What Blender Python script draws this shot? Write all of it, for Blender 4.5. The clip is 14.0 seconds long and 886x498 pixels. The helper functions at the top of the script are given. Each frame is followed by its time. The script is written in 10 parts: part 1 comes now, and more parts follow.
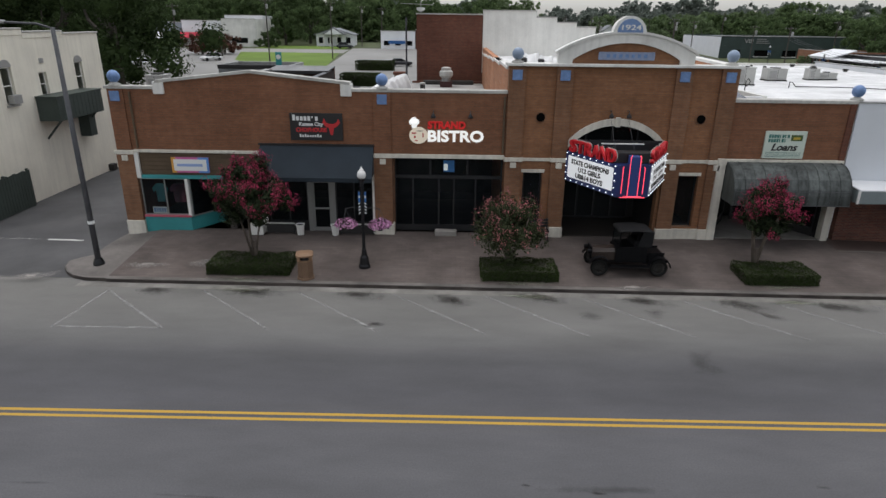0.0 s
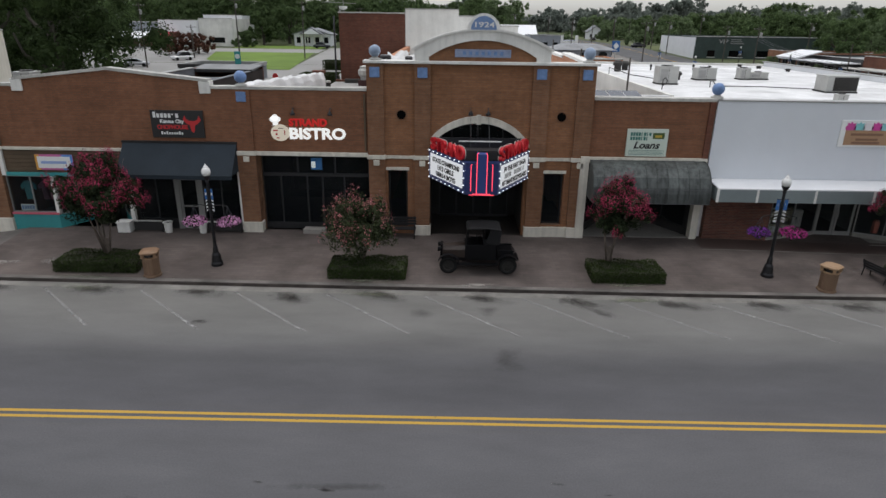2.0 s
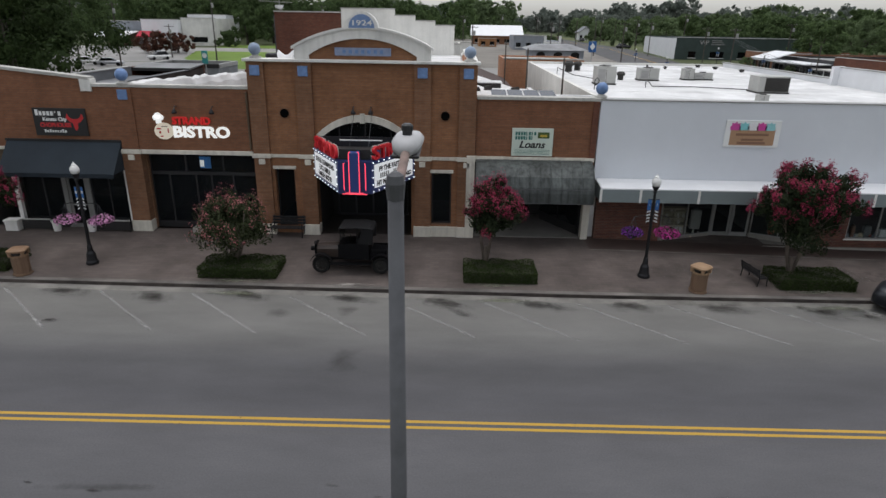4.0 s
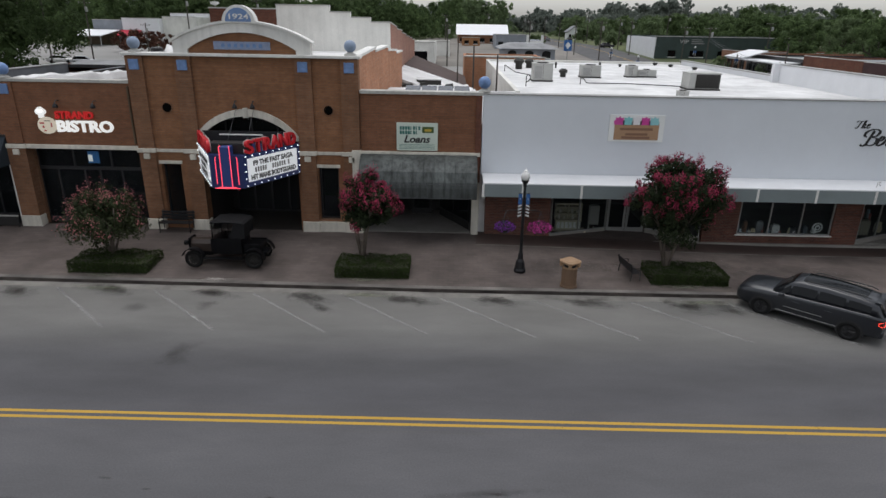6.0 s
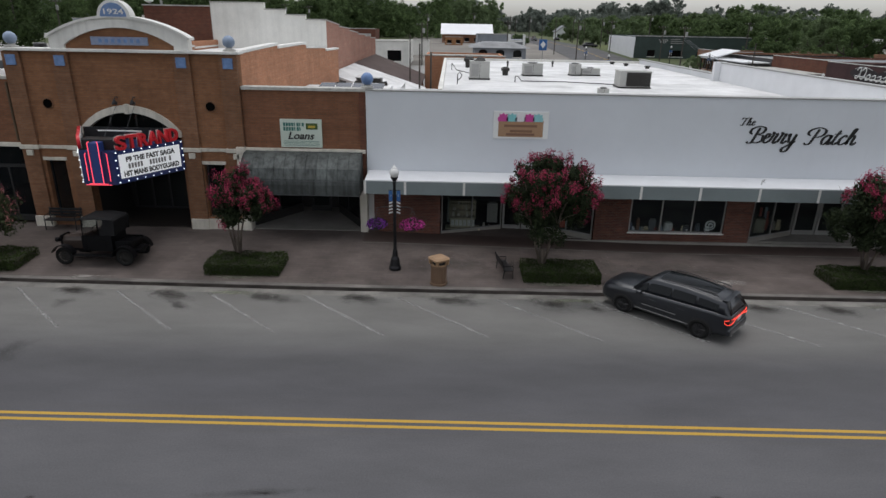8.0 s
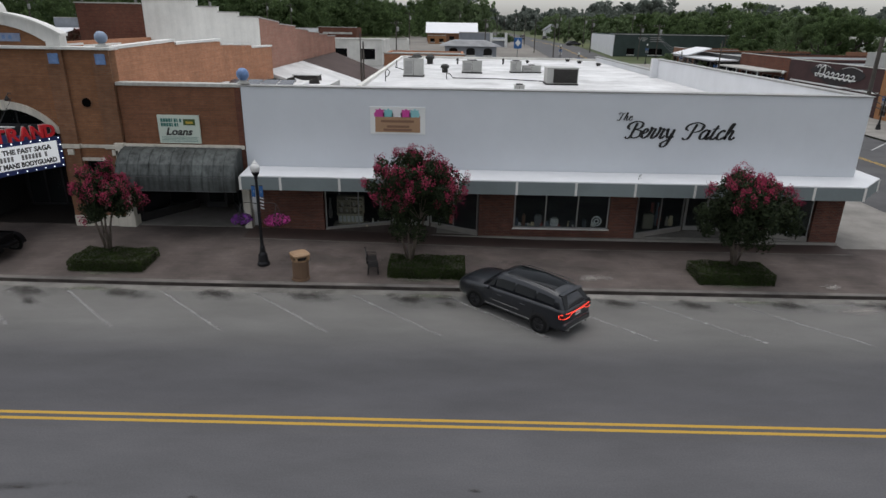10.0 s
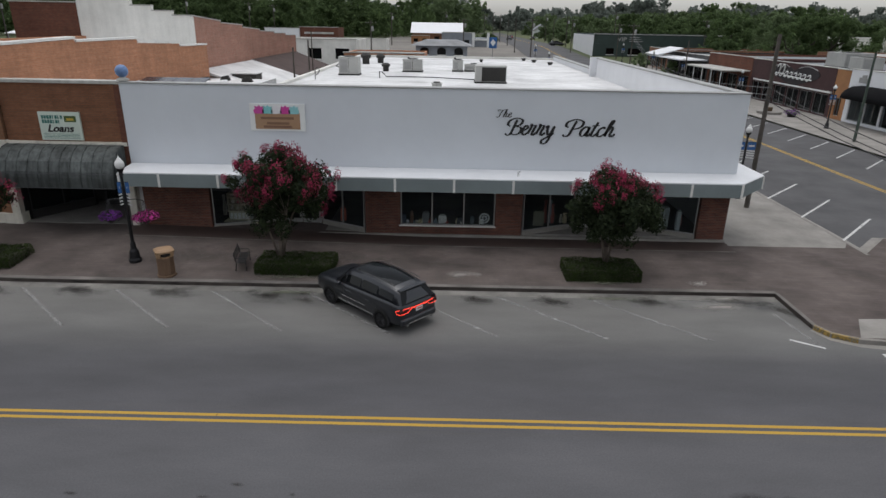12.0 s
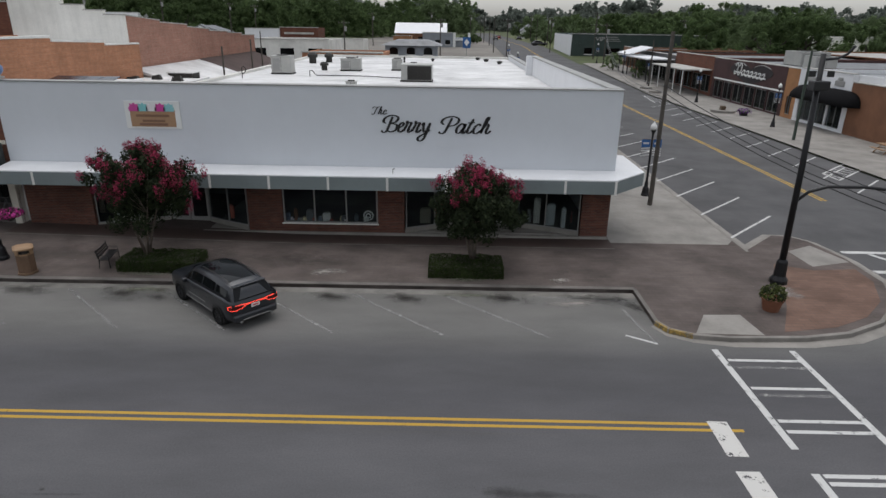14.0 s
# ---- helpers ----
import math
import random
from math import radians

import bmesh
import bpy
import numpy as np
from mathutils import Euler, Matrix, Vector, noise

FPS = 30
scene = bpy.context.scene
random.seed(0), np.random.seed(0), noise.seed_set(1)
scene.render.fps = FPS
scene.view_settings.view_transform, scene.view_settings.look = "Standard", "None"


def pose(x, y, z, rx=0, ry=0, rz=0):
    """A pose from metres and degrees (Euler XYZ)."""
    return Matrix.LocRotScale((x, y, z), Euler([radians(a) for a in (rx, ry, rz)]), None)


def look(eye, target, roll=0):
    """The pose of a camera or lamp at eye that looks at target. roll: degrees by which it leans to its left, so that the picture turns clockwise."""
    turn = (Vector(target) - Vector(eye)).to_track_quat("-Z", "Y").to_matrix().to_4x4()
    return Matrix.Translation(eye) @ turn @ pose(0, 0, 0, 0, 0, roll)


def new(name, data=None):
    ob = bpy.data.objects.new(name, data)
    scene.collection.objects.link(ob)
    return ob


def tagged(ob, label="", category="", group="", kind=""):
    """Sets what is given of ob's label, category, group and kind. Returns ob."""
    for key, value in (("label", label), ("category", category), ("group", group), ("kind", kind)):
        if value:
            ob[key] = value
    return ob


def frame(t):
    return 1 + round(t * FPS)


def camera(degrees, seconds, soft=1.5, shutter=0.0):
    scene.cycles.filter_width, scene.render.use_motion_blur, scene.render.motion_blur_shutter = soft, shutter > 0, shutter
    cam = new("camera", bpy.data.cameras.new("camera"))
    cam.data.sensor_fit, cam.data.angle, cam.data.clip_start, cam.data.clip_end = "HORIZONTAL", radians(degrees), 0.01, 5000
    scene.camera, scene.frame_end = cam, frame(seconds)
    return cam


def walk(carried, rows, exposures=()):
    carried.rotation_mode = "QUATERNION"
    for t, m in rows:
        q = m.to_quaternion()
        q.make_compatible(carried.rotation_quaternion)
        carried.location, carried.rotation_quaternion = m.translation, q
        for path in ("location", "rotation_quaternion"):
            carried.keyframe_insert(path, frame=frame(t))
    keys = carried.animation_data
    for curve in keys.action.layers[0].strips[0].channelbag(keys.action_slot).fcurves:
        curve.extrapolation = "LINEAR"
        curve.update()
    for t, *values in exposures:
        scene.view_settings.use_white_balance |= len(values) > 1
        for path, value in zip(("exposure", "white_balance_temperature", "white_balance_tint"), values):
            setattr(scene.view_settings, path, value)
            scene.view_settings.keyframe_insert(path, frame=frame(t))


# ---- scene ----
cam = camera(71.8, 14.0)
PATH = [
    (0, (-17.078, -26.962, 9.796), (-17.098, -25.087, 9.099), 0.7),
    (0.5, (-15.53, -26.923, 9.765), (-15.546, -25.047, 9.07), 0.8),
    (1, (-14.004, -26.929, 9.764), (-14.021, -25.054, 9.068), 0.8),
    (1.5, (-12.48, -26.886, 9.746), (-12.497, -25.011, 9.051), 0.8),
    (2, (-11.085, -26.847, 9.73), (-11.101, -24.972, 9.035), 0.8),
    (2.5, (-9.723, -26.808, 9.748), (-9.74, -24.933, 9.052), 0.9),
    (3, (-8.51, -26.787, 9.744), (-8.528, -24.912, 9.047), 0.9),
    (3.2, (-8.013, -26.753, 9.754), (-8.03, -24.878, 9.059), 1.0),
    (5.5, (-2.309, -26.588, 9.578), (-2.326, -24.712, 8.885), 0.9),
    (6, (-1.04, -26.55, 9.557), (-1.056, -24.674, 8.863), 1.0),
    (6.5, (0.192, -26.498, 9.526), (0.176, -24.622, 8.833), 1.0),
    (7, (1.443, -26.456, 9.492), (1.426, -24.58, 8.8), 1.0),
    (7.5, (2.682, -26.391, 9.474), (2.666, -24.515, 8.782), 1.0),
    (8, (3.879, -26.33, 9.473), (3.867, -24.454, 8.779), 1.1),
    (8.2, (4.373, -26.305, 9.474), (4.361, -24.43, 8.777), 1.0),
    (10.5, (10.384, -26.236, 9.39), (10.37, -24.361, 8.694), 1.0),
    (11, (11.624, -26.215, 9.392), (11.611, -24.34, 8.696), 1.0),
    (11.5, (12.95, -26.242, 9.374), (12.935, -24.366, 8.679), 1.0),
    (12, (14.197, -26.235, 9.338), (14.183, -24.359, 8.643), 1.0),
    (12.5, (15.47, -26.246, 9.323), (15.458, -24.37, 8.63), 0.9),
    (13, (16.786, -26.252, 9.317), (16.775, -24.376, 8.624), 0.9),
    (13.5, (18.126, -26.211, 9.288), (18.114, -24.335, 8.595), 0.9),
    (14, (19.436, -26.203, 9.279), (19.423, -24.327, 8.586), 0.9),
]
walk(cam, [(t, look(eye, target, roll)) for t, eye, target, roll in PATH], [(0, 0.45), (7, 0.32), (14, 0.22)])

# ---- light ----
world = bpy.data.worlds.new("sky")
scene.world = world
world.use_nodes = True
wn = world.node_tree.nodes
wn.clear()
sky = wn.new("ShaderNodeTexSky")
sky.sky_type = "NISHITA"
sky.sun_disc = False
sky.sun_elevation, sky.sun_rotation = radians(80), radians(-20)
sky.air_density, sky.dust_density, sky.ozone_density = 1.0, 2.0, 1.5
grey = wn.new("ShaderNodeHueSaturation")
grey.inputs["Saturation"].default_value = 0.22
bg = wn.new("ShaderNodeBackground")
bg.inputs["Strength"].default_value = 0.15
wout = wn.new("ShaderNodeOutputWorld")
wl = world.node_tree.links
wl.new(sky.outputs["Color"], grey.inputs["Color"])
wl.new(grey.outputs["Color"], bg.inputs["Color"])
wl.new(bg.outputs["Background"], wout.inputs["Surface"])
sun_data = bpy.data.lights.new("sun", "SUN")
sun_data.energy, sun_data.angle, sun_data.color = 0.85, radians(60), (1.0, 0.99, 0.98)
sun_ob = new("sun", sun_data)
sun_ob.matrix_world = look((-4, 8, 60), (0, 0, 0))

# ---- materials ----


def shader(name):
    m = bpy.data.materials.new(name)
    m.use_nodes = True
    return m, m.node_tree.nodes, m.node_tree.links, m.node_tree.nodes["Principled BSDF"]


def place(nodes, links, scale=(1, 1, 1)):
    geo = nodes.new("ShaderNodeNewGeometry")
    mp = nodes.new("ShaderNodeMapping")
    mp.inputs["Scale"].default_value = scale
    links.new(geo.outputs["Position"], mp.inputs["Vector"])
    return mp.outputs["Vector"]


def noise_of(nodes, links, vec, scale, detail=4, rough=0.55):
    n = nodes.new("ShaderNodeTexNoise")
    n.inputs["Scale"].default_value, n.inputs["Detail"].default_value = scale, detail
    n.inputs["Roughness"].default_value = rough
    links.new(vec, n.inputs["Vector"])
    return n.outputs["Fac"]


def ramp_of(nodes, links, fac, stops):
    r = nodes.new("ShaderNodeValToRGB")
    e = r.color_ramp.elements
    while len(e) < len(stops):
        e.new(0.5)
    for el, (p, c) in zip(e, stops):
        el.position = p
        el.color = (*c, 1) if len(c) == 3 else c
    links.new(fac, r.inputs["Fac"])
    return r.outputs["Color"]


def mix_of(nodes, links, kind, fac, a, b):
    n = nodes.new("ShaderNodeMix")
    n.data_type, n.blend_type = "RGBA", kind
    for sock, val in ((n.inputs[0], fac), (n.inputs[6], a), (n.inputs[7], b)):
        if hasattr(val, "links"):
            links.new(val, sock)
        elif isinstance(val, tuple):
            sock.default_value = (*val, 1)
        else:
            sock.default_value = val
    return n.outputs[2]


def bump_of(nodes, links, bsdf, height, strength=0.3, distance=0.01):
    b = nodes.new("ShaderNodeBump")
    b.inputs["Strength"].default_value, b.inputs["Distance"].default_value = strength, distance
    links.new(height, b.inputs["Height"])
    links.new(b.outputs["Normal"], bsdf.inputs["Normal"])


def worn(name, color, var=0.25, rough=0.75, metal=0.0, fine=9.0, coarse=0.7, bump=0.15, streak=0.0, spec=0.4):
    """A surface with coarse stains and fine grain round one base colour."""
    m, n, l, b = shader(name)
    v = place(n, l)
    dark = tuple(c * (1 - var) for c in color)
    lite = tuple(min(1, c * (1 + var * 0.6)) for c in color)
    c1 = ramp_of(n, l, noise_of(n, l, v, coarse, 5, 0.6), [(0.3, dark), (0.7, lite)])
    f = noise_of(n, l, v, fine, 6, 0.65)
    c2 = ramp_of(n, l, f, [(0.25, (1 - var * 0.5,) * 3), (0.75, (1 + 0 * var,) * 3)])
    col = mix_of(n, l, "MULTIPLY", 1.0, c1, c2)
    if streak:
        sv = place(n, l, (3.0, 3.0, 0.18))
        s = ramp_of(n, l, noise_of(n, l, sv, 1.6, 4, 0.6), [(0.42, (1, 1, 1)), (0.72, (1 - streak,) * 3)])
        col = mix_of(n, l, "MULTIPLY", 1.0, col, s)
    l.new(col, b.inputs["Base Color"])
    b.inputs["Roughness"].default_value, b.inputs["Metallic"].default_value = rough, metal
    b.inputs["Specular IOR Level"].default_value = spec
    if bump:
        bump_of(n, l, b, f, bump, 0.006)
    return m


def brickwork(name, c1, c2, mortar, var=0.25, streak=0.1, w=0.21, h=0.075, patch=0.5, flat=False):
    m, n, l, b = shader(name)
    geo = n.new("ShaderNodeNewGeometry")
    sp = n.new("ShaderNodeSeparateXYZ")
    l.new(geo.outputs["Position"], sp.inputs[0])
    ad = n.new("ShaderNodeMath")
    ad.operation = "ADD"
    l.new(sp.outputs[0], ad.inputs[0])
    if flat:
        ad.inputs[1].default_value = 0.0
    else:
        l.new(sp.outputs[1], ad.inputs[1])
    cb = n.new("ShaderNodeCombineXYZ")
    l.new(ad.outputs[0], cb.inputs[0])
    l.new(sp.outputs[1 if flat else 2], cb.inputs[1])
    br = n.new("ShaderNodeTexBrick")
    br.inputs["Color1"].default_value, br.inputs["Color2"].default_value = (*c1, 1), (*c2, 1)
    br.inputs["Mortar"].default_value = (*mortar, 1)
    br.inputs["Scale"].default_value = 1.0
    br.inputs["Mortar Size"].default_value = 0.009
    br.inputs["Brick Width"].default_value, br.inputs["Row Height"].default_value = w, h
    l.new(cb.outputs[0], br.inputs["Vector"])
    v = geo.outputs["Position"]
    st = ramp_of(n, l, noise_of(n, l, v, patch, 5, 0.6), [(0.3, (1 - var,) * 3), (0.65, (1, 1, 1))])
    col = mix_of(n, l, "MULTIPLY", 1.0, br.outputs["Color"], st)
    rowv = place(n, l, (0.6, 0.6, 0.6) if flat else (0.25, 0.25, 9.0))
    rows = ramp_of(n, l, noise_of(n, l, rowv, 1.0, 2, 0.5), [(0.32, (0.9,) * 3), (0.68, (1.03,) * 3)])
    col = mix_of(n, l, "MULTIPLY", 1.0, col, rows)
    if not flat:
        crs = place(n, l, (0.5, 0.5, 13.3))
        cr_ = ramp_of(n, l, noise_of(n, l, crs, 1.0, 3, 0.7), [(0.36, (0.82,) * 3), (0.62, (1.05,) * 3)])
        col = mix_of(n, l, "MULTIPLY", 0.55, col, cr_)
        pt = ramp_of(n, l, noise_of(n, l, v, 3.2, 6, 0.7), [(0.3, (0.86, 0.84, 0.82)), (0.7, (1.1, 1.1, 1.1))])
        col = mix_of(n, l, "MULTIPLY", 1.0, col, pt)
    sv = place(n, l, (0.5, 1.1, 1) if flat else (2.2, 2.2, 0.16))
    s = ramp_of(n, l, noise_of(n, l, sv, 1.3, 4, 0.6), [(0.45, (1, 1, 1)), (0.75, (1 - streak,) * 3)])
    col = mix_of(n, l, "MULTIPLY", 1.0, col, s)
    l.new(col, b.inputs["Base Color"])
    b.inputs["Roughness"].default_value = 0.9
    b.inputs["Specular IOR Level"].default_value = 0.2
    bump_of(n, l, b, br.outputs["Fac"], -0.35, 0.006)
    return m


def plain(name, color, rough=0.5, metal=0.0, spec=0.5):
    m, n, l, b = shader(name)
    b.inputs["Base Color"].default_value = (*color, 1)
    b.inputs["Roughness"].default_value, b.inputs["Metallic"].default_value = rough, metal
    b.inputs["Specular IOR Level"].default_value = spec
    return m


def glow(name, color, strength):
    m, n, l, b = shader(name)
    b.inputs["Base Color"].default_value = (*[c * 0.6 for c in color], 1)
    b.inputs["Emission Color"].default_value = (*color, 1)
    b.inputs["Emission Strength"].default_value = strength
    return m


def glass_of(name, tint=(0.02, 0.025, 0.03), rough=0.06):
    """Dark shop glass: a thin clear pane over a tinted base."""
    m, n, l, b = shader(name)
    b.inputs["Base Color"].default_value = (*tint, 1)
    b.inputs["Roughness"].default_value = rough
    b.inputs["Specular IOR Level"].default_value = 0.55
    b.inputs["Transmission Weight"].default_value = 0.0
    tr = n.new("ShaderNodeBsdfTransparent")
    tr.inputs["Color"].default_value = (0.9, 0.93, 0.93, 1)
    mx = n.new("ShaderNodeMixShader")
    mx.inputs[0].default_value = 0.86
    l.new(b.outputs[0], mx.inputs[1])
    l.new(tr.outputs[0], mx.inputs[2])
    l.new(mx.outputs[0], n["Material Output"].inputs["Surface"])
    return m


def asphalt_of():
    m, n, l, b = shader("asphalt")
    v = place(n, l)
    sp = n.new("ShaderNodeSeparateXYZ")
    l.new(v, sp.inputs[0])
    # tyre-worn lanes run along x: light parking strip, darker travelled lanes
    wob = noise_of(n, l, place(n, l, (0.04, 0.5, 1)), 1.0, 3)
    ad = n.new("ShaderNodeMath")
    ad.operation = "MULTIPLY_ADD"
    ad.inputs[1].default_value, ad.inputs[2].default_value = 1.0, -0.5
    l.new(wob, ad.inputs[0])
    yy = n.new("ShaderNodeMath")
    yy.operation = "ADD"
    l.new(sp.outputs[1], yy.inputs[0])
    l.new(ad.outputs[0], yy.inputs[1])
    mr = n.new("ShaderNodeMapRange")
    mr.inputs["From Min"].default_value, mr.inputs["From Max"].default_value = -24.0, -5.0
    l.new(yy.outputs[0], mr.inputs["Value"])
    lane = ramp_of(n, l, mr.outputs["Result"], [
        (0.0, (0.106, 0.105, 0.110)), (0.30, (0.095, 0.095, 0.101)), (0.53, (0.098, 0.096, 0.102)), (0.62, (0.078, 0.077, 0.083)),
        (0.71, (0.083, 0.082, 0.086)), (0.82, (0.148, 0.145, 0.140)), (0.97, (0.159, 0.155, 0.146))])
    big = ramp_of(n, l, noise_of(n, l, place(n, l, (0.25, 0.7, 1)), 1.0, 6, 0.6), [(0.3, (0.8,) * 3), (0.7, (1.08,) * 3)])
    fine = ramp_of(n, l, noise_of(n, l, v, 22.0, 6, 0.7), [(0.3, (0.82,) * 3), (0.7, (1.12,) * 3)])
    col = mix_of(n, l, "MULTIPLY", 1.0, mix_of(n, l, "MULTIPLY", 1.0, lane, big), fine)
    l.new(col, b.inputs["Base Color"])
    b.inputs["Roughness"].default_value = 0.85
    b.inputs["Specular IOR Level"].default_value = 0.3
    bump_of(n, l, b, noise_of(n, l, v, 60.0, 5, 0.7), 0.25, 0.004)
    return m


def paint_of(name, color, lo=0.42, hi=0.55):
    """Road paint worn away in patches down to the asphalt."""
    m, n, l, b = shader(name)
    v = place(n, l)
    w = noise_of(n, l, v, 3.5, 6, 0.75)
    k = ramp_of(n, l, w, [(lo, (0, 0, 0)), (hi, (1, 1, 1))])
    b.inputs["Base Color"].default_value = (*color, 1)
    b.inputs["Roughness"].default_value = 0.8
    tr = n.new("ShaderNodeBsdfTransparent")
    mx = n.new("ShaderNodeMixShader")
    l.new(k, mx.inputs[0])
    l.new(tr.outputs[0], mx.inputs[1])
    l.new(b.outputs[0], mx.inputs[2])
    l.new(mx.outputs[0], n["Material Output"].inputs["Surface"])
    return m


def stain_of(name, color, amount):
    """Oil, dirt and darker patches in the paving, with soft ragged edges (object space, unit disc)."""
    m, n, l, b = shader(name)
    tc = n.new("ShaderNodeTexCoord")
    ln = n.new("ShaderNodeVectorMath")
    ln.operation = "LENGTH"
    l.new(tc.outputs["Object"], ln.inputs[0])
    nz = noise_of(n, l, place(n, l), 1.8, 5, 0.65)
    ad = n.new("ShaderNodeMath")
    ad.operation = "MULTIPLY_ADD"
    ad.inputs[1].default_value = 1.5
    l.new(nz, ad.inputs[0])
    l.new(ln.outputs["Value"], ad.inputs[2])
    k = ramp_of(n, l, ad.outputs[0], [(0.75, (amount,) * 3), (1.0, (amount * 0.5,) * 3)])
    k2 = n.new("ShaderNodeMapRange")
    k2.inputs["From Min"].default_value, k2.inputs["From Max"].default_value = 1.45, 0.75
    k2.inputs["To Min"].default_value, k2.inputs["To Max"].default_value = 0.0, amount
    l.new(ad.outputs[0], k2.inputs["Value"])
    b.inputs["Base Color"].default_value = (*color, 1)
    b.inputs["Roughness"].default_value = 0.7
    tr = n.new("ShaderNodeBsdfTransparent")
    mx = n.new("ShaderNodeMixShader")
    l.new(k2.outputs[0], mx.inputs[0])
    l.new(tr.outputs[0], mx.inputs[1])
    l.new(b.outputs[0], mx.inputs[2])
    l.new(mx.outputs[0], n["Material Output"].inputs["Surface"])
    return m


M_ASPHALT = asphalt_of()
M_YELLOW = paint_of("yellow_road_paint", (0.42, 0.26, 0.035), 0.28, 0.36)
M_WHITE_PAINT = paint_of("white_road_paint", (0.5, 0.5, 0.49), 0.33, 0.45)
M_FADED_PAINT = paint_of("faded_road_paint", (0.31, 0.305, 0.30), 0.36, 0.74)
M_PAVER_RED = brickwork("rosy_paver", (0.205, 0.128, 0.098), (0.175, 0.108, 0.083), (0.14, 0.10, 0.085), 0.3, 0.25, 0.4, 0.2, 0.4, True)
M_PAVER = brickwork("mauve_paver", (0.142, 0.116, 0.106), (0.122, 0.100, 0.093), (0.105, 0.092, 0.086), 0.36, 0.25, 0.4, 0.2, 0.3, True)
M_CONC = worn("concrete", (0.27, 0.255, 0.235), 0.3, 0.9, coarse=0.5)
M_KERB = worn("near_black_kerb", (0.068, 0.056, 0.05), 0.7, 0.9, coarse=0.9)
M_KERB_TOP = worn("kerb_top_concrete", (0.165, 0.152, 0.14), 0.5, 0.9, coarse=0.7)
M_ASPHALT_DARK = worn("dark_side_asphalt", (0.088, 0.087, 0.09), 0.3, 0.85, coarse=0.35, fine=14, spec=0.3)
# near-black floor: the shade of the theatre entrance is put into its colour
M_ENTRY_FLOOR = worn("shaded_entry_floor", (0.035, 0.03, 0.027), 0.3, 0.5)
M_GRASS = worn("grass_ground", (0.068, 0.085, 0.032), 0.35, 0.95, coarse=0.15)
M_LAWN = worn("mown_lawn", (0.118, 0.19, 0.022), 0.25, 0.95, coarse=0.1)
M_BRICK = brickwork("red_brick", (0.268, 0.122, 0.066), (0.225, 0.098, 0.054), (0.17, 0.105, 0.075))
M_BRICK_T = brickwork("brown_theatre_brick", (0.318, 0.152, 0.076), (0.268, 0.124, 0.062), (0.21, 0.13, 0.09))
M_BRICK_PIL = brickwork("pilaster_brick", (0.275, 0.138, 0.076), (0.225, 0.108, 0.06), (0.20, 0.135, 0.095), 0.3)
M_BRICK_ORANGE = brickwork("orange_side_brick", (0.54, 0.255, 0.145), (0.47, 0.215, 0.12), (0.46, 0.27, 0.18), 0.25)
M_BRICK_PINK = brickwork("rose_side_brick", (0.46, 0.235, 0.18), (0.41, 0.205, 0.155), (0.4, 0.27, 0.21), 0.2)
M_BRICK_DARK = brickwork("dark_red_brick", (0.19, 0.075, 0.05), (0.15, 0.06, 0.042), (0.13, 0.08, 0.06))
M_BRICK_SHOP = brickwork("shop_pier_brick", (0.17, 0.062, 0.042), (0.10, 0.042, 0.034), (0.16, 0.12, 0.10), 0.4)
M_CREAM = worn("cream_trim", (0.67, 0.635, 0.555), 0.22, 0.7, streak=0.25)
M_WHITE_TRIM = worn("white_trim", (0.74, 0.73, 0.70), 0.16, 0.65, streak=0.12)
M_CAP = worn("stone_coping", (0.50, 0.49, 0.46), 0.3, 0.85, streak=0.2)
M_BLUE = worn("blue_glazed_tile", (0.15, 0.25, 0.47), 0.3, 0.5, coarse=4)
M_WHITE_METAL = worn("white_metal_panel", (0.615, 0.642, 0.682), 0.05, 0.45, coarse=0.3, fine=2, bump=0.0, spec=0.5)
M_WHITE_AWN = worn("white_awning_metal", (0.70, 0.71, 0.73), 0.06, 0.5, bump=0.0)
M_ROOF = worn("white_roof_membrane", (0.69, 0.69, 0.69), 0.28, 0.6, coarse=0.35, fine=2.5)
M_GREY_ROOF = worn("grey_roof", (0.20, 0.21, 0.22), 0.3, 0.85)
M_STUCCO_CREAM = worn("cream_stucco", (0.80, 0.76, 0.65), 0.1, 0.85, coarse=0.4, streak=0.1)
M_STUCCO_WHITE = worn("weathered_white_stucco", (0.74, 0.73, 0.69), 0.22, 0.85, coarse=0.3, streak=0.08)
# dark room surfaces: indoor shade is put into these two base colours
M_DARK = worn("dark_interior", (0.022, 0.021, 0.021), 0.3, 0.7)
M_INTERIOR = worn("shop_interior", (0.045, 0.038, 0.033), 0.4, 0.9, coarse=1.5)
M_GLASS = glass_of("shop_glass")
M_ALU = plain("aluminium", (0.26, 0.26, 0.255), 0.45, 0.5)
M_BLACK = worn("black_paint", (0.018, 0.018, 0.02), 0.3, 0.45, bump=0.05)
M_AWN_DARK = worn("charcoal_canvas", (0.018, 0.027, 0.037), 0.2, 0.85, coarse=0.8)
M_AWN_GREY = worn("grey_green_canvas", (0.20, 0.235, 0.24), 0.12, 0.8, coarse=0.5)
M_TEAL = worn("teal_paint", (0.04, 0.26, 0.27), 0.15, 0.5)
M_BROWN_BOARD = worn("brown_board", (0.11, 0.075, 0.045), 0.3, 0.7)
M_GREEN_PAINT = worn("dark_green_paint", (0.045, 0.06, 0.052), 0.25, 0.6)
M_GREY_METAL = worn("grey_metal", (0.33, 0.33, 0.32), 0.2, 0.5, 0.3)
M_STEEL = worn("galvanised_steel", (0.085, 0.087, 0.095), 0.25, 0.6, 0.2, coarse=3)

# ---- mesh helpers ----
SPOT = {}


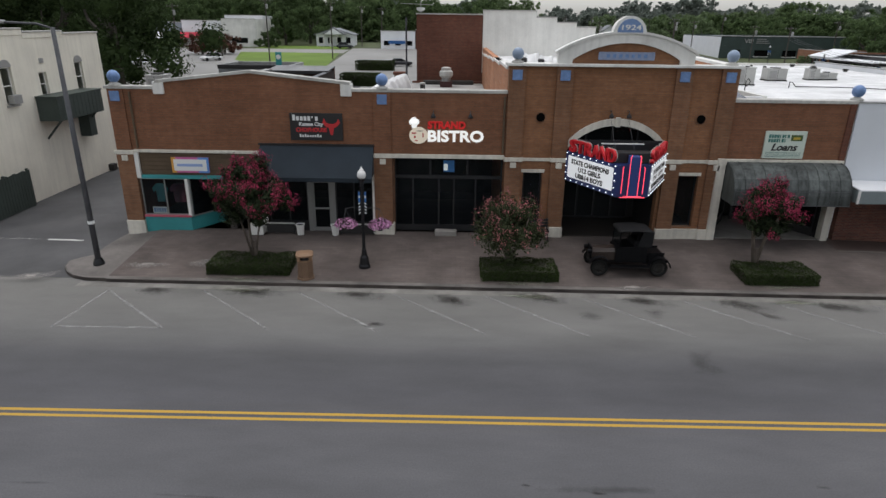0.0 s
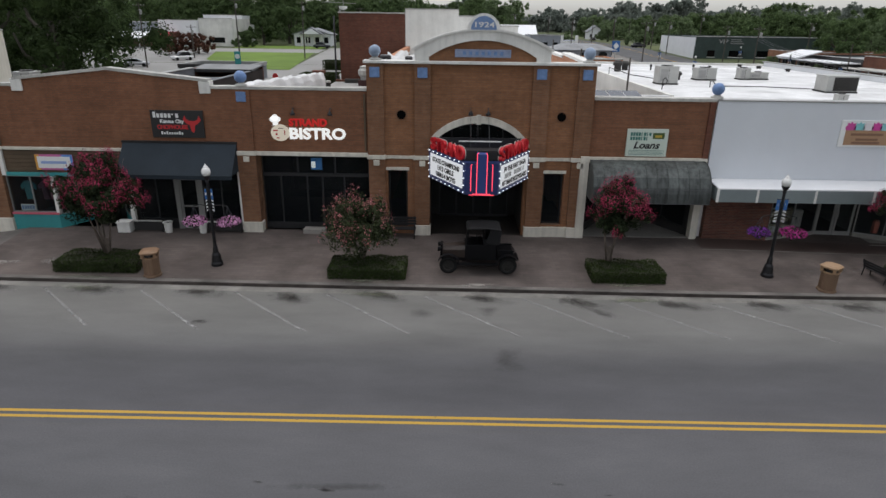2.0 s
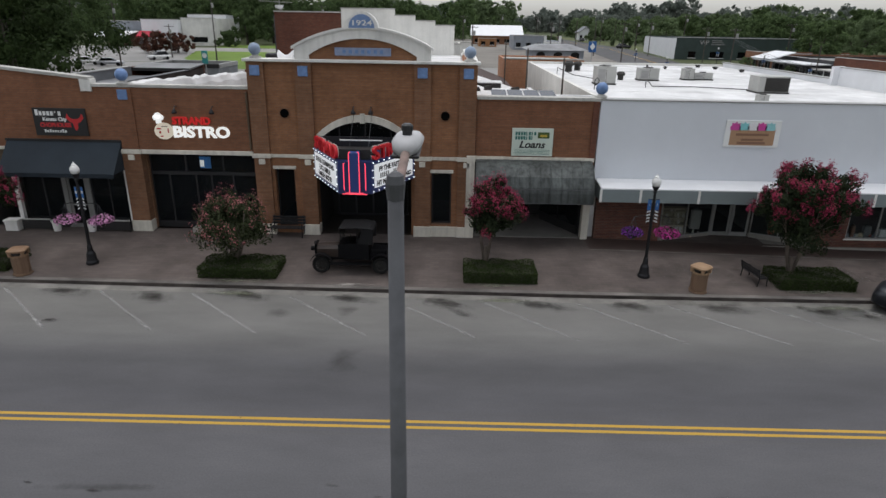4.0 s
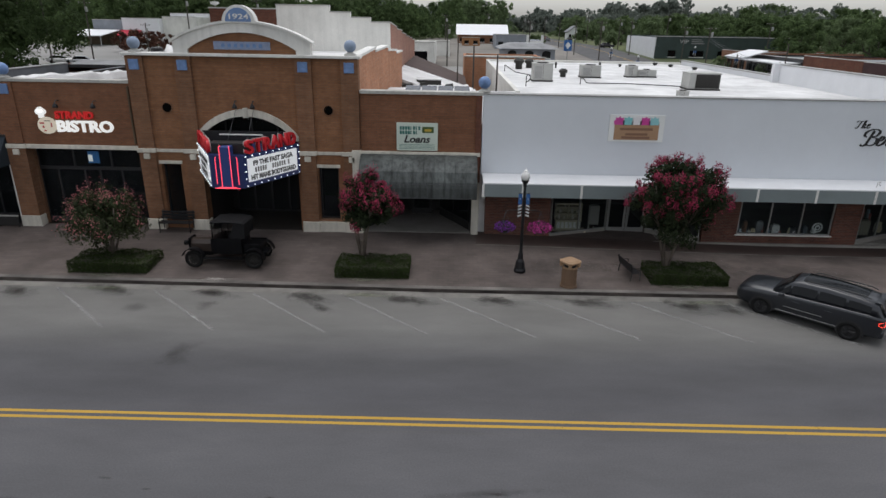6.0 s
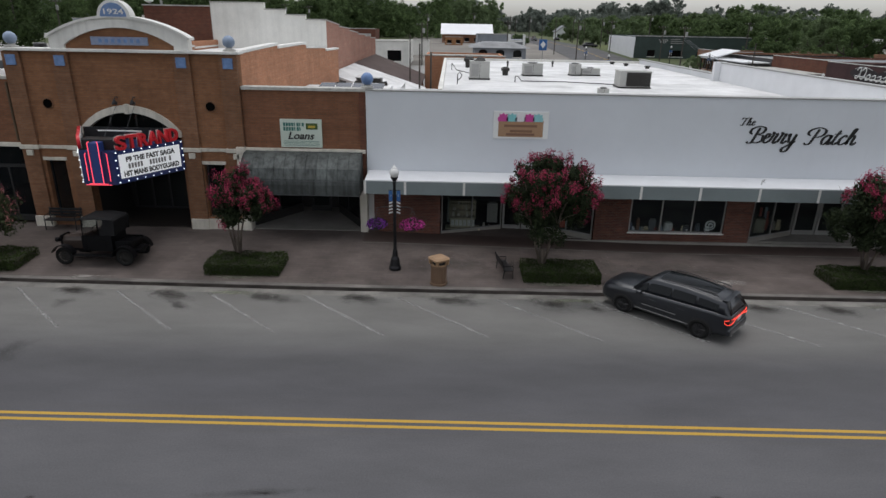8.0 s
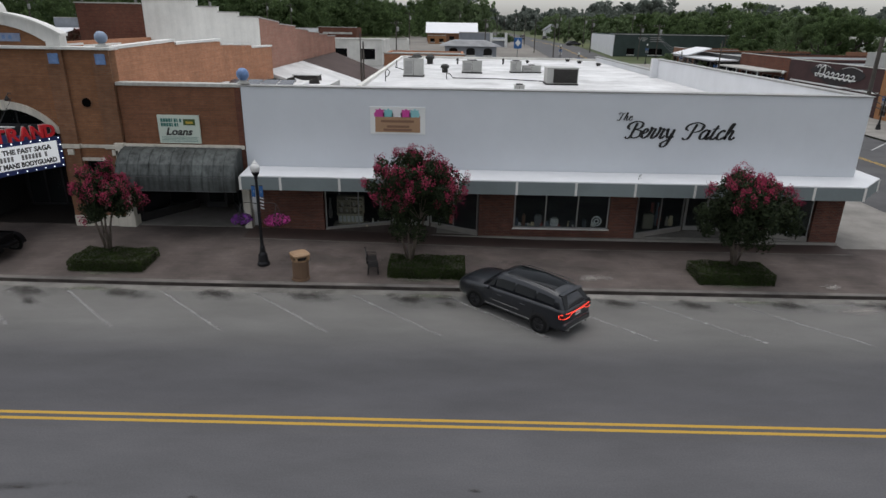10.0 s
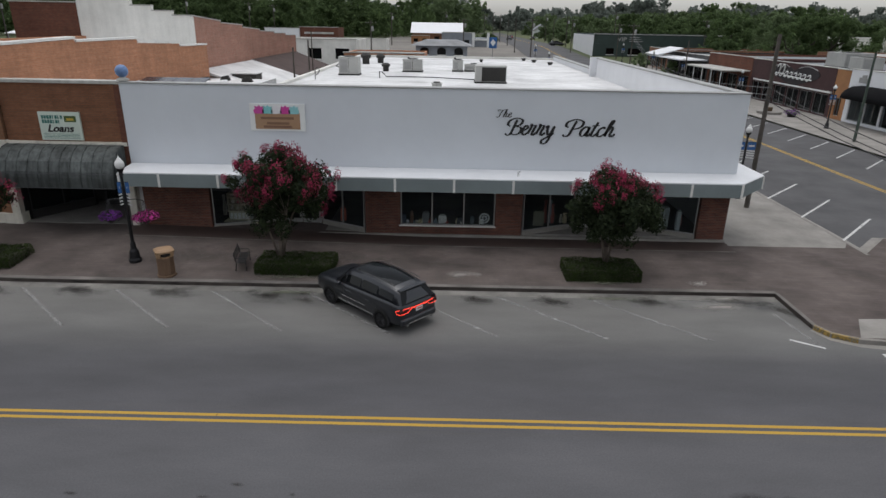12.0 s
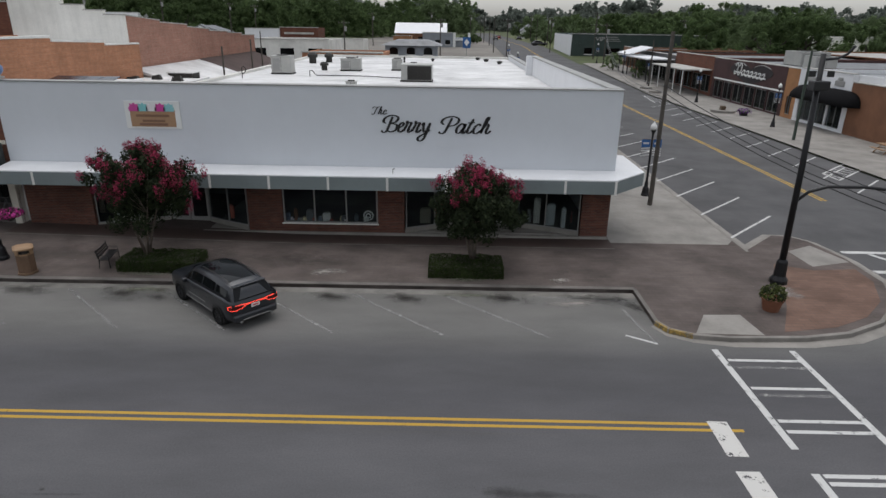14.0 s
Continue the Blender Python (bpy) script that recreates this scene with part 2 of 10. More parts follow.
def quad(bm, *pts):
    return bm.faces.new([bm.verts.new(p) for p in pts])


def box(bm, x0, x1, y0, y1, z0, z1, bevel=0.0):
    v = [bm.verts.new(p) for p in ((x0, y0, z0), (x1, y0, z0), (x1, y1, z0), (x0, y1, z0), (x0, y0, z1), (x1, y0, z1), (x1, y1, z1), (x0, y1, z1))]
    fs = [bm.faces.new([v[i] for i in f]) for f in ((0, 3, 2, 1), (4, 5, 6, 7), (0, 1, 5, 4), (1, 2, 6, 5), (2, 3, 7, 6), (3, 0, 4, 7))]
    if bevel:
        es = list({e for f in fs for e in f.edges})
        bmesh.ops.bevel(bm, geom=es, offset=bevel, segments=2, affect="EDGES", profile=0.5)
    return bm


def boxb(*a, bevel=0.0):
    return box(bmesh.new(), *a, bevel=bevel)


def slab(bm, pts, axis, a, b):
    """A prism: the outline pts in the two other axes, from a to b along axis."""
    def at(p, d):
        return {"x": (d, p[0], p[1]), "y": (p[0], d, p[1]), "z": (p[0], p[1], d)}[axis]
    lo, hi = [bm.verts.new(at(p, a)) for p in pts], [bm.verts.new(at(p, b)) for p in pts]
    bm.faces.new(lo)
    bm.faces.new(hi[::-1])
    for i in range(len(pts)):
        j = (i + 1) % len(pts)
        bm.faces.new([lo[j], lo[i], hi[i], hi[j]])
    bmesh.ops.recalc_face_normals(bm, faces=bm.faces)
    return bm


def tube(bm, pts, r, seg=8, caps=True, r1=None):
    """A round rod through pts, its radius going from r to r1."""
    pts = [Vector(p) for p in pts]
    rings = []
    r1 = r if r1 is None else r1
    for i, p in enumerate(pts):
        d = (pts[min(i + 1, len(pts) - 1)] - pts[max(i - 1, 0)]).normalized()
        a = d.orthogonal().normalized() if i == 0 else (rings[-1][0].co - pts[i - 1]).normalized()
        a = (a - d * a.dot(d)).normalized()
        b = d.cross(a)
        rr = r + (r1 - r) * i / max(1, len(pts) - 1)
        rings.append([bm.verts.new(p + rr * (a * math.cos(k * math.tau / seg) + b * math.sin(k * math.tau / seg))) for k in range(seg)])
    for u, v in zip(rings, rings[1:]):
        for k in range(seg):
            bm.faces.new((u[k], u[(k + 1) % seg], v[(k + 1) % seg], v[k]))
    if caps:
        bm.faces.new(rings[0][::-1])
        bm.faces.new(rings[-1])
    return bm


def turned(bm, x, y, prof, seg=14):
    """A body of revolution about the upright at x, y; prof: (radius, z) upwards."""
    rings = [[bm.verts.new((x + r * math.cos(k * math.tau / seg), y + r * math.sin(k * math.tau / seg), z)) for k in range(seg)] for r, z in prof]
    for u, v in zip(rings, rings[1:]):
        for k in range(seg):
            bm.faces.new((u[k], u[(k + 1) % seg], v[(k + 1) % seg], v[k]))
    bm.faces.new(rings[0][::-1])
    bm.faces.new(rings[-1])
    return bm


def grid_wall(bm, axis, u0, u1, z0, z1, d0, d1, holes):
    """An upright wall along x or y with rectangular openings (u0, u1, z0, z1) cut through it, from depth d0 to d1."""
    us = sorted({u0, u1, *[min(max(h[k], u0), u1) for h in holes for k in (0, 1)]})
    zs = sorted({z0, z1, *[min(max(h[k], z0), z1) for h in holes for k in (2, 3)]})

    def solid(i, j):
        if i < 0 or j < 0 or i >= len(us) - 1 or j >= len(zs) - 1:
            return False
        u, z = (us[i] + us[i + 1]) / 2, (zs[j] + zs[j + 1]) / 2
        return not any(h[0] < u < h[1] and h[2] < z < h[3] for h in holes)

    def at(u, d, z):
        return (u, d, z) if axis == "x" else (d, u, z)
    for i in range(len(us) - 1):
        for j in range(len(zs) - 1):
            if not solid(i, j):
                continue
            a, b, c, e = us[i], us[i + 1], zs[j], zs[j + 1]
            quad(bm, at(a, d0, c), at(b, d0, c), at(b, d0, e), at(a, d0, e))
            quad(bm, at(b, d1, c), at(a, d1, c), at(a, d1, e), at(b, d1, e))
            for s, (p, q) in (((i - 1, j), ((a, c), (a, e))), ((i + 1, j), ((b, e), (b, c))), ((i, j - 1), ((b, c), (a, c))), ((i, j + 1), ((a, e), (b, e)))):
                if not solid(*s):
                    quad(bm, at(p[0], d0, p[1]), at(q[0], d0, q[1]), at(q[0], d1, q[1]), at(p[0], d1, p[1]))
    bmesh.ops.remove_doubles(bm, verts=bm.verts, dist=0.0005)
    bmesh.ops.recalc_face_normals(bm, faces=bm.faces)
    return bm


def mesh_of(name, bm, mat, smooth=False):
    me = bpy.data.meshes.new(name)
    bm.to_mesh(me)
    bm.free()
    if smooth:
        me.polygons.foreach_set("use_smooth", [True] * len(me.polygons))
    for m in mat if isinstance(mat, (list, tuple)) else (mat,):
        me.materials.append(m)
    return me


def part(name, bm, mat, parent=None, label="", smooth=False):
    """One mesh object from a bmesh in world measures, under parent where given; its origin is at its own base."""
    if isinstance(bm, bpy.types.Mesh):
        ob = new(name, bm)
        return ob
    n = max(1, len(bm.verts))
    xs, ys, zs = [v.co.x for v in bm.verts], [v.co.y for v in bm.verts], [v.co.z for v in bm.verts]
    c = Vector(((min(xs) + max(xs)) / 2, (min(ys) + max(ys)) / 2, min(zs)))
    bmesh.ops.translate(bm, verts=bm.verts, vec=-c)
    ob = new(name, mesh_of(name, bm, mat, smooth))
    hang(ob, c, parent)
    if label:
        ob["label"] = label
    return ob


def hang(ob, spot, parent=None):
    spot = Vector(spot)
    SPOT[ob.name] = spot
    ob.location = spot - SPOT[parent.name] if parent else spot
    ob.parent = parent
    return ob


def again(name, me, spot, parent=None, turn=(0, 0, 0), size=(1, 1, 1)):
    """Another piece on the same mesh data."""
    ob = hang(new(name, me), spot, parent)
    ob.rotation_euler, ob.scale = [radians(a) for a in turn], size
    return ob


def thing(name, spot, label, category, group="", kind=""):
    ob = hang(new(name), spot)
    ob.empty_display_size = 0.3
    return tagged(ob, label, category, group, kind)


def letters(name, text, spot, height, mat, parent, wide=None, depth=0.02, bold=0.0, slant=0.0, turn=(90, 0, 0), spacing=1.0, label=""):
    """Solid letters in the built-in font, as a mesh; spot: the middle of the line's base."""
    cu = bpy.data.curves.new(name, "FONT")
    cu.body, cu.size, cu.extrude, cu.offset, cu.shear, cu.space_character = text, height / 0.7, depth, bold, slant, spacing
    cu.align_x, cu.resolution_u = "CENTER", 3
    tmp = bpy.data.objects.new("tmp", cu)
    me = bpy.data.meshes.new_from_object(tmp)
    bpy.data.objects.remove(tmp)
    me.name = name
    me.materials.clear()
    me.materials.append(mat)
    ob = hang(new(name, me), spot, parent)
    ob.rotation_euler = [radians(a) for a in turn]
    if wide:
        xs = [v.co.x for v in me.vertices]
        k = wide / (max(xs) - min(xs))
        for v in me.vertices:
            v.co.x *= k
    if label:
        ob["label"] = label
    return ob


# ---- ground ----


def kerb_y(x):
    return -4.95 - 0.5 * min(1, max(0, (x + 31) / 30))


def walk_z(x, y):
    """The pavement climbs gently from the kerb to the shop fronts, less so at the corner end."""
    back = 0.52 - 0.3 * min(1, max(0, (x - 1) / 12))
    k = min(1, max(0, (y - kerb_y(x)) / -kerb_y(x)))
    return 0.15 + (back - 0.15) * k


def gz(y):
    """The land lies level round the street and climbs gently behind it."""
    return min(3.1, max(0.0, (y - 64) * 0.03))


def laid(x0, x1, y0, y1, lift, x2=None, x3=None):
    """A sheet that follows the land, from x0..x1 at y0 to x2..x3 at y1."""
    x2, x3 = x0 if x2 is None else x2, x1 if x3 is None else x3
    bm = bmesh.new()
    rows_ = []
    for y in sorted({y0, y1, *[b for b in (64.0, 167.34) if y0 < b < y1]}):
        k = (y - y0) / (y1 - y0)
        rows_.append([bm.verts.new((a + (c - a) * k, y, gz(y) + lift)) for a, c in ((x0, x2), (x1, x3))])
    for p, q in zip(rows_, rows_[1:]):
        bm.faces.new((p[0], p[1], q[1], q[0]))
    return bm


tagged(part("ground", laid(-1500, 1500, -1500, 1500, -0.06), M_GRASS), "green grassy ground climbing gently to the horizon", "ground", kind="structure")
tagged(part("road", boxb(-160, 190, -24.2, -4.6, -0.3, 0.0), M_ASPHALT), "grey worn asphalt main street with angled parking", "road", kind="structure")
tagged(part("pavement_far_side", boxb(-160, 190, -29, -24.2, -0.3, 0.15), M_PAVER), "paved walk along the opposite side of the street", "pavement", kind="structure")
tagged(part("side_street", laid(32.5, 48.0, -4.6, 110, 0.004), M_ASPHALT_DARK), "grey asphalt side street with a yellow centre line", "road", kind="structure")
tagged(part("alley", laid(-40.3, -31.2, -4.6, 80, 0.005), M_ASPHALT_DARK), "dark asphalt alley between two buildings", "road", kind="structure")

# pavement along the shops, following its slope
bm = bmesh.new()
xs = [-30.6 + i * 1.0 for i in range(58)]
ys = [0.0, 0.35, 0.75, 1.0]
rows_v = []
for x in xs:
    ky = kerb_y(x) + 0.13
    rows_v.append([bm.verts.new((x, ky + (6.0 - ky) * s if s == 1 else ky * (1 - s / 0.75), walk_z(x, ky * (1 - min(s, 0.75) / 0.75)))) for s in ys])
for a, b in zip(rows_v, rows_v[1:]):
    for k in range(3):
        bm.faces.new((a[k], b[k], b[k + 1], a[k + 1]))
pave = tagged(part("pavement", bm, M_PAVER), "mauve paved shop-front walk with worn stains", "pavement", kind="structure")

# rounded left end of the pavement beside the alley, and the corner bulb at the side street
bm = bmesh.new()
ALLEY_END = [(-30.6, -4.86), (-31.5, -4.8), (-32.05, -4.6), (-32.5, -4.25), (-32.85, -3.8), (-33.0, -3.3), (-32.75, -2.95), (-32.3, -2.6), (-32.35, -1.4), (-32.1, 0.3)]
ends = [[bm.verts.new(p) for p in ((-30.6, y, walk_z(-30.6, y) - 0.003), (x, y, 0.15 + 0.45 * (walk_z(-30.6, y) - 0.15)), (x, y, -0.2))] for x, y in ALLEY_END]
for p, q in zip(ends, ends[1:]):
    bm.faces.new((p[0], q[0], q[1], p[1]))
    bm.faces.new((p[1], q[1], q[2], p[2]))
bmesh.ops.recalc_face_normals(bm, faces=bm.faces)
part("corner_pavement", bm, worn("stained_corner_concrete", (0.175, 0.158, 0.148), 0.4, 0.9, coarse=0.5), pave, "stained concrete walk end beside the alley")
bulb = [(26.4, -5.4), (26.4, -8.0), (26.65, -8.5), (27.3, -8.85), (28.4, -9.0), (30.8, -8.9), (32.4, -8.55), (34.0, -7.7), (35.4, -6.3), (36.3, -4.4),
        (36.4, -1.8), (36.0, 0.4), (35.4, 1.1), (34.6, 1.2), (32.5, -0.9), (32.5, 70), (26.4, 70)]
bm = bmesh.new()
slab(bm, bulb, "z", -0.2, 0.15)
part("corner_pavement", bm, M_PAVER, pave)
bm = bmesh.new()
slab(bm, [(26.7, -0.3), (32.0, -0.3), (32.42, 0.3), (32.42, 60), (26.7, 60)], "z", 0.1, 0.156)
part("concrete_slab", bm, M_CONC, pave, "pale concrete side walk slab")
bm = bmesh.new()
slab(bm, [(27.4, -8.8), (29.55, -8.85), (29.4, -7.4), (28.15, -7.46)], "z", 0.1, 0.156)
part("kerb_ramp", bm, M_CONC, pave, "pale concrete kerb ramp")
bm = bmesh.new()
slab(bm, [(34.3, -1.0), (35.7, -0.2), (36.25, -2.2), (34.4, -2.8)], "z", 0.1, 0.156)
part("kerb_ramp", bm, M_CONC, pave, "pale concrete kerb ramp")

bm = bmesh.new()
slab(bm, [(30.3, -8.6), (32.2, -8.2), (33.7, -7.4), (35.0, -6.1), (35.9, -4.3), (36.0, -3.0), (34.2, -3.2), (32.9, -2.6), (32.2, -4.2), (31.4, -6.6)], "z", 0.1, 0.1545)
part("red_paving", bm, M_PAVER_RED, pave, "rosy red paving in the corner bulb")
bm = bmesh.new()
rim = [(26.2, -8.1), (26.5, -8.75), (27.2, -9.15), (28.4, -9.4), (30.9, -9.35), (32.6, -9.0), (34.3, -8.1), (35.8, -6.6), (36.8, -4.5), (36.9, -1.8), (36.45, 0.6), (35.6, 1.55), (34.5, 1.7), (33.0, 0.2), (33.0, 60)]
inner = [(26.35, -8.0), (26.65, -8.5), (27.3, -8.85), (28.4, -9.0), (30.8, -8.9), (32.4, -8.55), (34.0, -7.7), (35.4, -6.3), (36.3, -4.4), (36.4, -1.8), (36.0, 0.4), (35.4, 1.1), (34.6, 1.2), (32.55, -0.9), (32.55, 60)]
for k in range(len(rim) - 1):
    quad(bm, (*rim[k], 0.008), (*rim[k + 1], 0.008), (*inner[k + 1], 0.008), (*inner[k], 0.008))
part("gutter_apron", bm, M_CONC, pave, "pale concrete gutter round the corner")

# tiled apron before the white shop and its pale edging
bm = bmesh.new()
bm2 = bmesh.new()
for i in range(27):
    x0, x1 = 0.2 + i, min(0.2 + i + 1, 26.7)
    quad(bm, (x0, -1.2, walk_z(x0, -1.2) + 0.006), (x1, -1.2, walk_z(x1, -1.2) + 0.006), (x1, 0, walk_z(x1, 0) + 0.006), (x0, 0, walk_z(x0, 0) + 0.006))
    quad(bm2, (x0, -1.29, walk_z(x0, -1.29) + 0.008), (x1, -1.29, walk_z(x1, -1.29) + 0.008), (x1, -1.2, walk_z(x1, -1.2) + 0.008), (x0, -1.2, walk_z(x0, -1.2) + 0.008))
M_APRON = worn("red_brown_tile", (0.066, 0.044, 0.038), 0.25, 0.7, coarse=0.8)
part("apron", bm, M_APRON, pave, "red-brown tiled apron")
part("edging", bm2, M_KERB_TOP, pave)

# kerb stones: near-black sides, upward faces pale concrete
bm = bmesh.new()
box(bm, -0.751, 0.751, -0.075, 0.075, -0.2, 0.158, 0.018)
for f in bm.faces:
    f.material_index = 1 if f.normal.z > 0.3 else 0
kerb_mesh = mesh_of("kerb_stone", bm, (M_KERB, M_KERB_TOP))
kerb_pale = kerb_mesh.copy()
kerb_pale.materials[0] = worn("pale_kerb_concrete", (0.24, 0.225, 0.205), 0.35, 0.9, coarse=0.8)
kerb_pale.materials[1] = kerb_pale.materials[0]
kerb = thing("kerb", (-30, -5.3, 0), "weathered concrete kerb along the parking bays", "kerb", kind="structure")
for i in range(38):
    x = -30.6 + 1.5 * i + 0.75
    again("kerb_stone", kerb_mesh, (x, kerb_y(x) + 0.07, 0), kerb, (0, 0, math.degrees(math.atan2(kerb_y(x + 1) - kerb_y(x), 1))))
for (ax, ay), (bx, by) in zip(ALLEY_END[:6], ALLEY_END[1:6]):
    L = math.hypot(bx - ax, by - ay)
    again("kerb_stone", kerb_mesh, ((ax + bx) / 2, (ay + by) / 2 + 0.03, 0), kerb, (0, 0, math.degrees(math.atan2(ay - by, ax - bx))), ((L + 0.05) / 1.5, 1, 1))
M_KERB_YELLOW = paint_of("yellow_kerb_paint", (0.34, 0.23, 0.06), 0.36, 0.62)
for k in range(len(bulb) - 3):
    (ax, ay), (bx, by) = bulb[k], bulb[k + 1]
    L = math.hypot(bx - ax, by - ay)
    again("kerb_stone", kerb_mesh if k < 1 else kerb_pale, ((ax + bx) / 2, (ay + by) / 2, 0), kerb, (0, 0, math.degrees(math.atan2(by - ay, bx - ax))), ((L + 0.06) / 1.5, 1, 1))
for i in range(30):
    again("kerb_stone", kerb_pale, (32.5, 0.6 + 1.5 * i - 1.0, 0), kerb, (0, 0, 90))
for k in (1, 2):
    (ax, ay), (bx, by) = bulb[k], bulb[k + 1]
    bm = bmesh.new()
    dx, dy = bx - ax, by - ay
    L = math.hypot(dx, dy)
    nx, ny = dy / L * 0.09, -dx / L * 0.09
    quad(bm, (ax + nx, ay + ny, 0.01), (bx + nx, by + ny, 0.01), (bx + nx, by + ny, 0.155), (ax + nx, ay + ny, 0.155))
    quad(bm, (ax + nx, ay + ny, 0.162), (bx + nx, by + ny, 0.162), (bx, by, 0.162), (ax, ay, 0.162))
    part("kerb_paint", bm, M_KERB_YELLOW, kerb, "yellow kerb paint")

# gutter strip, pale with dirt
bm = bmesh.new()
for i in range(58):
    x0, x1 = -31.6 + i, -30.6 + i
    quad(bm, (x0, kerb_y(x0) - 0.45, 0.004), (x1, kerb_y(x1) - 0.45, 0.004), (x1, kerb_y(x1), 0.004), (x0, kerb_y(x0), 0.004))
bm2 = bmesh.new()
for i in range(57):
    x0, x1 = -30.6 + i, -29.6 + i
    ya, yb = kerb_y(x0), kerb_y(x1)
    quad(bm2, (x0, ya + 0.12, walk_z(x0, ya + 0.12) + 0.005), (x1, yb + 0.12, walk_z(x1, yb + 0.12) + 0.005), (x1, yb + 0.22, walk_z(x1, yb + 0.22) + 0.005), (x0, ya + 0.22, walk_z(x0, ya + 0.22) + 0.005))
part("kerb_edging", bm2, M_KERB_TOP, pave, "pale concrete band behind the kerb")
M_GUTTER = worn("gutter_concrete", (0.215, 0.205, 0.188), 0.5, 0.9, coarse=0.8)
tagged(part("gutter", bm, M_GUTTER), "pale concrete gutter along the kerb", "gutter", kind="structure")

# ---- road markings ----
marks = thing("road_markings", (0, -10, 0), "painted yellow and white road markings", "road markings", kind="structure")


def stripe(name, a, b, w, mat, z=0.005):
    bm = bmesh.new()
    a, b = Vector((*a, z)), Vector((*b, z))
    n = (b - a).cross(Vector((0, 0, 1))).normalized() * w / 2
    quad(bm, a - n, b - n, b + n, a + n)
    return part(name, bm, mat, marks)


for y in (-13.34, -13.58):
    stripe("yellow_line", (-150, y), (26.05 + (0.75 if y < -13.5 else 0), y), 0.11, M_YELLOW)
for x in (40.93, 41.18):
    stripe("yellow_line", (x, 8), (x, 64), 0.125, M_YELLOW, 0.009)
    part("yellow_line", laid(x - 0.06, x + 0.06, 64, 330, 0.03), M_YELLOW, marks)
for x, y in ((-23.2, -8.6), (-19.45, -8.68), (-15.85, -8.7), (-12.35, -8.74), (-8.7, -8.77), (-5.05, -8.77), (-1.68, -8.77), (1.87, -8.83), (5.28, -8.82), (8.92, -8.88), (12.4, -8.9), (15.84, -8.94), (19.34, -8.95), (22.7, -8.98)):
    y0 = kerb_y(x) - 0.5
    stripe("bay_line", (x - 1.1 * (y0 - y), y0), (x, y), 0.12, M_FADED_PAINT)
stripe("bay_line", (-38.3, -0.12), (-36.3, -0.13), 0.16, M_FADED_PAINT, 0.009)
stripe("bay_line", (-35.9, -0.17), (-34.2, -0.24), 0.16, M_WHITE_PAINT, 0.009)
stripe("bay_line", (22.6, -5.9), (25.95, -6.1), 0.1, M_FADED_PAINT)
stripe("bay_line", (25.6, -6.9), (26.02, -9.25), 0.12, M_FADED_PAINT)
stripe("bay_line", (25.2, -8.75), (26.05, -9.27), 0.1, M_WHITE_PAINT)
for a, b in (((-30.1, -5.7), (-30.45, -8.7)), ((-30.1, -5.7), (-26.75, -8.65)), ((-30.45, -8.7), (-26.75, -8.65))):
    stripe("hatch_line", a, b, 0.12, M_FADED_PAINT)
# stop bar and crosswalk
M_STOP = paint_of("old_white_paint", (0.52, 0.51, 0.49), 0.36, 0.42)
stripe("stop_bar", (26.27, -13.22), (26.24, -14.55), 0.5, M_STOP, 0.0062)
stripe("stop_bar", (26.22, -15.05), (26.25, -18.0), 0.54, M_STOP, 0.0062)
for x in (27.7, 30.06):
    stripe("crosswalk_line", (x, -9.55), (x, -14.25), 0.19, M_WHITE_PAINT)
    stripe("crosswalk_line", (x, -15.08), (x, -22.5), 0.19, M_WHITE_PAINT)
for y in (-10.18, -10.58, -11.67, -12.0, -13.15, -13.58, -15.15, -15.4, -17.0, -17.4, -19.0):
    stripe("crosswalk_bar", (27.85, y), (30.0, y), 0.13, M_WHITE_PAINT if y not in (-10.58, -12.0) else M_FADED_PAINT, 0.006)
for k in range(14):
    y = 1.1 + 3.68 * k
    stripe("bay_line", (32.75, y), (36.4, y + 3.7), 0.12, M_WHITE_PAINT, 0.009)
    if k > 1:
        stripe("bay_line", (47.7, 5 + y), (44.1, y + 1.4), 0.12, M_WHITE_PAINT, 0.009)
for y in (-0.6, -2.9):
    stripe("crosswalk_line", (36.9, y), (47.5, y), 0.3, M_WHITE_PAINT, 0.009)
for k in range(5):
    stripe("crosswalk_bar", (38.0 + 1.6 * k, -0.8), (39.0 + 1.6 * k, -2.7), 0.2, M_WHITE_PAINT, 0.009)
for a, b in (((45.0, 13.2), (45.0, 15.1)), ((48.6, 16.6), (48.6, 18.6)), ((45.0, 13.2), (48.6, 16.6)), ((45.0, 15.1), (48.6, 18.6))):
    stripe("hatch_line", a, b, 0.12, M_WHITE_PAINT, 0.009)
for k in range(1, 7):
    stripe("hatch_line", (45.0 + 0.51 * k, 13.2 + 0.49 * k), (45.0 + 0.51 * k - 0.4, 15.1 + 0.49 * k - 0.4), 0.09, M_WHITE_PAINT, 0.0092)
for k in range(8):
    stripe("hatch_line", (46.2 + 0.1 * k, 55.0 + 1.1 * k), (48.6, 54.4 + 1.1 * k), 0.12, M_WHITE_PAINT, 0.009)
stripe("hatch_line", (46.0, 55.0), (46.9, 63.0), 0.14, M_WHITE_PAINT, 0.0092)

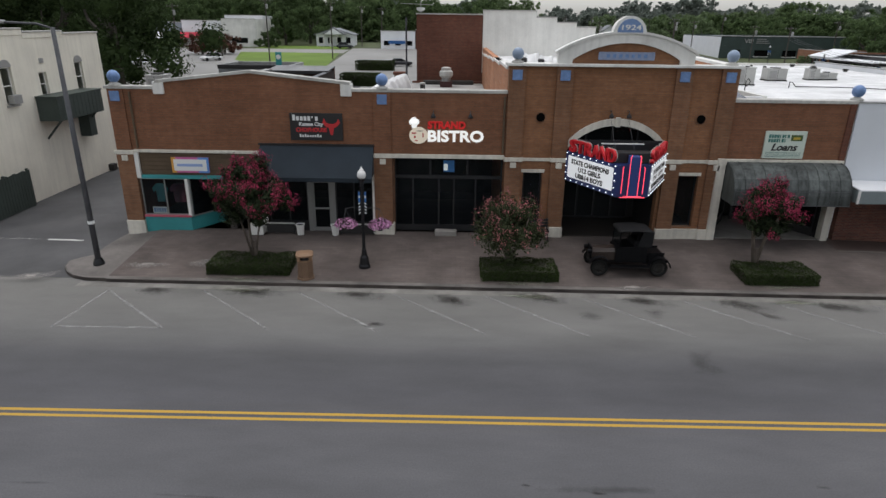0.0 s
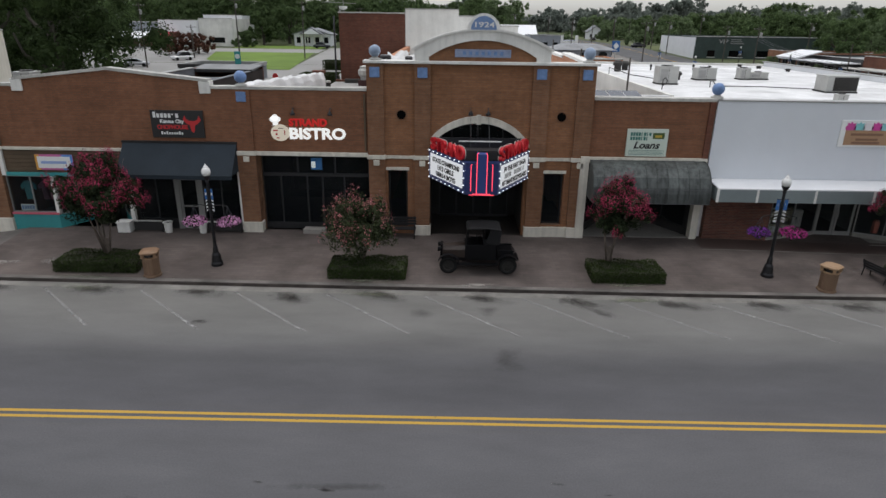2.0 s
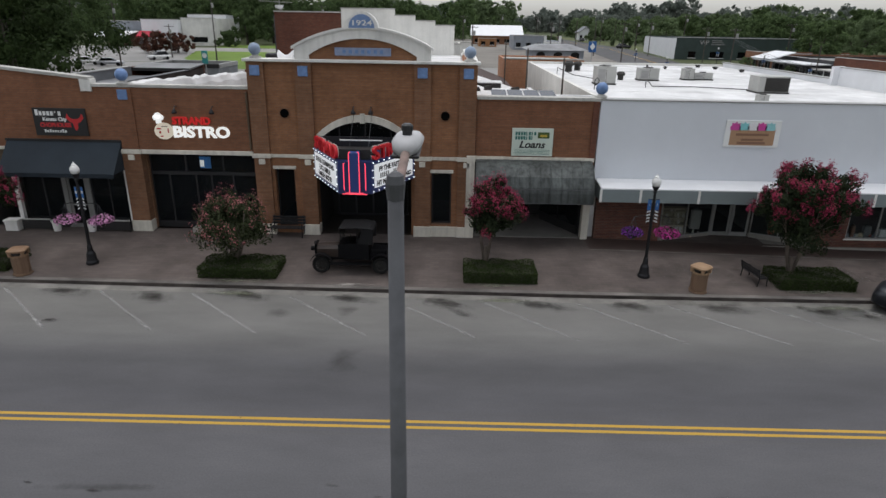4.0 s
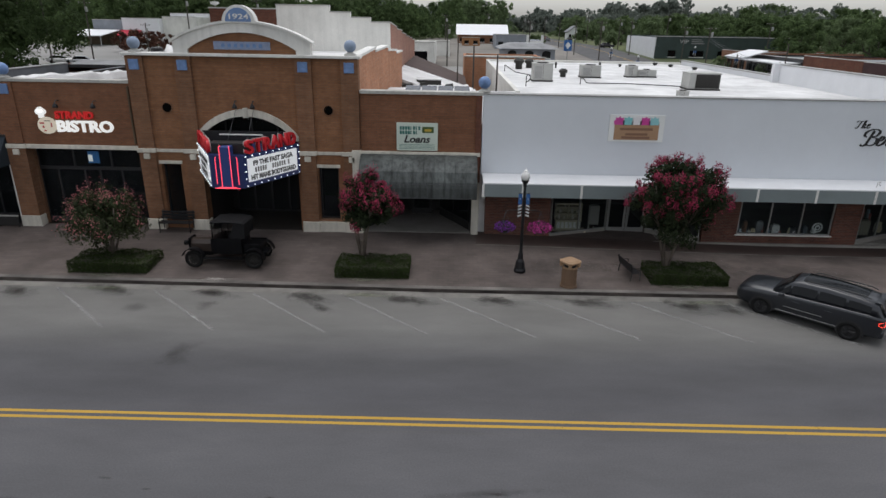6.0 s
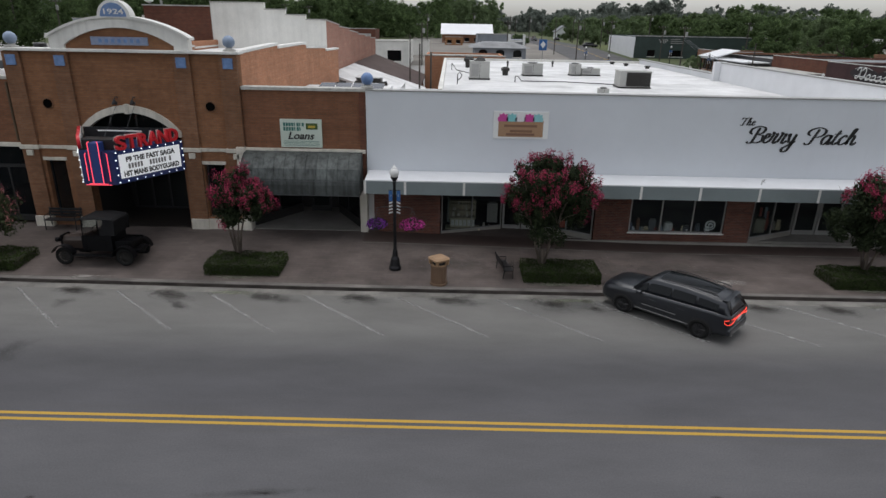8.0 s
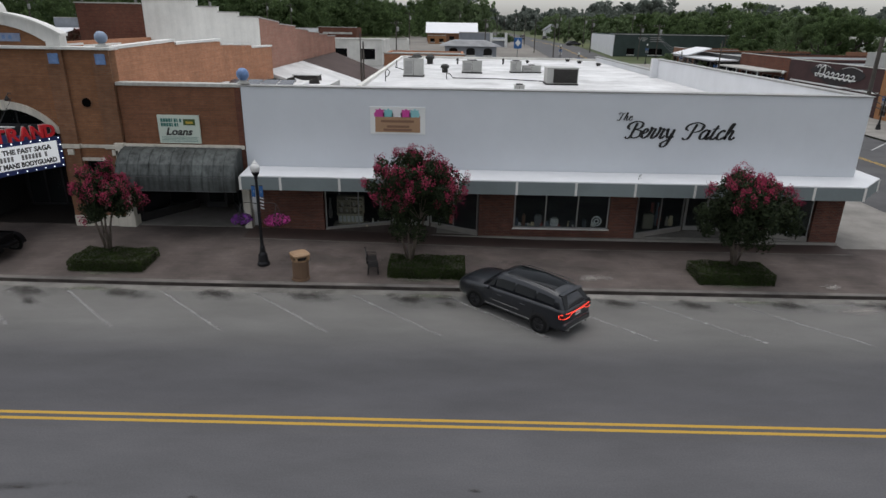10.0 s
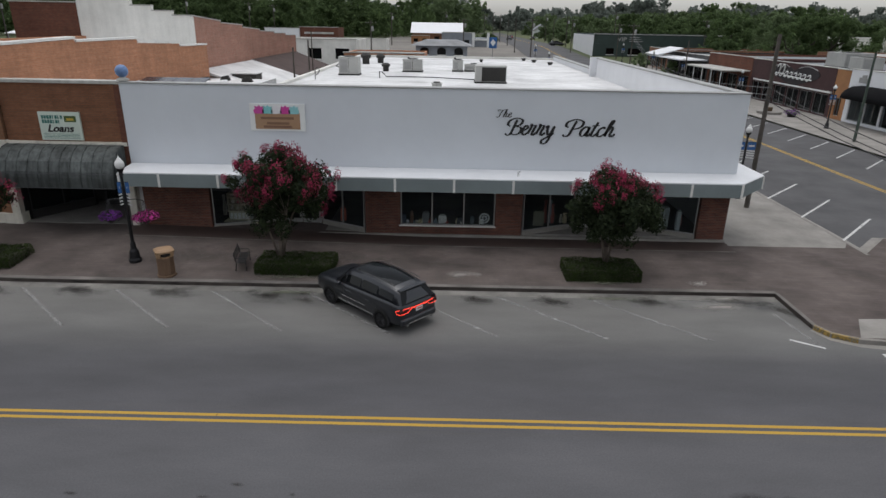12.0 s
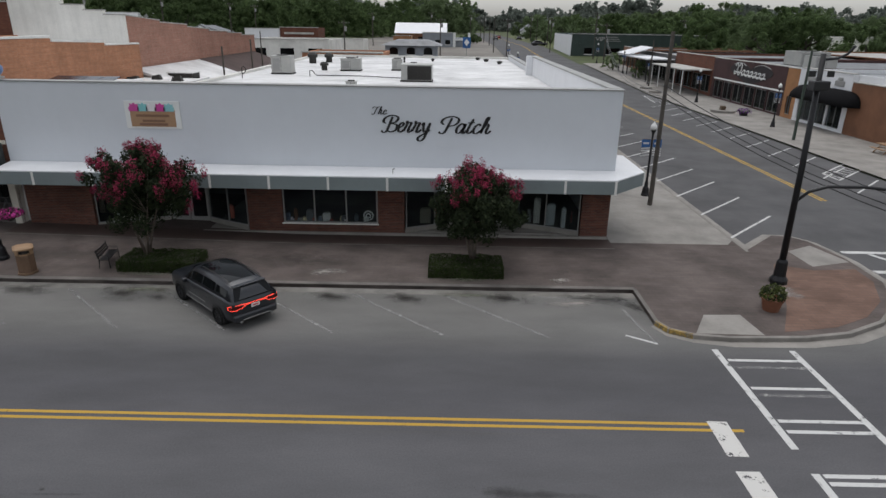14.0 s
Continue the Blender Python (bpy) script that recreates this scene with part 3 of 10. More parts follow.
# oil stains in the bays, tar marks and a leaf heap on the lane
M_OIL = stain_of("oil_stain", (0.028, 0.022, 0.018), 0.6)
M_SOOT = stain_of("faint_stain", (0.035, 0.034, 0.034), 0.35)
M_DUST = stain_of("pale_dust", (0.30, 0.275, 0.255), 0.7)
bm = bmesh.new()
bmesh.ops.create_circle(bm, cap_ends=True, segments=28, radius=1.35)
disc_mesh = mesh_of("stain", bm, M_OIL)
disc_soot, disc_dust = disc_mesh.copy(), disc_mesh.copy()
disc_soot.materials[0], disc_dust.materials[0] = M_SOOT, M_DUST
stains = thing("road_stains", (0, -6.5, 0), "dark oil stains soaked into the parking bays", "stains", kind="structure")
rng = random.Random(4)
for x, y, sx, sy, turn in ((-28.3, -5.6, 0.75, 0.3, -6), (-24.6, -5.65, 1.0, 0.32, -4), (-20.5, -5.72, 0.9, 0.3, -3), (-17.0, -6.05, 0.8, 0.42, -25), (-13.6, -5.75, 1.0, 0.34, -10), 
                           (-9.75, -5.9, 0.9, 0.34, -10), (-6.2, -6.15, 0.95, 0.4, -24), (-5.6, -6.9, 0.7, 0.22, -40), (-2.6, -6.1, 1.0, 0.34, -12), (0.75, -6.05, 1.0, 0.36, -8),
                           (4.1, -6.1, 0.95, 0.36, -6), (7.75, -6.2, 0.9, 0.4, -14), (9.0, -5.9, 0.35, 0.22, 10), (9.15, -6.5, 0.5, 0.2, -20), (15.2, -6.15, 0.8, 0.3, -8), (17.9, -6.2, 0.8, 0.36, -20),
                           (21.5, -6.1, 1.0, 0.36, -8), (24.7, -5.95, 0.95, 0.34, -4), (-19.6, -8.1, 0.3, 0.14, 10), (25.4, -6.1, 0.5, 0.3, 0), (26.0, -6.5, 0.35, 0.7, 35)):
    again("stain", disc_mesh, (x, y, 0.0075), stains, (0, 0, turn), (sx * 1.15, sy * 1.35, 1))
    again("stain", disc_soot, (x + 0.1, y - 0.1, 0.0073), stains, (0, 0, turn), (sx * 1.7, sy * 1.9, 1))
for x, y, sx, sy in ((-9.2, -10.4, 0.8, 1.1), (-12.0, -7.2, 0.75, 0.5), (-9.6, -6.9, 0.6, 0.6), (-17.5, -16.6, 1.3, 0.3), (-2, -17.2, 2.4, 0.25), (9, -17, 2.2, 0.25), (17.5, -16.4, 1.8, 0.25), (21, -15.9, 1.5, 0.3)):
    again("stain", disc_soot, (x, y, 0.0071), stains, (0, 0, -8), (sx, sy, 1))
for k in range(26):
    again("stain", disc_soot, (-26 + 2.0 * k + rng.uniform(-0.8, 0.8), rng.choice((-16.2, -16.6, -17.1, -18.2)) + rng.uniform(-0.3, 0.3), 0.0066 + 0.00002 * k), stains, (0, 0, rng.uniform(-6, 6)), (rng.uniform(0.8, 2.4), rng.uniform(0.06, 0.2), 1))
for k in range(34):
    again("stain", disc_mesh, (rng.uniform(-16, 12), rng.gauss(-16.4, 0.3), 0.0078), stains, (0, 0, rng.uniform(-8, 8)), (rng.uniform(0.08, 0.34), rng.uniform(0.05, 0.1), 1))
for x, y, sx, sy in ((-26.8, -3.2, 1.6, 1.1), (-24.6, -4.2, 1.2, 0.6), (-29.5, -3.6, 1.4, 0.9), (-9.8, -5.0, 1.8, 0.35), (14.8, -4.3, 1.2, 0.5), (23.8, -4.7, 0.8, 0.4), (24, -6.4, 1.4, 0.5), (-33.6, -4.8, 1.5, 0.6), (31.8, -5.4, 1.4, 1.2)):
    again("stain", disc_dust, (x, y, walk_z(x, y) + 0.007 if y > kerb_y(x) and x < 26 else (0.158 if x > 26 else 0.008)), stains, (0, 0, 10), (sx, sy, 1))

M_MOSS = stain_of("mossy_dust", (0.19, 0.20, 0.14), 0.55)
disc_moss = disc_mesh.copy()
disc_moss.materials[0] = M_MOSS
for x, sx in ((-25.2, 1.9), (-14.3, 1.9), (-4.0, 1.7), (8.3, 2.0), (20.2, 1.8)):
    again("stain", disc_moss, (x, -4.86, walk_z(x, -4.86) + 0.014), stains, (0, 0, 0), (sx, 0.3, 1))
    again("stain", disc_moss, (x, kerb_y(x) - 0.45, 0.0085), stains, (0, 0, 0), (sx * 0.9, 0.3, 1))
M_WALK_DARK = stain_of("walk_dark_patch", (0.030, 0.027, 0.026), 0.33)


def dark_patch(x, y, sx, sy):
    """A broad soft darker patch that follows the slope of the walk."""
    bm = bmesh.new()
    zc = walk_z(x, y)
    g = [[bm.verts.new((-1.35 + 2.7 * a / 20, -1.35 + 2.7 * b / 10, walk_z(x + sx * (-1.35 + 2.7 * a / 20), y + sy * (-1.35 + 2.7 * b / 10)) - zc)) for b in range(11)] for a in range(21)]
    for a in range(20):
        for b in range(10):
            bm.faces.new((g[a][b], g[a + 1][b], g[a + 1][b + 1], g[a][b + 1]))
    again("stain", mesh_of("stain", bm, M_WALK_DARK), (x, y, zc + 0.010), stains, (0, 0, 0), (sx, sy, 1))


dark_patch(9.0, -3.0, 4.2, 1.45)
dark_patch(4.2, -3.1, 3.0, 1.4)
dark_patch(13.8, -3.2, 3.4, 1.3)

# ---- buildings ----


def pane(x0, x1, y, z0, z1, parent, mullions=(), frame=0.05, mat=None, name="window"):
    """A framed shop window in the plane y: frame bars and one pane of glass between each two bars."""
    fx = [x0, *mullions, x1]
    edges = [x0 + frame / 2, *mullions, x1 - frame / 2]
    bm = grid_wall(bmesh.new(), "x", x0, x1, z0, z1, y - 0.04, y + 0.04, [(a + frame / 2, b - frame / 2, z0 + frame, z1 - frame) for a, b in zip(edges, edges[1:])])
    w = part(name, bm, mat or M_ALU, parent)
    for a, b in zip(fx, fx[1:]):
        part("pane", boxb(a + frame * 0.6, b - frame * 0.6, y - 0.006, y + 0.006, z0 + frame * 0.7, z1 - frame * 0.7), M_GLASS, w).visible_shadow = False
    return w


def leaning_pane(a, b, z0, z1, parent, cuts=0, sill=True, mat=None):
    """A framed window from plan point a to b, set at an angle."""
    ang = math.atan2(b[1] - a[1], b[0] - a[0])
    L = math.hypot(b[0] - a[0], b[1] - a[1])
    w = pane(0, L, 0, 0, z1 - z0, None, [L * (k + 1) / (cuts + 1) for k in range(cuts)], mat=mat)
    c = Vector((a[0], a[1], z0))
    w.rotation_euler = (0, 0, ang)
    off = Vector((L / 2, 0, 0))
    spot = c + Matrix.Rotation(ang, 3, "Z") @ off
    SPOT[w.name] = spot
    w.parent = parent
    w.location = spot - SPOT[parent.name]
    return w


def ball_finial(x, y, z, parent, r=0.26, mat=None):
    bm = bmesh.new()
    turned(bm, x, y, [(0.26, z), (0.26, z + 0.06), (0.15, z + 0.1), (0.13, z + 0.14)], 12)
    base = part("finial_base", bm, M_CAP, parent)
    bm = bmesh.new()
    bmesh.ops.create_uvsphere(bm, u_segments=18, v_segments=12, radius=r, matrix=Matrix.Translation((x, y, z + 0.12 + r)))
    part("finial_ball", bm, mat or M_BLUE, parent, "blue glazed ball", True)


def plaque(x, z, parent, w=0.42, h=0.42, y=-0.16):
    part("tile_plaque", boxb(x - w / 2, x + w / 2, y, y + 0.05, z - h / 2, z + h / 2, bevel=0.012), M_BLUE, parent, "blue glazed square tile")


def corbel(x0, x1, z, parent, y=-0.14):
    part("capital", boxb(x0, x1, y, y + 0.2, z - 0.09, z + 0.09, bevel=0.015), M_CREAM, parent)
    c = (x0 + x1) / 2
    part("capital_block", boxb(c - 0.13, c + 0.13, y - 0.03, y + 0.1, z - 0.36, z - 0.13, bevel=0.01), M_CREAM, parent)


def spot_lamp(x, z, parent, y=0.0):
    bm = bmesh.new()
    tube(bm, [(x, y, z + 0.16), (x, y - 0.18, z + 0.2), (x, y - 0.3, z + 0.08)], 0.018, 6)
    lamp = part("wall_lamp", bm, M_BLACK, parent, "black gooseneck wall lamp")
    bm = bmesh.new()
    turned(bm, x, y - 0.3, [(0.11, z - 0.1), (0.1, z - 0.02), (0.05, z + 0.06), (0.03, z + 0.1)], 10)
    part("lamp_head", bm, M_BLACK, lamp, smooth=True)


# -- long brick building with two shops and the bistro --
row = thing("brick_shop_building", (-23.3, 0, 0.3), "long red-brick shop building with a low gabled parapet", "building")
top = [(-32.0, 4.25), (-14.65, 4.25), (-14.65, 6.93), (-21.75, 6.93), (-21.75, 7.22), (-25.75, 7.64), (-29.55, 7.2), (-29.55, 6.93), (-32.0, 6.93)]
bm = bmesh.new()
slab(bm, top, "y", 0.0, 0.32)
part("upper_wall", bm, M_BRICK, row)
bm = bmesh.new()
box(bm, -32.1, -29.75, -0.06, 0.4, 6.92, 7.05, 0.015)
part("coping", bm, M_CAP, row)
bm = bmesh.new()
box(bm, -21.6, -14.66, -0.06, 0.4, 6.92, 7.05, 0.015)
part("coping", bm, M_CAP, row)
bm = bmesh.new()
slab(bm, [(-29.85, 7.18), (-29.85, 7.3), (-25.75, 7.76), (-21.45, 7.32), (-21.45, 7.2), (-25.75, 7.64)], "y", -0.07, 0.41)
part("gable_coping", bm, M_CAP, row)
for x in (-29.72, -21.62):
    part("coping_step", boxb(x - 0.24, x + 0.24, -0.068, 0.405, 6.72, 7.24, bevel=0.02), M_WHITE_TRIM, row)
# pilasters, belt and sign bands
for x0, x1 in ((-32.0, -31.25), (-20.5, -19.68)):
    part("pilaster", boxb(x0, x1, -0.1, 0.34, 0.3, 4.08), M_BRICK_PIL, row)
    part("pilaster", boxb(x0 + 0.04, x1 - 0.04, -0.06, 0.1, 4.3, 6.9), M_BRICK, row)
    part("plinth", boxb(x0 - 0.03, x1 + 0.06, -0.16, 0.3, 0.3, 1.0, bevel=0.02), M_CREAM, row)
    corbel(x0 - 0.06, x1 + 0.06, 4.17, row)
for x in (-31.65, -20.08):
    plaque(x, 6.62, row, y=-0.11)
    ball_finial(x, 0.1, 7.05, row)
part("belt_course", boxb(-31.2, -20.55, -0.09, 0.1, 4.17, 4.3, bevel=0.015), M_CREAM, row)
part("belt_course", boxb(-19.62, -14.7, -0.09, 0.1, 4.08, 4.26, bevel=0.015), M_CREAM, row)
M_SLATE_FELT = worn("blue_grey_felt", (0.15, 0.155, 0.165), 0.35, 0.8, coarse=0.4)
M_INNER_WALL = worn("dark_brown_wall", (0.06, 0.048, 0.045), 0.3, 0.9)
part("side_wall", boxb(-32.0, -31.7, 0.33, 27.3, 0.0, 6.0), M_BRICK_DARK, row)
part("wall_lining", boxb(-31.7, -31.66, 0.33, 23.9, 5.3, 5.98), M_SLATE_FELT, row)
part("wall_cap", boxb(-32.05, -31.62, 0.42, 23.88, 6.0, 6.08, bevel=0.01), M_GREY_METAL, row)
part("rear_wall", boxb(-31.7, -27.1, 27.0, 27.3, 0.0, 6.05), M_BRICK_DARK, row)
part("inner_wall", boxb(-27.4, -27.1, 0.33, 27.0, 0.0, 5.8), M_INNER_WALL, row)
part("wall_cap", boxb(-27.45, -27.05, 12.0, 23.88, 5.8, 5.86, bevel=0.01), M_SLATE_FELT, row)
part("roof", boxb(-31.66, -27.4, 0.33, 24.0, 5.2, 5.35), M_SLATE_FELT, row, "blue-grey felt roof")
bm = bmesh.new()
slab(bm, [(24.0, 5.95), (27.3, 6.14), (27.3, 6.06), (24.0, 5.8)], "x", -32.05, -27.06)
part("rear_canopy", bm, worn("grey_membrane", (0.2, 0.205, 0.21), 0.3, 0.7, coarse=0.5), row, "grey raised roof strip")
# near-black strip stands in for the dark gap below the raised roof
part("gap_strip", boxb(-32.0, -27.06, 23.9, 23.99, 5.72, 5.96), M_DARK, row, "near-black strip in place of a dark gap")
part("lower_roof", boxb(-27.1, -20.9, 0.33, 10, 4.1, 4.25), M_SLATE_FELT, row, "low felt roof")
part("lower_rear_wall", boxb(-27.1, -20.9, 10, 10.3, 0.0, 4.4), M_BRICK_DARK, row)
part("roof", boxb(-20.2, -14.7, 0.33, 23.2, 5.05, 5.2), worn("soiled_grey_membrane", (0.36, 0.355, 0.34), 0.45, 0.8, coarse=0.4), row, "soiled grey membrane roof")
part("rear_wall", boxb(-20.2, -14.7, 23.2, 23.5, 0.0, 5.35), M_BRICK_DARK, row)
# party wall wrapped in bunched white membrane, stepping down to the rear
bm = bmesh.new()
n, m_ = 44, 6
gr = []
for b in range(n + 1):
    y = 1.6 + 17.4 * b / n
    z = 6.98 - 0.85 * (math.floor((y - 1.6) / 3.1) * 3.1 / 17.4 + 0.2 * ((y - 1.6) % 3.1) / 17.4) + 0.05 * math.sin(b * 2.9) * math.sin(b * 0.61)
    w = 0.34 + 0.08 * math.sin(b * 0.8 + 1)
    gr.append([bm.verts.new(p) for p in ((-20.5 - w, y, 4.2), (-20.5 - w * 0.95, y, z - 0.25), (-20.5 - w * 0.5, y, z - 0.03), (-20.5, y, z + 0.03 * math.sin(b * 2.1)), (-20.5 + w * 0.6, y, z - 0.08), (-20.5 + w * 1.1, y, z - 0.4), (-20.5 + w * 1.6, y, 5.15))])
for u, v in zip(gr, gr[1:]):
    for k in range(m_):
        bm.faces.new((u[k], u[k + 1], v[k + 1], v[k]))
bm.faces.new(gr[0][::-1])
bm.faces.new(gr[-1])
bmesh.ops.recalc_face_normals(bm, faces=bm.faces)
part("party_wall", bm, M_ROOF, row, "party wall wrapped in bunched white membrane")
ct = thing("brick_chimney", (-21.05, 21.0, 0), "small brown brick chimney behind the bistro roof", "chimney")
part("stack", boxb(-21.4, -20.7, 20.7, 21.3, 0.0, 6.0), M_BRICK_DARK, ct)
part("cap", boxb(-21.5, -20.6, 20.6, 21.4, 6.0, 6.2, bevel=0.02), M_BRICK_DARK, ct)
part("coping_block", boxb(-20.9, -20.1, 0.42, 1.58, 4.0, 6.75), M_BRICK_DARK, row)
for x0, x1, y0, y1, z0, z in ((-14.2, -12.9, 1.6, 5.5, 7.3, 8.5), (-13.0, -12.2, 2.5, 6.0, 7.3, 8.35)):
    bm = bmesh.new()
    n = 12
    gr = [[bm.verts.new((x0 + (x1 - x0) * a / n, y0 + (y1 - y0) * b / n, z0 + (z - z0) * min(1, 3 * math.sin(math.pi * a / n) * math.sin(math.pi * b / n)) * (0.82 + 0.12 * math.sin(a * 0.7 + b * 0.35) + 0.06 * math.sin(b * 0.6)))) for b in range(n + 1)] for a in range(n + 1)]
    for a in range(n):
        for b in range(n):
            bm.faces.new((gr[a][b], gr[a + 1][b], gr[a + 1][b + 1], gr[a][b + 1]))
    tagged(part("roof_tarpaulin", bm, M_ROOF, None, "", True), "bunched white tarpaulin on the theatre roof", "tarpaulin", "roof tarpaulins")
spot_lamp(-17.85, 6.0, row)
spot_lamp(-16.25, 6.0, row)
for x in (-31.02, -14.78):
    bm = bmesh.new()
    tube(bm, [(x, -0.05, 6.8), (x, -0.05, 4.35)], 0.05, 8)
    part("downpipe", bm, M_BROWN_BOARD, row)
# interiors behind the glass, indoor shade put into their dark colour
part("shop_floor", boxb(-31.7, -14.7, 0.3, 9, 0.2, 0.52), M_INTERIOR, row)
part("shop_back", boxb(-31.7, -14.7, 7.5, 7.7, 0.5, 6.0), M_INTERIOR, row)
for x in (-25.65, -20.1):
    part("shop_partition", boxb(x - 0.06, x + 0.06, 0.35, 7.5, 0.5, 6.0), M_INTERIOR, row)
# boutique front
part("sign_band", boxb(-31.2, -25.7, 0.05, 0.3, 3.12, 4.16), M_BROWN_BOARD, row, "brown boarded sign band")
for k in range(5):
    part("band_board", boxb(-31.05, -25.75, 0.02, 0.06, 3.2 + 0.19 * k, 3.36 + 0.19 * k, bevel=0.01), M_BROWN_BOARD, row)
part("front_trim", boxb(-31.24, -31.06, -0.08, 0.1, 3.0, 4.16), M_WHITE_TRIM, row)
part("front_trim", boxb(-25.68, -25.5, -0.08, 0.1, 0.5, 4.16), M_WHITE_TRIM, row)
part("teal_lintel", boxb(-31.05, -25.7, -0.06, 0.25, 2.98, 3.14, bevel=0.01), M_TEAL, row, "teal painted lintel")
part("teal_bulkhead", boxb(-31.2, -29.05, -0.02, 0.28, 0.42, 1.16), M_TEAL, row, "teal painted bulkhead")
part("pink_sill", boxb(-31.2, -29.02, -0.07, 0.2, 1.16, 1.25, bevel=0.01), worn("pink_paint", (0.42, 0.09, 0.13), 0.1, 0.5), row, "pink painted sill")
pane(-31.18, -29.1, 0.06, 1.25, 2.98, row, [-30.1], 0.05, M_ALU)
bm = bmesh.new()
slab(bm, [(-29.05, 0.0), (-28.05, 1.5), (-28.05, 1.75), (-29.05, 0.28)], "z", 0.42, 1.16)
part("teal_bulkhead", bm, M_TEAL, row)
leaning_pane((-29.0, 0.08), (-28.0, 1.55), 1.16, 2.98, row)
part("entry_post", boxb(-29.14, -29.0, -0.04, 0.1, 1.2, 2.98), M_WHITE_TRIM, row)
bm = bmesh.new()
slab(bm, [(-26.75, 1.75), (-25.7, 0.28), (-25.7, -0.02), (-26.75, 1.5)], "z", 0.42, 1.0)
part("teal_bulkhead", bm, M_TEAL, row)
leaning_pane((-26.75, 1.55), (-25.72, 0.1), 1.0, 2.98, row)
door = part("door", boxb(-27.9, -26.85, 1.6, 1.66, 0.52, 2.75), M_BLACK, row, "dark glazed shop door")
part("pane", boxb(-27.78, -26.97, 1.57, 1.6, 0.95, 2.6), M_GLASS, door)
part("notice", boxb(-27.72, -27.4, 1.55, 1.565, 1.95, 2.25), M_WHITE_TRIM, door)
part("notice", boxb(-27.66, -27.4, 1.55, 1.565, 1.5, 1.75), M_WHITE_TRIM, door)
part("handle", boxb(-27.82, -27.78, 1.5, 1.57, 1.3, 1.7, bevel=0.01), M_ALU, door)
part("door_head", boxb(-28.0, -26.75, 1.5, 1.75, 2.75, 4.1), M_BROWN_BOARD, row)
# chophouse front
pane(-25.45, -23.62, 0.25, 0.95, 3.4, row, [-24.5], 0.06, M_BLACK)
pane(-22.35, -20.62, 0.25, 0.95, 3.4, row, [-21.5], 0.06, M_BLACK)
part("bulkhead", boxb(-25.45, -23.62, 0.2, 0.34, 0.42, 0.95), M_BLACK, row)
part("bulkhead", boxb(-22.35, -20.62, 0.2, 0.34, 0.42, 0.95), M_BLACK, row)
part("entry_post", boxb(-23.62, -23.42, 0.16, 0.34, 0.45, 3.4), M_ALU, row)
part("entry_post", boxb(-22.55, -22.35, 0.16, 0.34, 0.45, 3.4), M_ALU, row)
part("front_trim", boxb(-20.6, -20.5, -0.05, 0.2, 0.5, 4.1), M_WHITE_TRIM, row)
door = part("door", grid_wall(bmesh.new(), "x", -23.42, -22.55, 0.5, 2.95, 0.22, 0.28, [(-23.32, -22.65, 1.65, 2.83), (-23.32, -22.65, 0.7, 1.58)]), M_ALU, row, "aluminium framed glass door")
part("pane", boxb(-23.33, -22.64, 0.245, 0.255, 0.69, 2.84), M_GLASS, door)
part("handle", boxb(-23.3, -22.67, 0.16, 0.2, 1.58, 1.64, bevel=0.01), M_ALU, door)
part("transom", boxb(-23.42, -22.55, 0.2, 0.3, 2.95, 3.4), M_BLACK, row)
part("facade_panel", boxb(-25.5, -20.6, 0.12, 0.33, 3.4, 4.28), M_BLACK, row)
# bistro front: dark glass wall with black frames
part("bulkhead", boxb(-19.65, -14.7, 0.5, 0.6, 0.42, 0.75), M_BLACK, row)
pane(-19.65, -14.7, 0.55, 0.75, 3.1, row, [-18.8, -17.6, -16.9, -15.9], 0.07, M_BLACK)
pane(-19.65, -14.7, 0.55, 3.1, 4.2, row, [-18.0, -16.3], 0.08, M_BLACK, "transom_window")
part("return_wall", boxb(-19.68, -19.62, 0.34, 0.6, 0.4, 4.2), M_BRICK_PIL, row)
part("doorstep", boxb(-17.75, -16.75, -0.25, 0.2, 0.4, 0.72, bevel=0.02), M_CONC, row, "pale concrete doorstep")

# -- theatre --
th = thing("theatre_building", (-9.8, 0, 0.3), "brown-brick theatre with an arched entrance and curved pediment", "building")
CX, HALF = -9.84, 2.1


def arc(cx, half, z0, rise, n=20):
    r = (half * half + rise * rise) / (2 * rise)
    a = math.asin(half / r)
    return [(cx + r * math.sin(-a + 2 * a * k / n), z0 + rise - r + r * math.cos(-a + 2 * a * k / n)) for k in range(n + 1)]


bm = bmesh.new()
inner = arc(CX, HALF, 4.72, 0.92)
slab(bm, [(-12.3, 0.3), (CX - HALF, 0.3), *inner, (CX + HALF, 0.3), (-7.3, 0.3), (-7.3, 8.08), (-12.3, 8.08)], "y", 0.02, 0.42)
part("front_wall", bm, M_BRICK_T, th)
for x0, x1, holes in ((-14.66, -12.3, [(-13.82, -12.95, 0.8, 3.5)]), (-7.3, -4.95, [(-6.85, -5.95, 1.05, 3.45)])):
    part("front_wall", grid_wall(bmesh.new(), "x", x0, x1, 0.3, 8.08, 0.02, 0.42, holes), M_BRICK_T, th)
bm = bmesh.new()
outer = arc(CX, HALF + 0.24, 4.62, 1.32)
slab(bm, [*outer, *arc(CX, HALF, 4.62, 1.02)[::-1]], "y", -0.09, 0.2)
part("arch_ring", bm, M_CREAM, th, "cream stone arch ring")
part("keystone", boxb(CX - 0.1, CX + 0.1, -0.12, 0.1, 5.58, 5.99, bevel=0.01), M_CREAM, th)
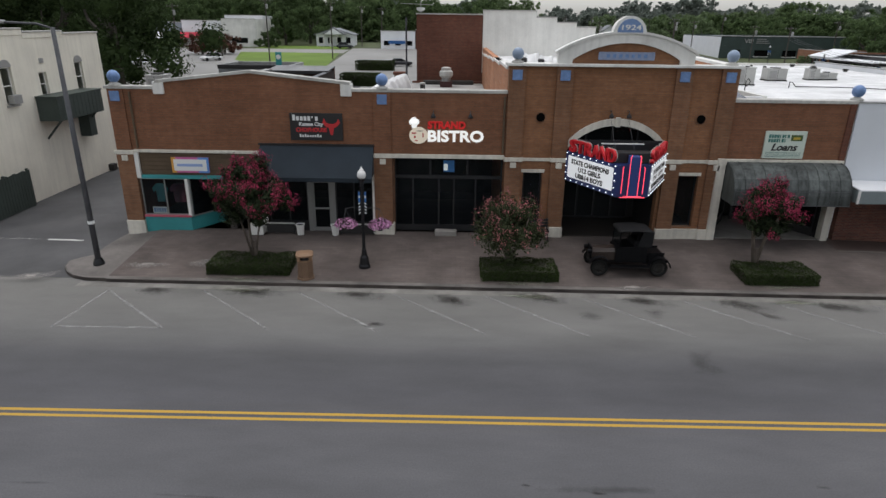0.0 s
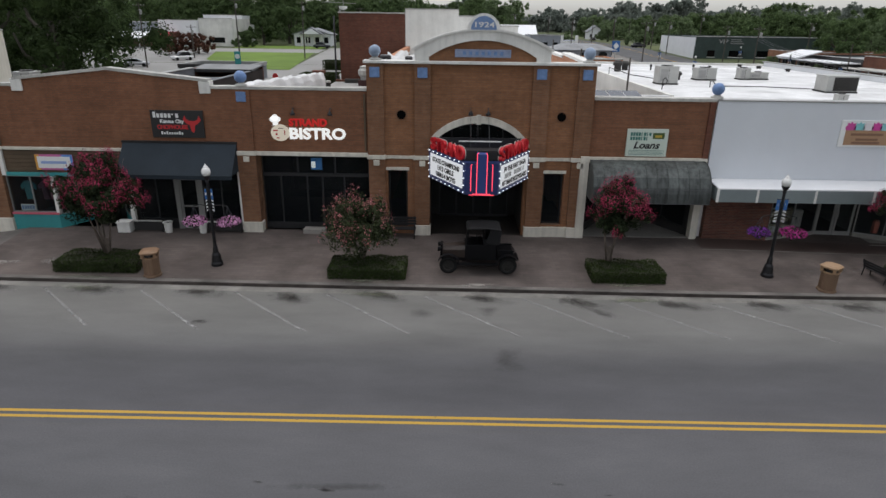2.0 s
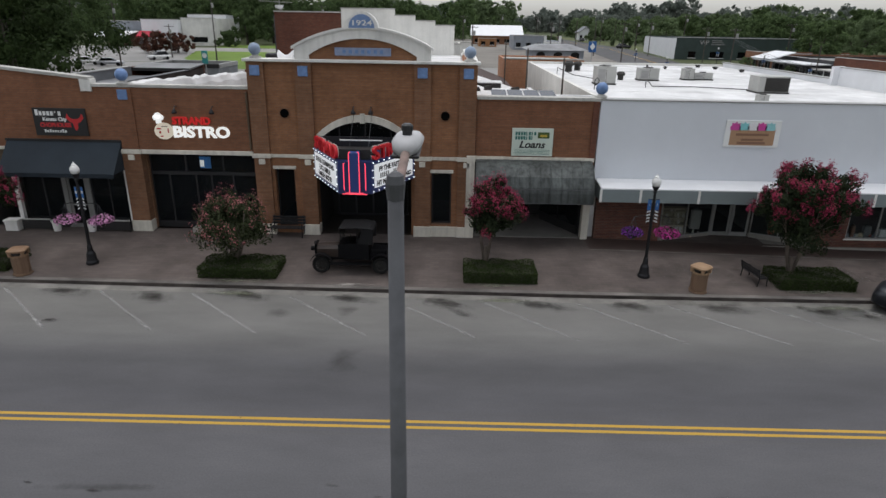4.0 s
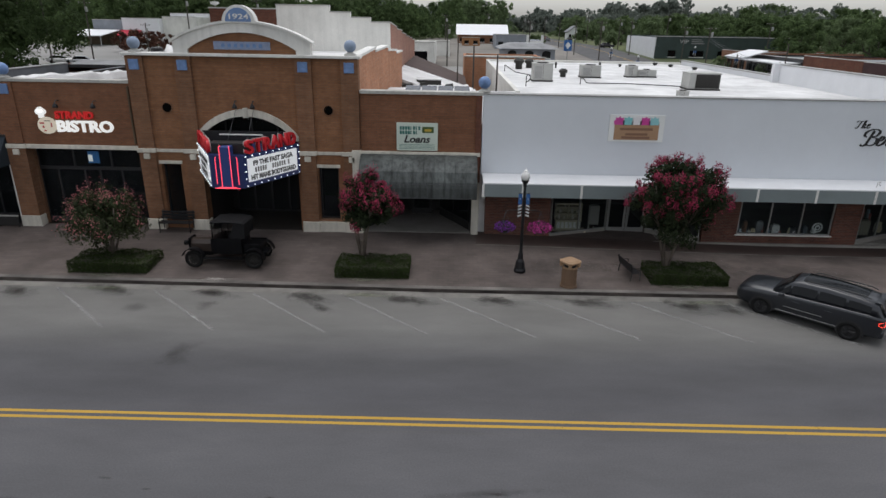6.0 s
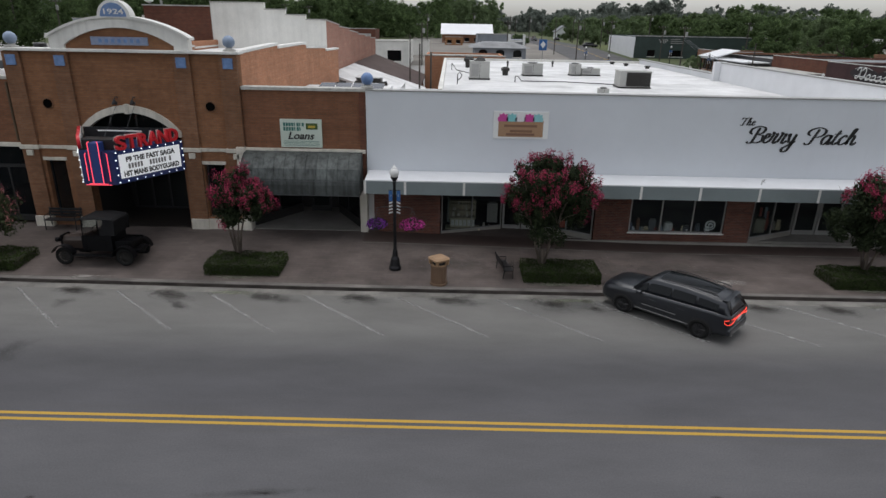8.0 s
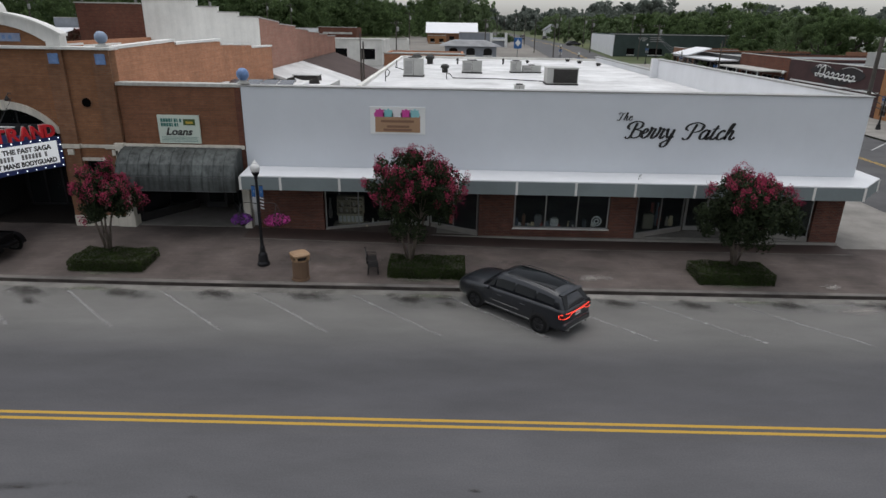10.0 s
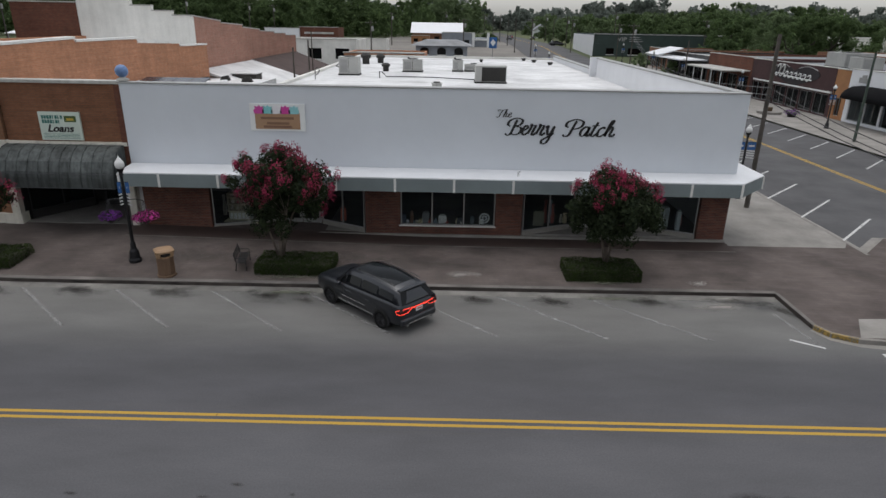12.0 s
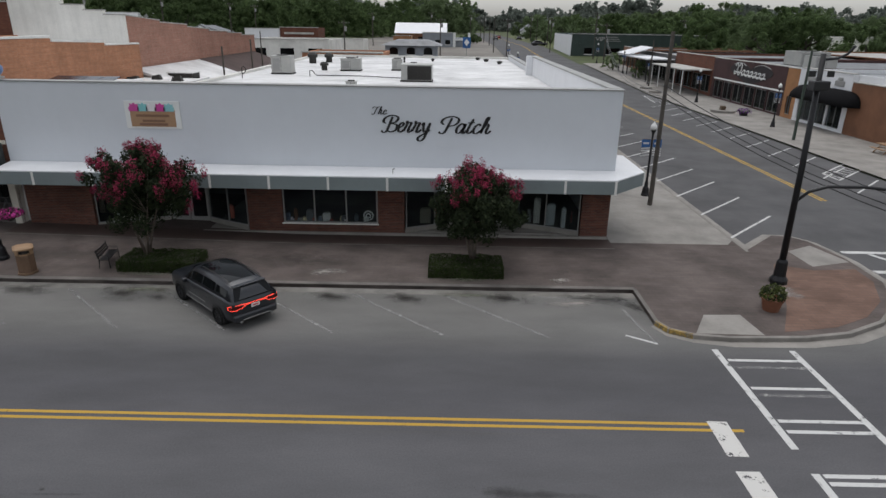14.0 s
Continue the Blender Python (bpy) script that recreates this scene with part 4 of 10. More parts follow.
for x0, x1 in ((-14.66, -13.95), (-12.62, -11.94), (-7.6, -6.9), (-5.68, -4.95)):
    part("pilaster", boxb(x0, x1, -0.12, 0.05, 0.9, 8.06), M_BRICK_PIL, th)
    part("plinth", boxb(x0 - 0.04, x1 + 0.04, -0.2, 0.3, 0.3, 0.98, bevel=0.02), M_CREAM, th)
    corbel(x0 - 0.06, x1 + 0.06, 4.1, th, -0.19)
    plaque((x0 + x1) / 2, 7.72, th, y=-0.17)
part("plinth", boxb(-6.86, -5.72, -0.14, 0.3, 0.3, 0.96, bevel=0.02), M_CREAM, th)
for x0, x1 in ((-13.92, -12.66), (-6.87, -5.71)):
    part("belt_course", boxb(x0, x1, -0.04, 0.1, 4.02, 4.16, bevel=0.012), M_CREAM, th)
for xa, xb, za, zb in ((-13.82, -12.95, 0.8, 3.5), (-6.85, -5.95, 1.05, 3.45)):
    part("lintel", boxb(xa - 0.08, xb + 0.08, -0.03, 0.1, zb, zb + 0.14, bevel=0.01), M_CREAM, th)
    pane(xa, xb, 0.3, za, zb, th, [], 0.08, M_BLACK)
# flat black discs stand in for the dark inside the round vents
M_PIT = plain("black_void", (0.004, 0.004, 0.004), 1.0, 0, 0.0)
for x in (-13.2, -6.27):
    bm = bmesh.new()
    tube(bm, [(x, -0.02, 5.95), (x, 0.05, 5.95)], 0.24, 24)
    vent = part("round_vent", bm, M_BRICK_PIL, th)
    bm = bmesh.new()
    tube(bm, [(x, -0.045, 5.95), (x, 0.0, 5.95)], 0.19, 24)
    part("vent_disc", bm, M_PIT, vent, "black disc in place of the round vent hole")
part("ledge", boxb(-14.78, -4.83, -0.22, 0.5, 8.08, 8.2, bevel=0.02), M_WHITE_TRIM, th)
# curved pediment with brick panel, plaque and date dome
bm = bmesh.new()
po, pi = arc(-9.76, 2.86, 8.72, 0.74), arc(-9.76, 2.26, 8.36, 0.68)
slab(bm, [(-12.62, 8.2), *po, (-6.9, 8.2), (-7.5, 8.2), *pi[::-1], (-12.02, 8.2)], "y", -0.05, 0.36)
part("pediment", bm, M_WHITE_TRIM, th, "white curved pediment")
bm = bmesh.new()
slab(bm, [(-12.02, 8.2), *pi, (-7.5, 8.2)], "y", 0.08, 0.3)
part("pediment_panel", bm, M_BRICK_T, th)
bm = bmesh.new()
slab(bm, [*arc(-9.76, 2.96, 8.7, 0.82), *arc(-9.76, 2.96, 8.6, 0.82)[::-1]], "y", -0.12, 0.42)
part("pediment_coping", bm, M_WHITE_TRIM, th)
pl = part("name_plaque", boxb(-10.93, -8.58, 0.02, 0.12, 8.36, 8.68, bevel=0.01), worn("pale_blue_tile", (0.24, 0.29, 0.42), 0.2, 0.5, coarse=5), th, "pale blue glazed name plaque")
for k in range(7):
    part("plaque_bar", boxb(-10.6 + 0.26 * k, -10.46 + 0.26 * k, 0.008, 0.03, 8.45, 8.6), M_BLUE, pl)


def half_disc(cx, cz, r, y0, y1, n=20):
    bm = bmesh.new()
    return slab(bm, [(cx + r * math.cos(math.pi * k / n), cz + r * math.sin(math.pi * k / n)) for k in range(n + 1)], "y", y0, y1)


part("dome", half_disc(-9.76, 9.42, 0.68, -0.1, 0.34), M_WHITE_TRIM, th, "white half-round date crest")
crest = part("date_tile", half_disc(-9.76, 9.46, 0.53, -0.13, -0.05), worn("date_blue_tile", (0.16, 0.25, 0.45), 0.15, 0.5, coarse=5), th, "blue half-round date tile")
letters("date", "1924", (-9.76, -0.137, 9.56), 0.2, M_WHITE_TRIM, crest, 0.8, 0.008, 0.004)
for x in (-14.3, -5.27):
    ball_finial(x, 0.1, 8.2, th, 0.25, worn("pale_blue_ball", (0.22, 0.28, 0.38), 0.2, 0.5))
for x in (-12.35, -7.2):
    part("pediment_post", boxb(x - 0.2, x + 0.2, 0.3, 0.62, 8.15, 8.75, bevel=0.02), M_WHITE_TRIM, th)
spot_lamp(-10.2, 6.1, th, 0.02)
spot_lamp(-9.45, 6.1, th, 0.02)
# body of the theatre behind, stepping parapets on the right side
bm = bmesh.new()
slab(bm, [(0.42, 0.0), (24.0, 0.0), (24.0, 7.35), (19.0, 7.42), (19.0, 7.62), (12.9, 7.85), (12.9, 8.05), (6.4, 8.08), (6.4, 8.22), (0.42, 8.08)], "x", -5.3, -4.98)
part("side_wall", bm, M_BRICK_ORANGE, th, "orange brick side wall with stepped parapet")
bm = bmesh.new()
for ya, yb, za, zb in ((0.45, 6.4, 8.1, 8.24), (6.45, 12.9, 8.08, 8.1), (12.95, 19.0, 7.86, 7.64), (19.05, 24, 7.44, 7.37)):
    slab(bm, [(ya, za), (yb, zb), (yb, zb + 0.12), (ya, za + 0.12)], "x", -5.36, -4.92)
part("side_coping", bm, M_WHITE_TRIM, th)
part("side_wall", boxb(-14.66, -14.36, 0.42, 24, 0, 7.9), M_BRICK_ORANGE, th)
bm = bmesh.new()
for k in range(5):
    box(bm, -14.72, -14.3, 0.45 + 4.7 * k, 5.1 + 4.7 * k, 7.9 - 0.12 * k, 8.02 - 0.12 * k)
part("side_coping", bm, M_WHITE_TRIM, th)
part("roof", boxb(-14.36, -5.3, 0.42, 24, 7.15, 7.3), M_ROOF, th, "white coated roof")
part("entrance_floor", boxb(-11.94, -7.74, 0.0, 3.2, 0.3, 0.53), M_ENTRY_FLOOR, th)
# recess shade is in the near-black colour of these walls and the soffit
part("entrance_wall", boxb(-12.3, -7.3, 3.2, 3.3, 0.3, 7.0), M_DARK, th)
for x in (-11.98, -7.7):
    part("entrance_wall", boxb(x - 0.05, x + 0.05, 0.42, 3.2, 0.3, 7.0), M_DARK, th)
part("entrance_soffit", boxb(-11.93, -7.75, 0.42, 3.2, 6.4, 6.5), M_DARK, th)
part("transom_beam", boxb(-11.93, -7.75, 0.55, 0.75, 4.0, 4.25), M_BLACK, th)
pane(-11.93, -7.75, 0.65, 4.25, 5.7, th, [-11.0, -9.84, -8.7], 0.07, M_BLACK, "arched_window")
pane(-11.6, -8.1, 2.9, 0.55, 3.0, th, [-10.7, -9.84, -8.98], 0.08, M_BLACK, "entrance_door")
# flues and pipes on the theatre roof
for x, y, h in ((-14.0, 1.5, 1.0), (-13.1, 2.4, 0.9)):
    bm = bmesh.new()
    turned(bm, x, y, [(0.26, 7.3), (0.26, 7.3 + h), (0.2, 7.35 + h)], 14)
    tagged(part("roof_flue", bm, M_BLACK, smooth=False), "short black roof flue pipe", "flue")
for x in (-12.0, -11.6):
    bm = bmesh.new()
    tube(bm, [(x, 1.6, 7.3), (x, 1.6, 8.5), (x + 0.08, 1.6, 8.62), (x + 0.22, 1.6, 8.6), (x + 0.24, 1.6, 8.45)], 0.045, 8)
    tagged(part("roof_vent_pipe", bm, M_WHITE_TRIM), "bent white roof vent pipe", "vent pipe")

# -- stage house behind, white front and stepped rose sides --
st = thing("stage_house", (-12.8, 24, 0), "tall stage house with weathered white front and stepped brick sides", "building")
bm = bmesh.new()
slab(bm, [(-14.7, 6.0), (-5.9, 6.0), (-5.9, 9.45), (-7.4, 9.5), (-7.4, 9.78), (-8.95, 9.8), (-8.95, 10.15), (-10.55, 10.18), (-10.55, 10.6), (-14.7, 10.62)], "y", 24.0, 24.4)
part("front_wall", bm, M_STUCCO_WHITE, st, "weathered white stucco front")
part("front_wall", boxb(-19.9, -14.71, 24.05, 24.45, 0, 10.3), M_BRICK_DARK, st, "dark red-brick front")
bm = bmesh.new()
for xa, xb, z in ((-7.4, -5.85, 9.47), (-8.95, -7.4, 9.78), (-10.55, -8.95, 10.15), (-14.72, -10.55, 10.6), (-19.95, -14.75, 10.3)):
    box(bm, xa, xb, 23.94, 24.5, z, z + 0.09)
part("coping", bm, M_CAP, st)
steps = [(24.4, 9.45), (30.2, 9.1), (30.2, 8.95), (36, 8.75), (36, 8.55), (41.5, 8.3), (41.5, 8.15), (47, 8.0), (47, 7.85), (52, 7.75), (52, 7.55), (57, 7.45)]
bm = bmesh.new()
slab(bm, [(24.41, 0), *steps, (57, 0)], "x", -6.25, -5.9)
part("side_wall", bm, M_BRICK_PINK, st, "rose brick side wall with stepped parapet")
bm = bmesh.new()
slab(bm, [(24.46, 0), *[(y, z + 0.6) for y, z in steps], (57, 0)], "x", -19.9, -19.55)
part("side_wall", bm, M_BRICK_DARK, st)
for (ya, za), (yb, zb) in zip(steps[::2], steps[1::2]):
    part("side_coping", slab(bmesh.new(), [(ya, za), (yb, zb), (yb, zb + 0.09), (ya, za + 0.09)], "x", -6.31, -5.84), M_CAP, st)
part("rear_wall", boxb(-19.5, -6.3, 56.6, 56.9, 0, 7.3), M_BRICK_DARK, st)
bm = bmesh.new()
slab(bm, [(24.4, 8.6), (24.4, 8.75), (56.6, 7.1), (56.6, 6.95)], "x", -19.54, -6.26)
part("roof", bm, M_ROOF, st)

# -- loan office --
lo = thing("loan_office_building", (-2.3, 0, 0.3), "small red-brick office front with cream door surround", "building")
part("upper_wall", boxb(-4.93, 0.28, 0.04, 0.36, 4.2, 6.68), M_BRICK, lo)
part("coping", boxb(-4.92, 0.34, -0.05, 0.5, 6.68, 6.82, bevel=0.015), M_CAP, lo)
part("corner_strip", boxb(0.05, 0.3, -0.03, 0.1, 0.4, 6.68), M_BRICK_DARK, lo)
part("door_surround", boxb(-5.3, -4.93, -0.22, 0.1, 0.35, 4.28, bevel=0.015), M_CREAM, lo)
part("door_surround", boxb(-0.02, 0.3, -0.12, 0.3, 0.35, 2.9, bevel=0.015), M_CREAM, lo)
part("lintel", boxb(-4.93, 0.28, -0.1, 0.34, 4.08, 4.24, bevel=0.015), M_CREAM, lo)
part("roof", boxb(-4.9, 0.0, 0.36, 13, 5.55, 5.7), M_ROOF, lo, "white coated roof")
part("roof", boxb(-4.9, 0.0, 13.01, 24, 4.7, 4.85), M_ROOF, lo, "lower white coated roof")
part("side_wall", boxb(0.0, 0.3, 0.36, 13, 0, 5.76), M_ROOF, lo)
part("side_wall", boxb(0.0, 0.3, 13.01, 24, 0, 4.95), M_ROOF, lo)
M_PANEL = plain("navy_panel_glass", (0.012, 0.016, 0.03), 0.2, 0.0, 0.5)
for k in range(4):
    x0 = -3.7 + 0.95 * k
    bm = bmesh.new()
    slab(bm, [(9.2, 5.74), (10.9, 6.0), (10.9, 6.04), (9.2, 5.78)], "x", x0, x0 + 0.88)
    pv = part("solar_panel", bm, M_PANEL, lo, "dark tilted roof panel")
    part("panel_frame", boxb(x0, x0 + 0.88, 9.17, 9.2, 5.7, 5.79), M_GREY_METAL, pv)
ball_finial(0.38, 0.25, 6.82, lo)
part("entry_floor", boxb(-4.93, 0.0, 0.0, 3.6, 0.3, 0.54), M_CONC, lo)
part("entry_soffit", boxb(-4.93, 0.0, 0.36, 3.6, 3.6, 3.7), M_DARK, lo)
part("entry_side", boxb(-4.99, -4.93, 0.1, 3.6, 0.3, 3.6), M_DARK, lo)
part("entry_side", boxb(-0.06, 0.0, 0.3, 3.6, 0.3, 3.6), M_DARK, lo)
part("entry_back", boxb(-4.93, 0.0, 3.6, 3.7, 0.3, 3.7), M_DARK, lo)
leaning_pane((-4.9, 0.5), (-3.3, 2.9), 0.9, 3.3, lo, 1, mat=M_BLACK)
leaning_pane((-1.5, 2.9), (-0.1, 0.5), 0.9, 3.3, lo, 1, mat=M_BLACK)
bm = bmesh.new()
slab(bm, [(-4.9, 0.45), (-3.3, 2.85), (-3.3, 3.1), (-4.9, 0.7)], "z", 0.5, 0.9)
part("bulkhead", bm, M_DARK, lo)
bm = bmesh.new()
slab(bm, [(-1.5, 2.85), (-0.1, 0.45), (-0.1, 0.7), (-1.5, 3.1)], "z", 0.5, 0.9)
part("bulkhead", bm, M_DARK, lo)
door = part("door", grid_wall(bmesh.new(), "x", -2.9, -1.9, 0.54, 2.75, 3.0, 3.06, [(-2.78, -2.02, 0.8, 2.6)]), M_BLACK, lo, "black framed glass door")
part("pane", boxb(-2.8, -2.0, 3.02, 3.03, 0.78, 2.62), M_GLASS, door)

# -- white corner shop --
wh = thing("white_shop_building", (13.5, 0, 0.1), "long white metal-clad corner shop over brick shop fronts", "building")
part("metal_cladding", boxb(0.34, 26.65, -0.08, 0.3, 3.3, 6.74), M_WHITE_METAL, wh, "smooth white metal panel front")
bm = bmesh.new()
for k in range(22):
    x = 1.55 + 1.19 * k
    box(bm, x - 0.004, x + 0.004, -0.0825, -0.07, 3.35, 6.7)
part("panel_seam", bm, M_WHITE_METAL, wh)
part("front_coping", boxb(0.3, 26.7, -0.12, 0.42, 6.74, 6.79, bevel=0.008), M_GREY_METAL, wh)
part("parapet_wall", boxb(26.25, 26.65, 0.3, 27.0, 0.1, 6.72), M_WHITE_AWN, wh)
part("side_wall", boxb(26.3, 26.65, 27.02, 50, 0.1, 5.75), M_WHITE_AWN, wh)
part("side_wall", boxb(0.32, 0.6, 0.3, 14.3, 0.1, 5.45), M_ROOF, wh)
part("side_wall", boxb(0.62, 3.1, 14.0, 14.3, 0.1, 5.45), M_ROOF, wh)
part("side_wall", boxb(3.1, 3.4, 14.0, 50, 0.1, 5.5), M_STUCCO_WHITE, wh)
part("rear_wall", boxb(3.1, 26.28, 50, 50.3, 0.1, 5.55), M_STUCCO_WHITE, wh)
part("side_coping", boxb(26.2, 26.72, 0.43, 27.1, 6.72, 6.8), M_GREY_METAL, wh)
part("side_coping", boxb(26.2, 26.72, 27.15, 50.3, 5.75, 5.84), M_GREY_METAL, wh)
part("parapet_end", boxb(25.75, 26.66, 26.7, 27.12, 5.2, 6.83), M_WHITE_AWN, wh)
bm = bmesh.new()
slab(bm, [(0.6, 0.3), (26.25, 0.3), (26.25, 50), (3.4, 50), (3.4, 14.0), (0.6, 14.0)], "z", 5.12, 5.3)
part("roof", bm, M_ROOF, wh, "white membrane roof with puddle stains")
# roof seams in the membrane
bm = bmesh.new()
for k in range(9):
    box(bm, 3.45, 26.2, 14.5 + 4.1 * k, 14.6 + 4.1 * k, 5.3, 5.308)
part("roof_seam", bm, M_ROOF, wh)
# shop-front wall: brick piers and bulkheads with openings for windows and the two recessed entries
shop_holes = [(3.55, 10.5, 0.0, 3.25), (12.05, 16.32, 0.72, 3.25), (17.5, 25.4, 0.0, 3.25)]
part("shop_wall", grid_wall(bmesh.new(), "x", 0.6, 26.62, 0.05, 3.3, 0.0, 0.3, shop_holes), M_BRICK_SHOP, wh, "dark red brick shop-front piers")
part("wall_footing", boxb(0.6, 26.66, -0.09, 0.0, 0.05, 0.34), M_CONC, wh)
pane(12.07, 16.3, 0.1, 0.74, 3.2, wh, [13.48, 14.9], 0.06)
part("window_sill", boxb(12.0, 16.36, -0.03, 0.1, 0.69, 0.74, bevel=0.01), M_WHITE_TRIM, wh)
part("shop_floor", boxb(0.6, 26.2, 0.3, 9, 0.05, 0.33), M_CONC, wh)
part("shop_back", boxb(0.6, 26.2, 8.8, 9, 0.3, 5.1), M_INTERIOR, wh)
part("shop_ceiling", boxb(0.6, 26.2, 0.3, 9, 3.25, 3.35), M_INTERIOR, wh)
for (a, b, cuts) in (((3.6, 0.12), (6.4, 1.25), 1), ((8.3, 1.25), (10.45, 0.12), 1), ((17.55, 0.12), (20.1, 1.35), 1), ((22.5, 1.35), (25.35, 0.12), 1)):
    bm = bmesh.new()
    dx, dy = b[0] - a[0], b[1] - a[1]
    slab(bm, [(a[0], a[1] - 0.06), (b[0], b[1] - 0.06), (b[0], b[1] + 0.14), (a[0], a[1] + 0.14)], "z", 0.3, 0.52)
    part("window_sill", bm, M_CONC, wh)
    leaning_pane(a, b, 0.52, 3.2, wh, cuts)
for xa, xb, y in ((6.45, 8.25, 1.3), (20.2, 22.4, 1.4)):
    m = (xa + xb) / 2
    for x0, x1 in ((xa, m), (m, xb)):
        d = part("door", grid_wall(bmesh.new(), "x", x0 + 0.02, x1 - 0.02, 0.34, 2.5, y, y + 0.06, [(x0 + 0.12, x1 - 0.12, 0.55, 2.35)]), M_ALU, wh, "aluminium framed glass door")
        part("pane", boxb(x0 + 0.1, x1 - 0.1, y + 0.025, y + 0.035, 0.53, 2.37), M_GLASS, d)
        part("handle", boxb(m - 0.12 if x0 < m - 0.1 else m + 0.08, m - 0.08 if x0 < m - 0.1 else m + 0.12, y - 0.06, y, 1.2, 1.6, bevel=0.01), M_ALU, d)
    part("door_head", boxb(xa, xb, y, y + 0.1, 2.5, 3.25), M_BLACK, wh)
# awning: flat white top, grey-green valance with pale seams, wrapped round the corner
awn = thing("shop_awning", (13.5, -0.8, 2.65), "long white-topped awning with a grey-green canvas valance", "awning")
plan = [(0.4, -0.1), (0.4, -1.42), (26.4, -1.42), (28.05, 0.3), (28.05, 3.9), (26.66, 3.9), (26.66, -0.1)]
bm = bmesh.new()
lo_v = [bm.verts.new((x, y, 3.33 + (0.0 if y > -0.2 and x < 27 else -0.12))) for x, y in plan]
hi_v = [bm.verts.new((v.co.x, v.co.y, v.co.z + 0.05)) for v in lo_v]
n = len(plan)
for f in ((0, 1, 2, 6), (2, 3, 4, 5, 6)):
    bm.faces.new([hi_v[i] for i in f])
    bm.faces.new([lo_v[i] for i in f][::-1])
for i in range(n):
    j = (i + 1) % n
    bm.faces.new((lo_v[i], lo_v[j], hi_v[j], hi_v[i]))
bmesh.ops.recalc_face_normals(bm, faces=bm.faces)
part("awning_top", bm, M_WHITE_AWN, awn, "white sheet-metal awning top")
edge = [(0.4, -0.1), (0.4, -1.42), (26.4, -1.42), (28.05, 0.3), (28.05, 3.9)]
for (ax, ay), (bx, by) in zip(edge, edge[1:]):
    L = math.hypot(bx - ax, by - ay)
    cuts = [0.0, *[(2.08 - 0.4 + 2.47 * k) / L for k in range(10)], 1.0] if L > 20 else [0.0, 1.0]
    for p, q in zip(cuts, cuts[1:]):
        bm = bmesh.new()
        nx, ny = -(by - ay) / L * 0.03, (bx - ax) / L * 0.03
        pts = [(ax + (bx - ax) * p, ay + (by - ay) * p), (ax + (bx - ax) * q, ay + (by - ay) * q)]
        slab(bm, [pts[0], pts[1], (pts[1][0] + nx, pts[1][1] + ny), (pts[0][0] + nx, pts[0][1] + ny)], "z", 2.66, 3.21)
        part("valance", bm, M_AWN_GREY, awn)
        bm = bmesh.new()
        x, y = pts[1]
        box(bm, x - 0.05, x + 0.05, y - 0.012, y + 0.05, 2.655, 3.21)
        part("seam_strip", bm, M_WHITE_TRIM, awn, "pale seam strip")
bm = bmesh.new()
tube(bm, [(17.1, -1.0, 3.28), (17.1, -1.02, 3.5), (17.18, -1.08, 3.55), (17.1, -1.12, 3.46), (17.16, -1.15, 3.4)], 0.015, 6)
part("bracket", bm, M_GREY_METAL, awn)

# curved dirty awning of the loan office
M_AWN_DIRTY = worn("mildewed_grey_vinyl", (0.105, 0.118, 0.115), 0.65, 0.5, coarse=0.55, streak=0.7, spec=0.3)
aw2 = thing("barrel_awning", (-2.4, -0.7, 2.5), "mildewed grey barrel awning with metal ribs", "awning")
prof = [(-0.12, 4.14), (-0.45, 4.1), (-0.8, 3.93), (-1.1, 3.6), (-1.28, 3.2), (-1.33, 2.95), (-1.34, 2.5)]
bm = bmesh.new()
slab(bm, prof + [(y + 0.03, z - 0.02) for y, z in prof[::-1]], "x", -4.88, 0.12)
part("canopy", bm, M_AWN_DIRTY, aw2)
for x in (-4.9, 0.12):
    bm = bmesh.new()
    slab(bm, prof + [(-0.12, 2.5)], "x", x, x + 0.03)
    part("end_panel", bm, M_AWN_DIRTY, aw2)
for k in range(12):
    x = -4.86 + 0.452 * k
    bm = bmesh.new()
    tube(bm, [(x, y - 0.012, z + 0.012) for y, z in prof], 0.011, 5)
    part("rib", bm, M_AWN_DIRTY, aw2)
for y, z in ((-1.31, 3.12), (-1.345, 2.52)):
    bm = bmesh.new()
    tube(bm, [(-4.9, y - 0.01, z), (0.14, y - 0.01, z)], 0.012, 5)
    part("rail", bm, M_STEEL, aw2)

# charcoal awning of the chophouse
aw3 = thing("sloped_awning", (-23, -0.6, 3.0), "charcoal canvas sloped awning over the restaurant front", "awning")
bm = bmesh.new()
slab(bm, [(0.0, 4.6), (0.0, 4.56), (-1.0, 3.34), (-1.04, 3.34)], "x", -25.55, -20.5)
part("canopy", bm, M_AWN_DARK, aw3)
part("valance", boxb(-25.55, -20.5, -1.06, -1.035, 3.18, 3.36), M_AWN_DARK, aw3)
for x in (-25.55, -20.53):
    bm = bmesh.new()
    slab(bm, [(0.0, 4.57), (-1.02, 3.34), (0.0, 3.34)], "x", x, x + 0.03)
    part("end_panel", bm, M_AWN_DARK, aw3)
part("head_bar", boxb(-25.6, -20.45, -0.06, 0.02, 4.56, 4.66), M_BLACK, aw3)

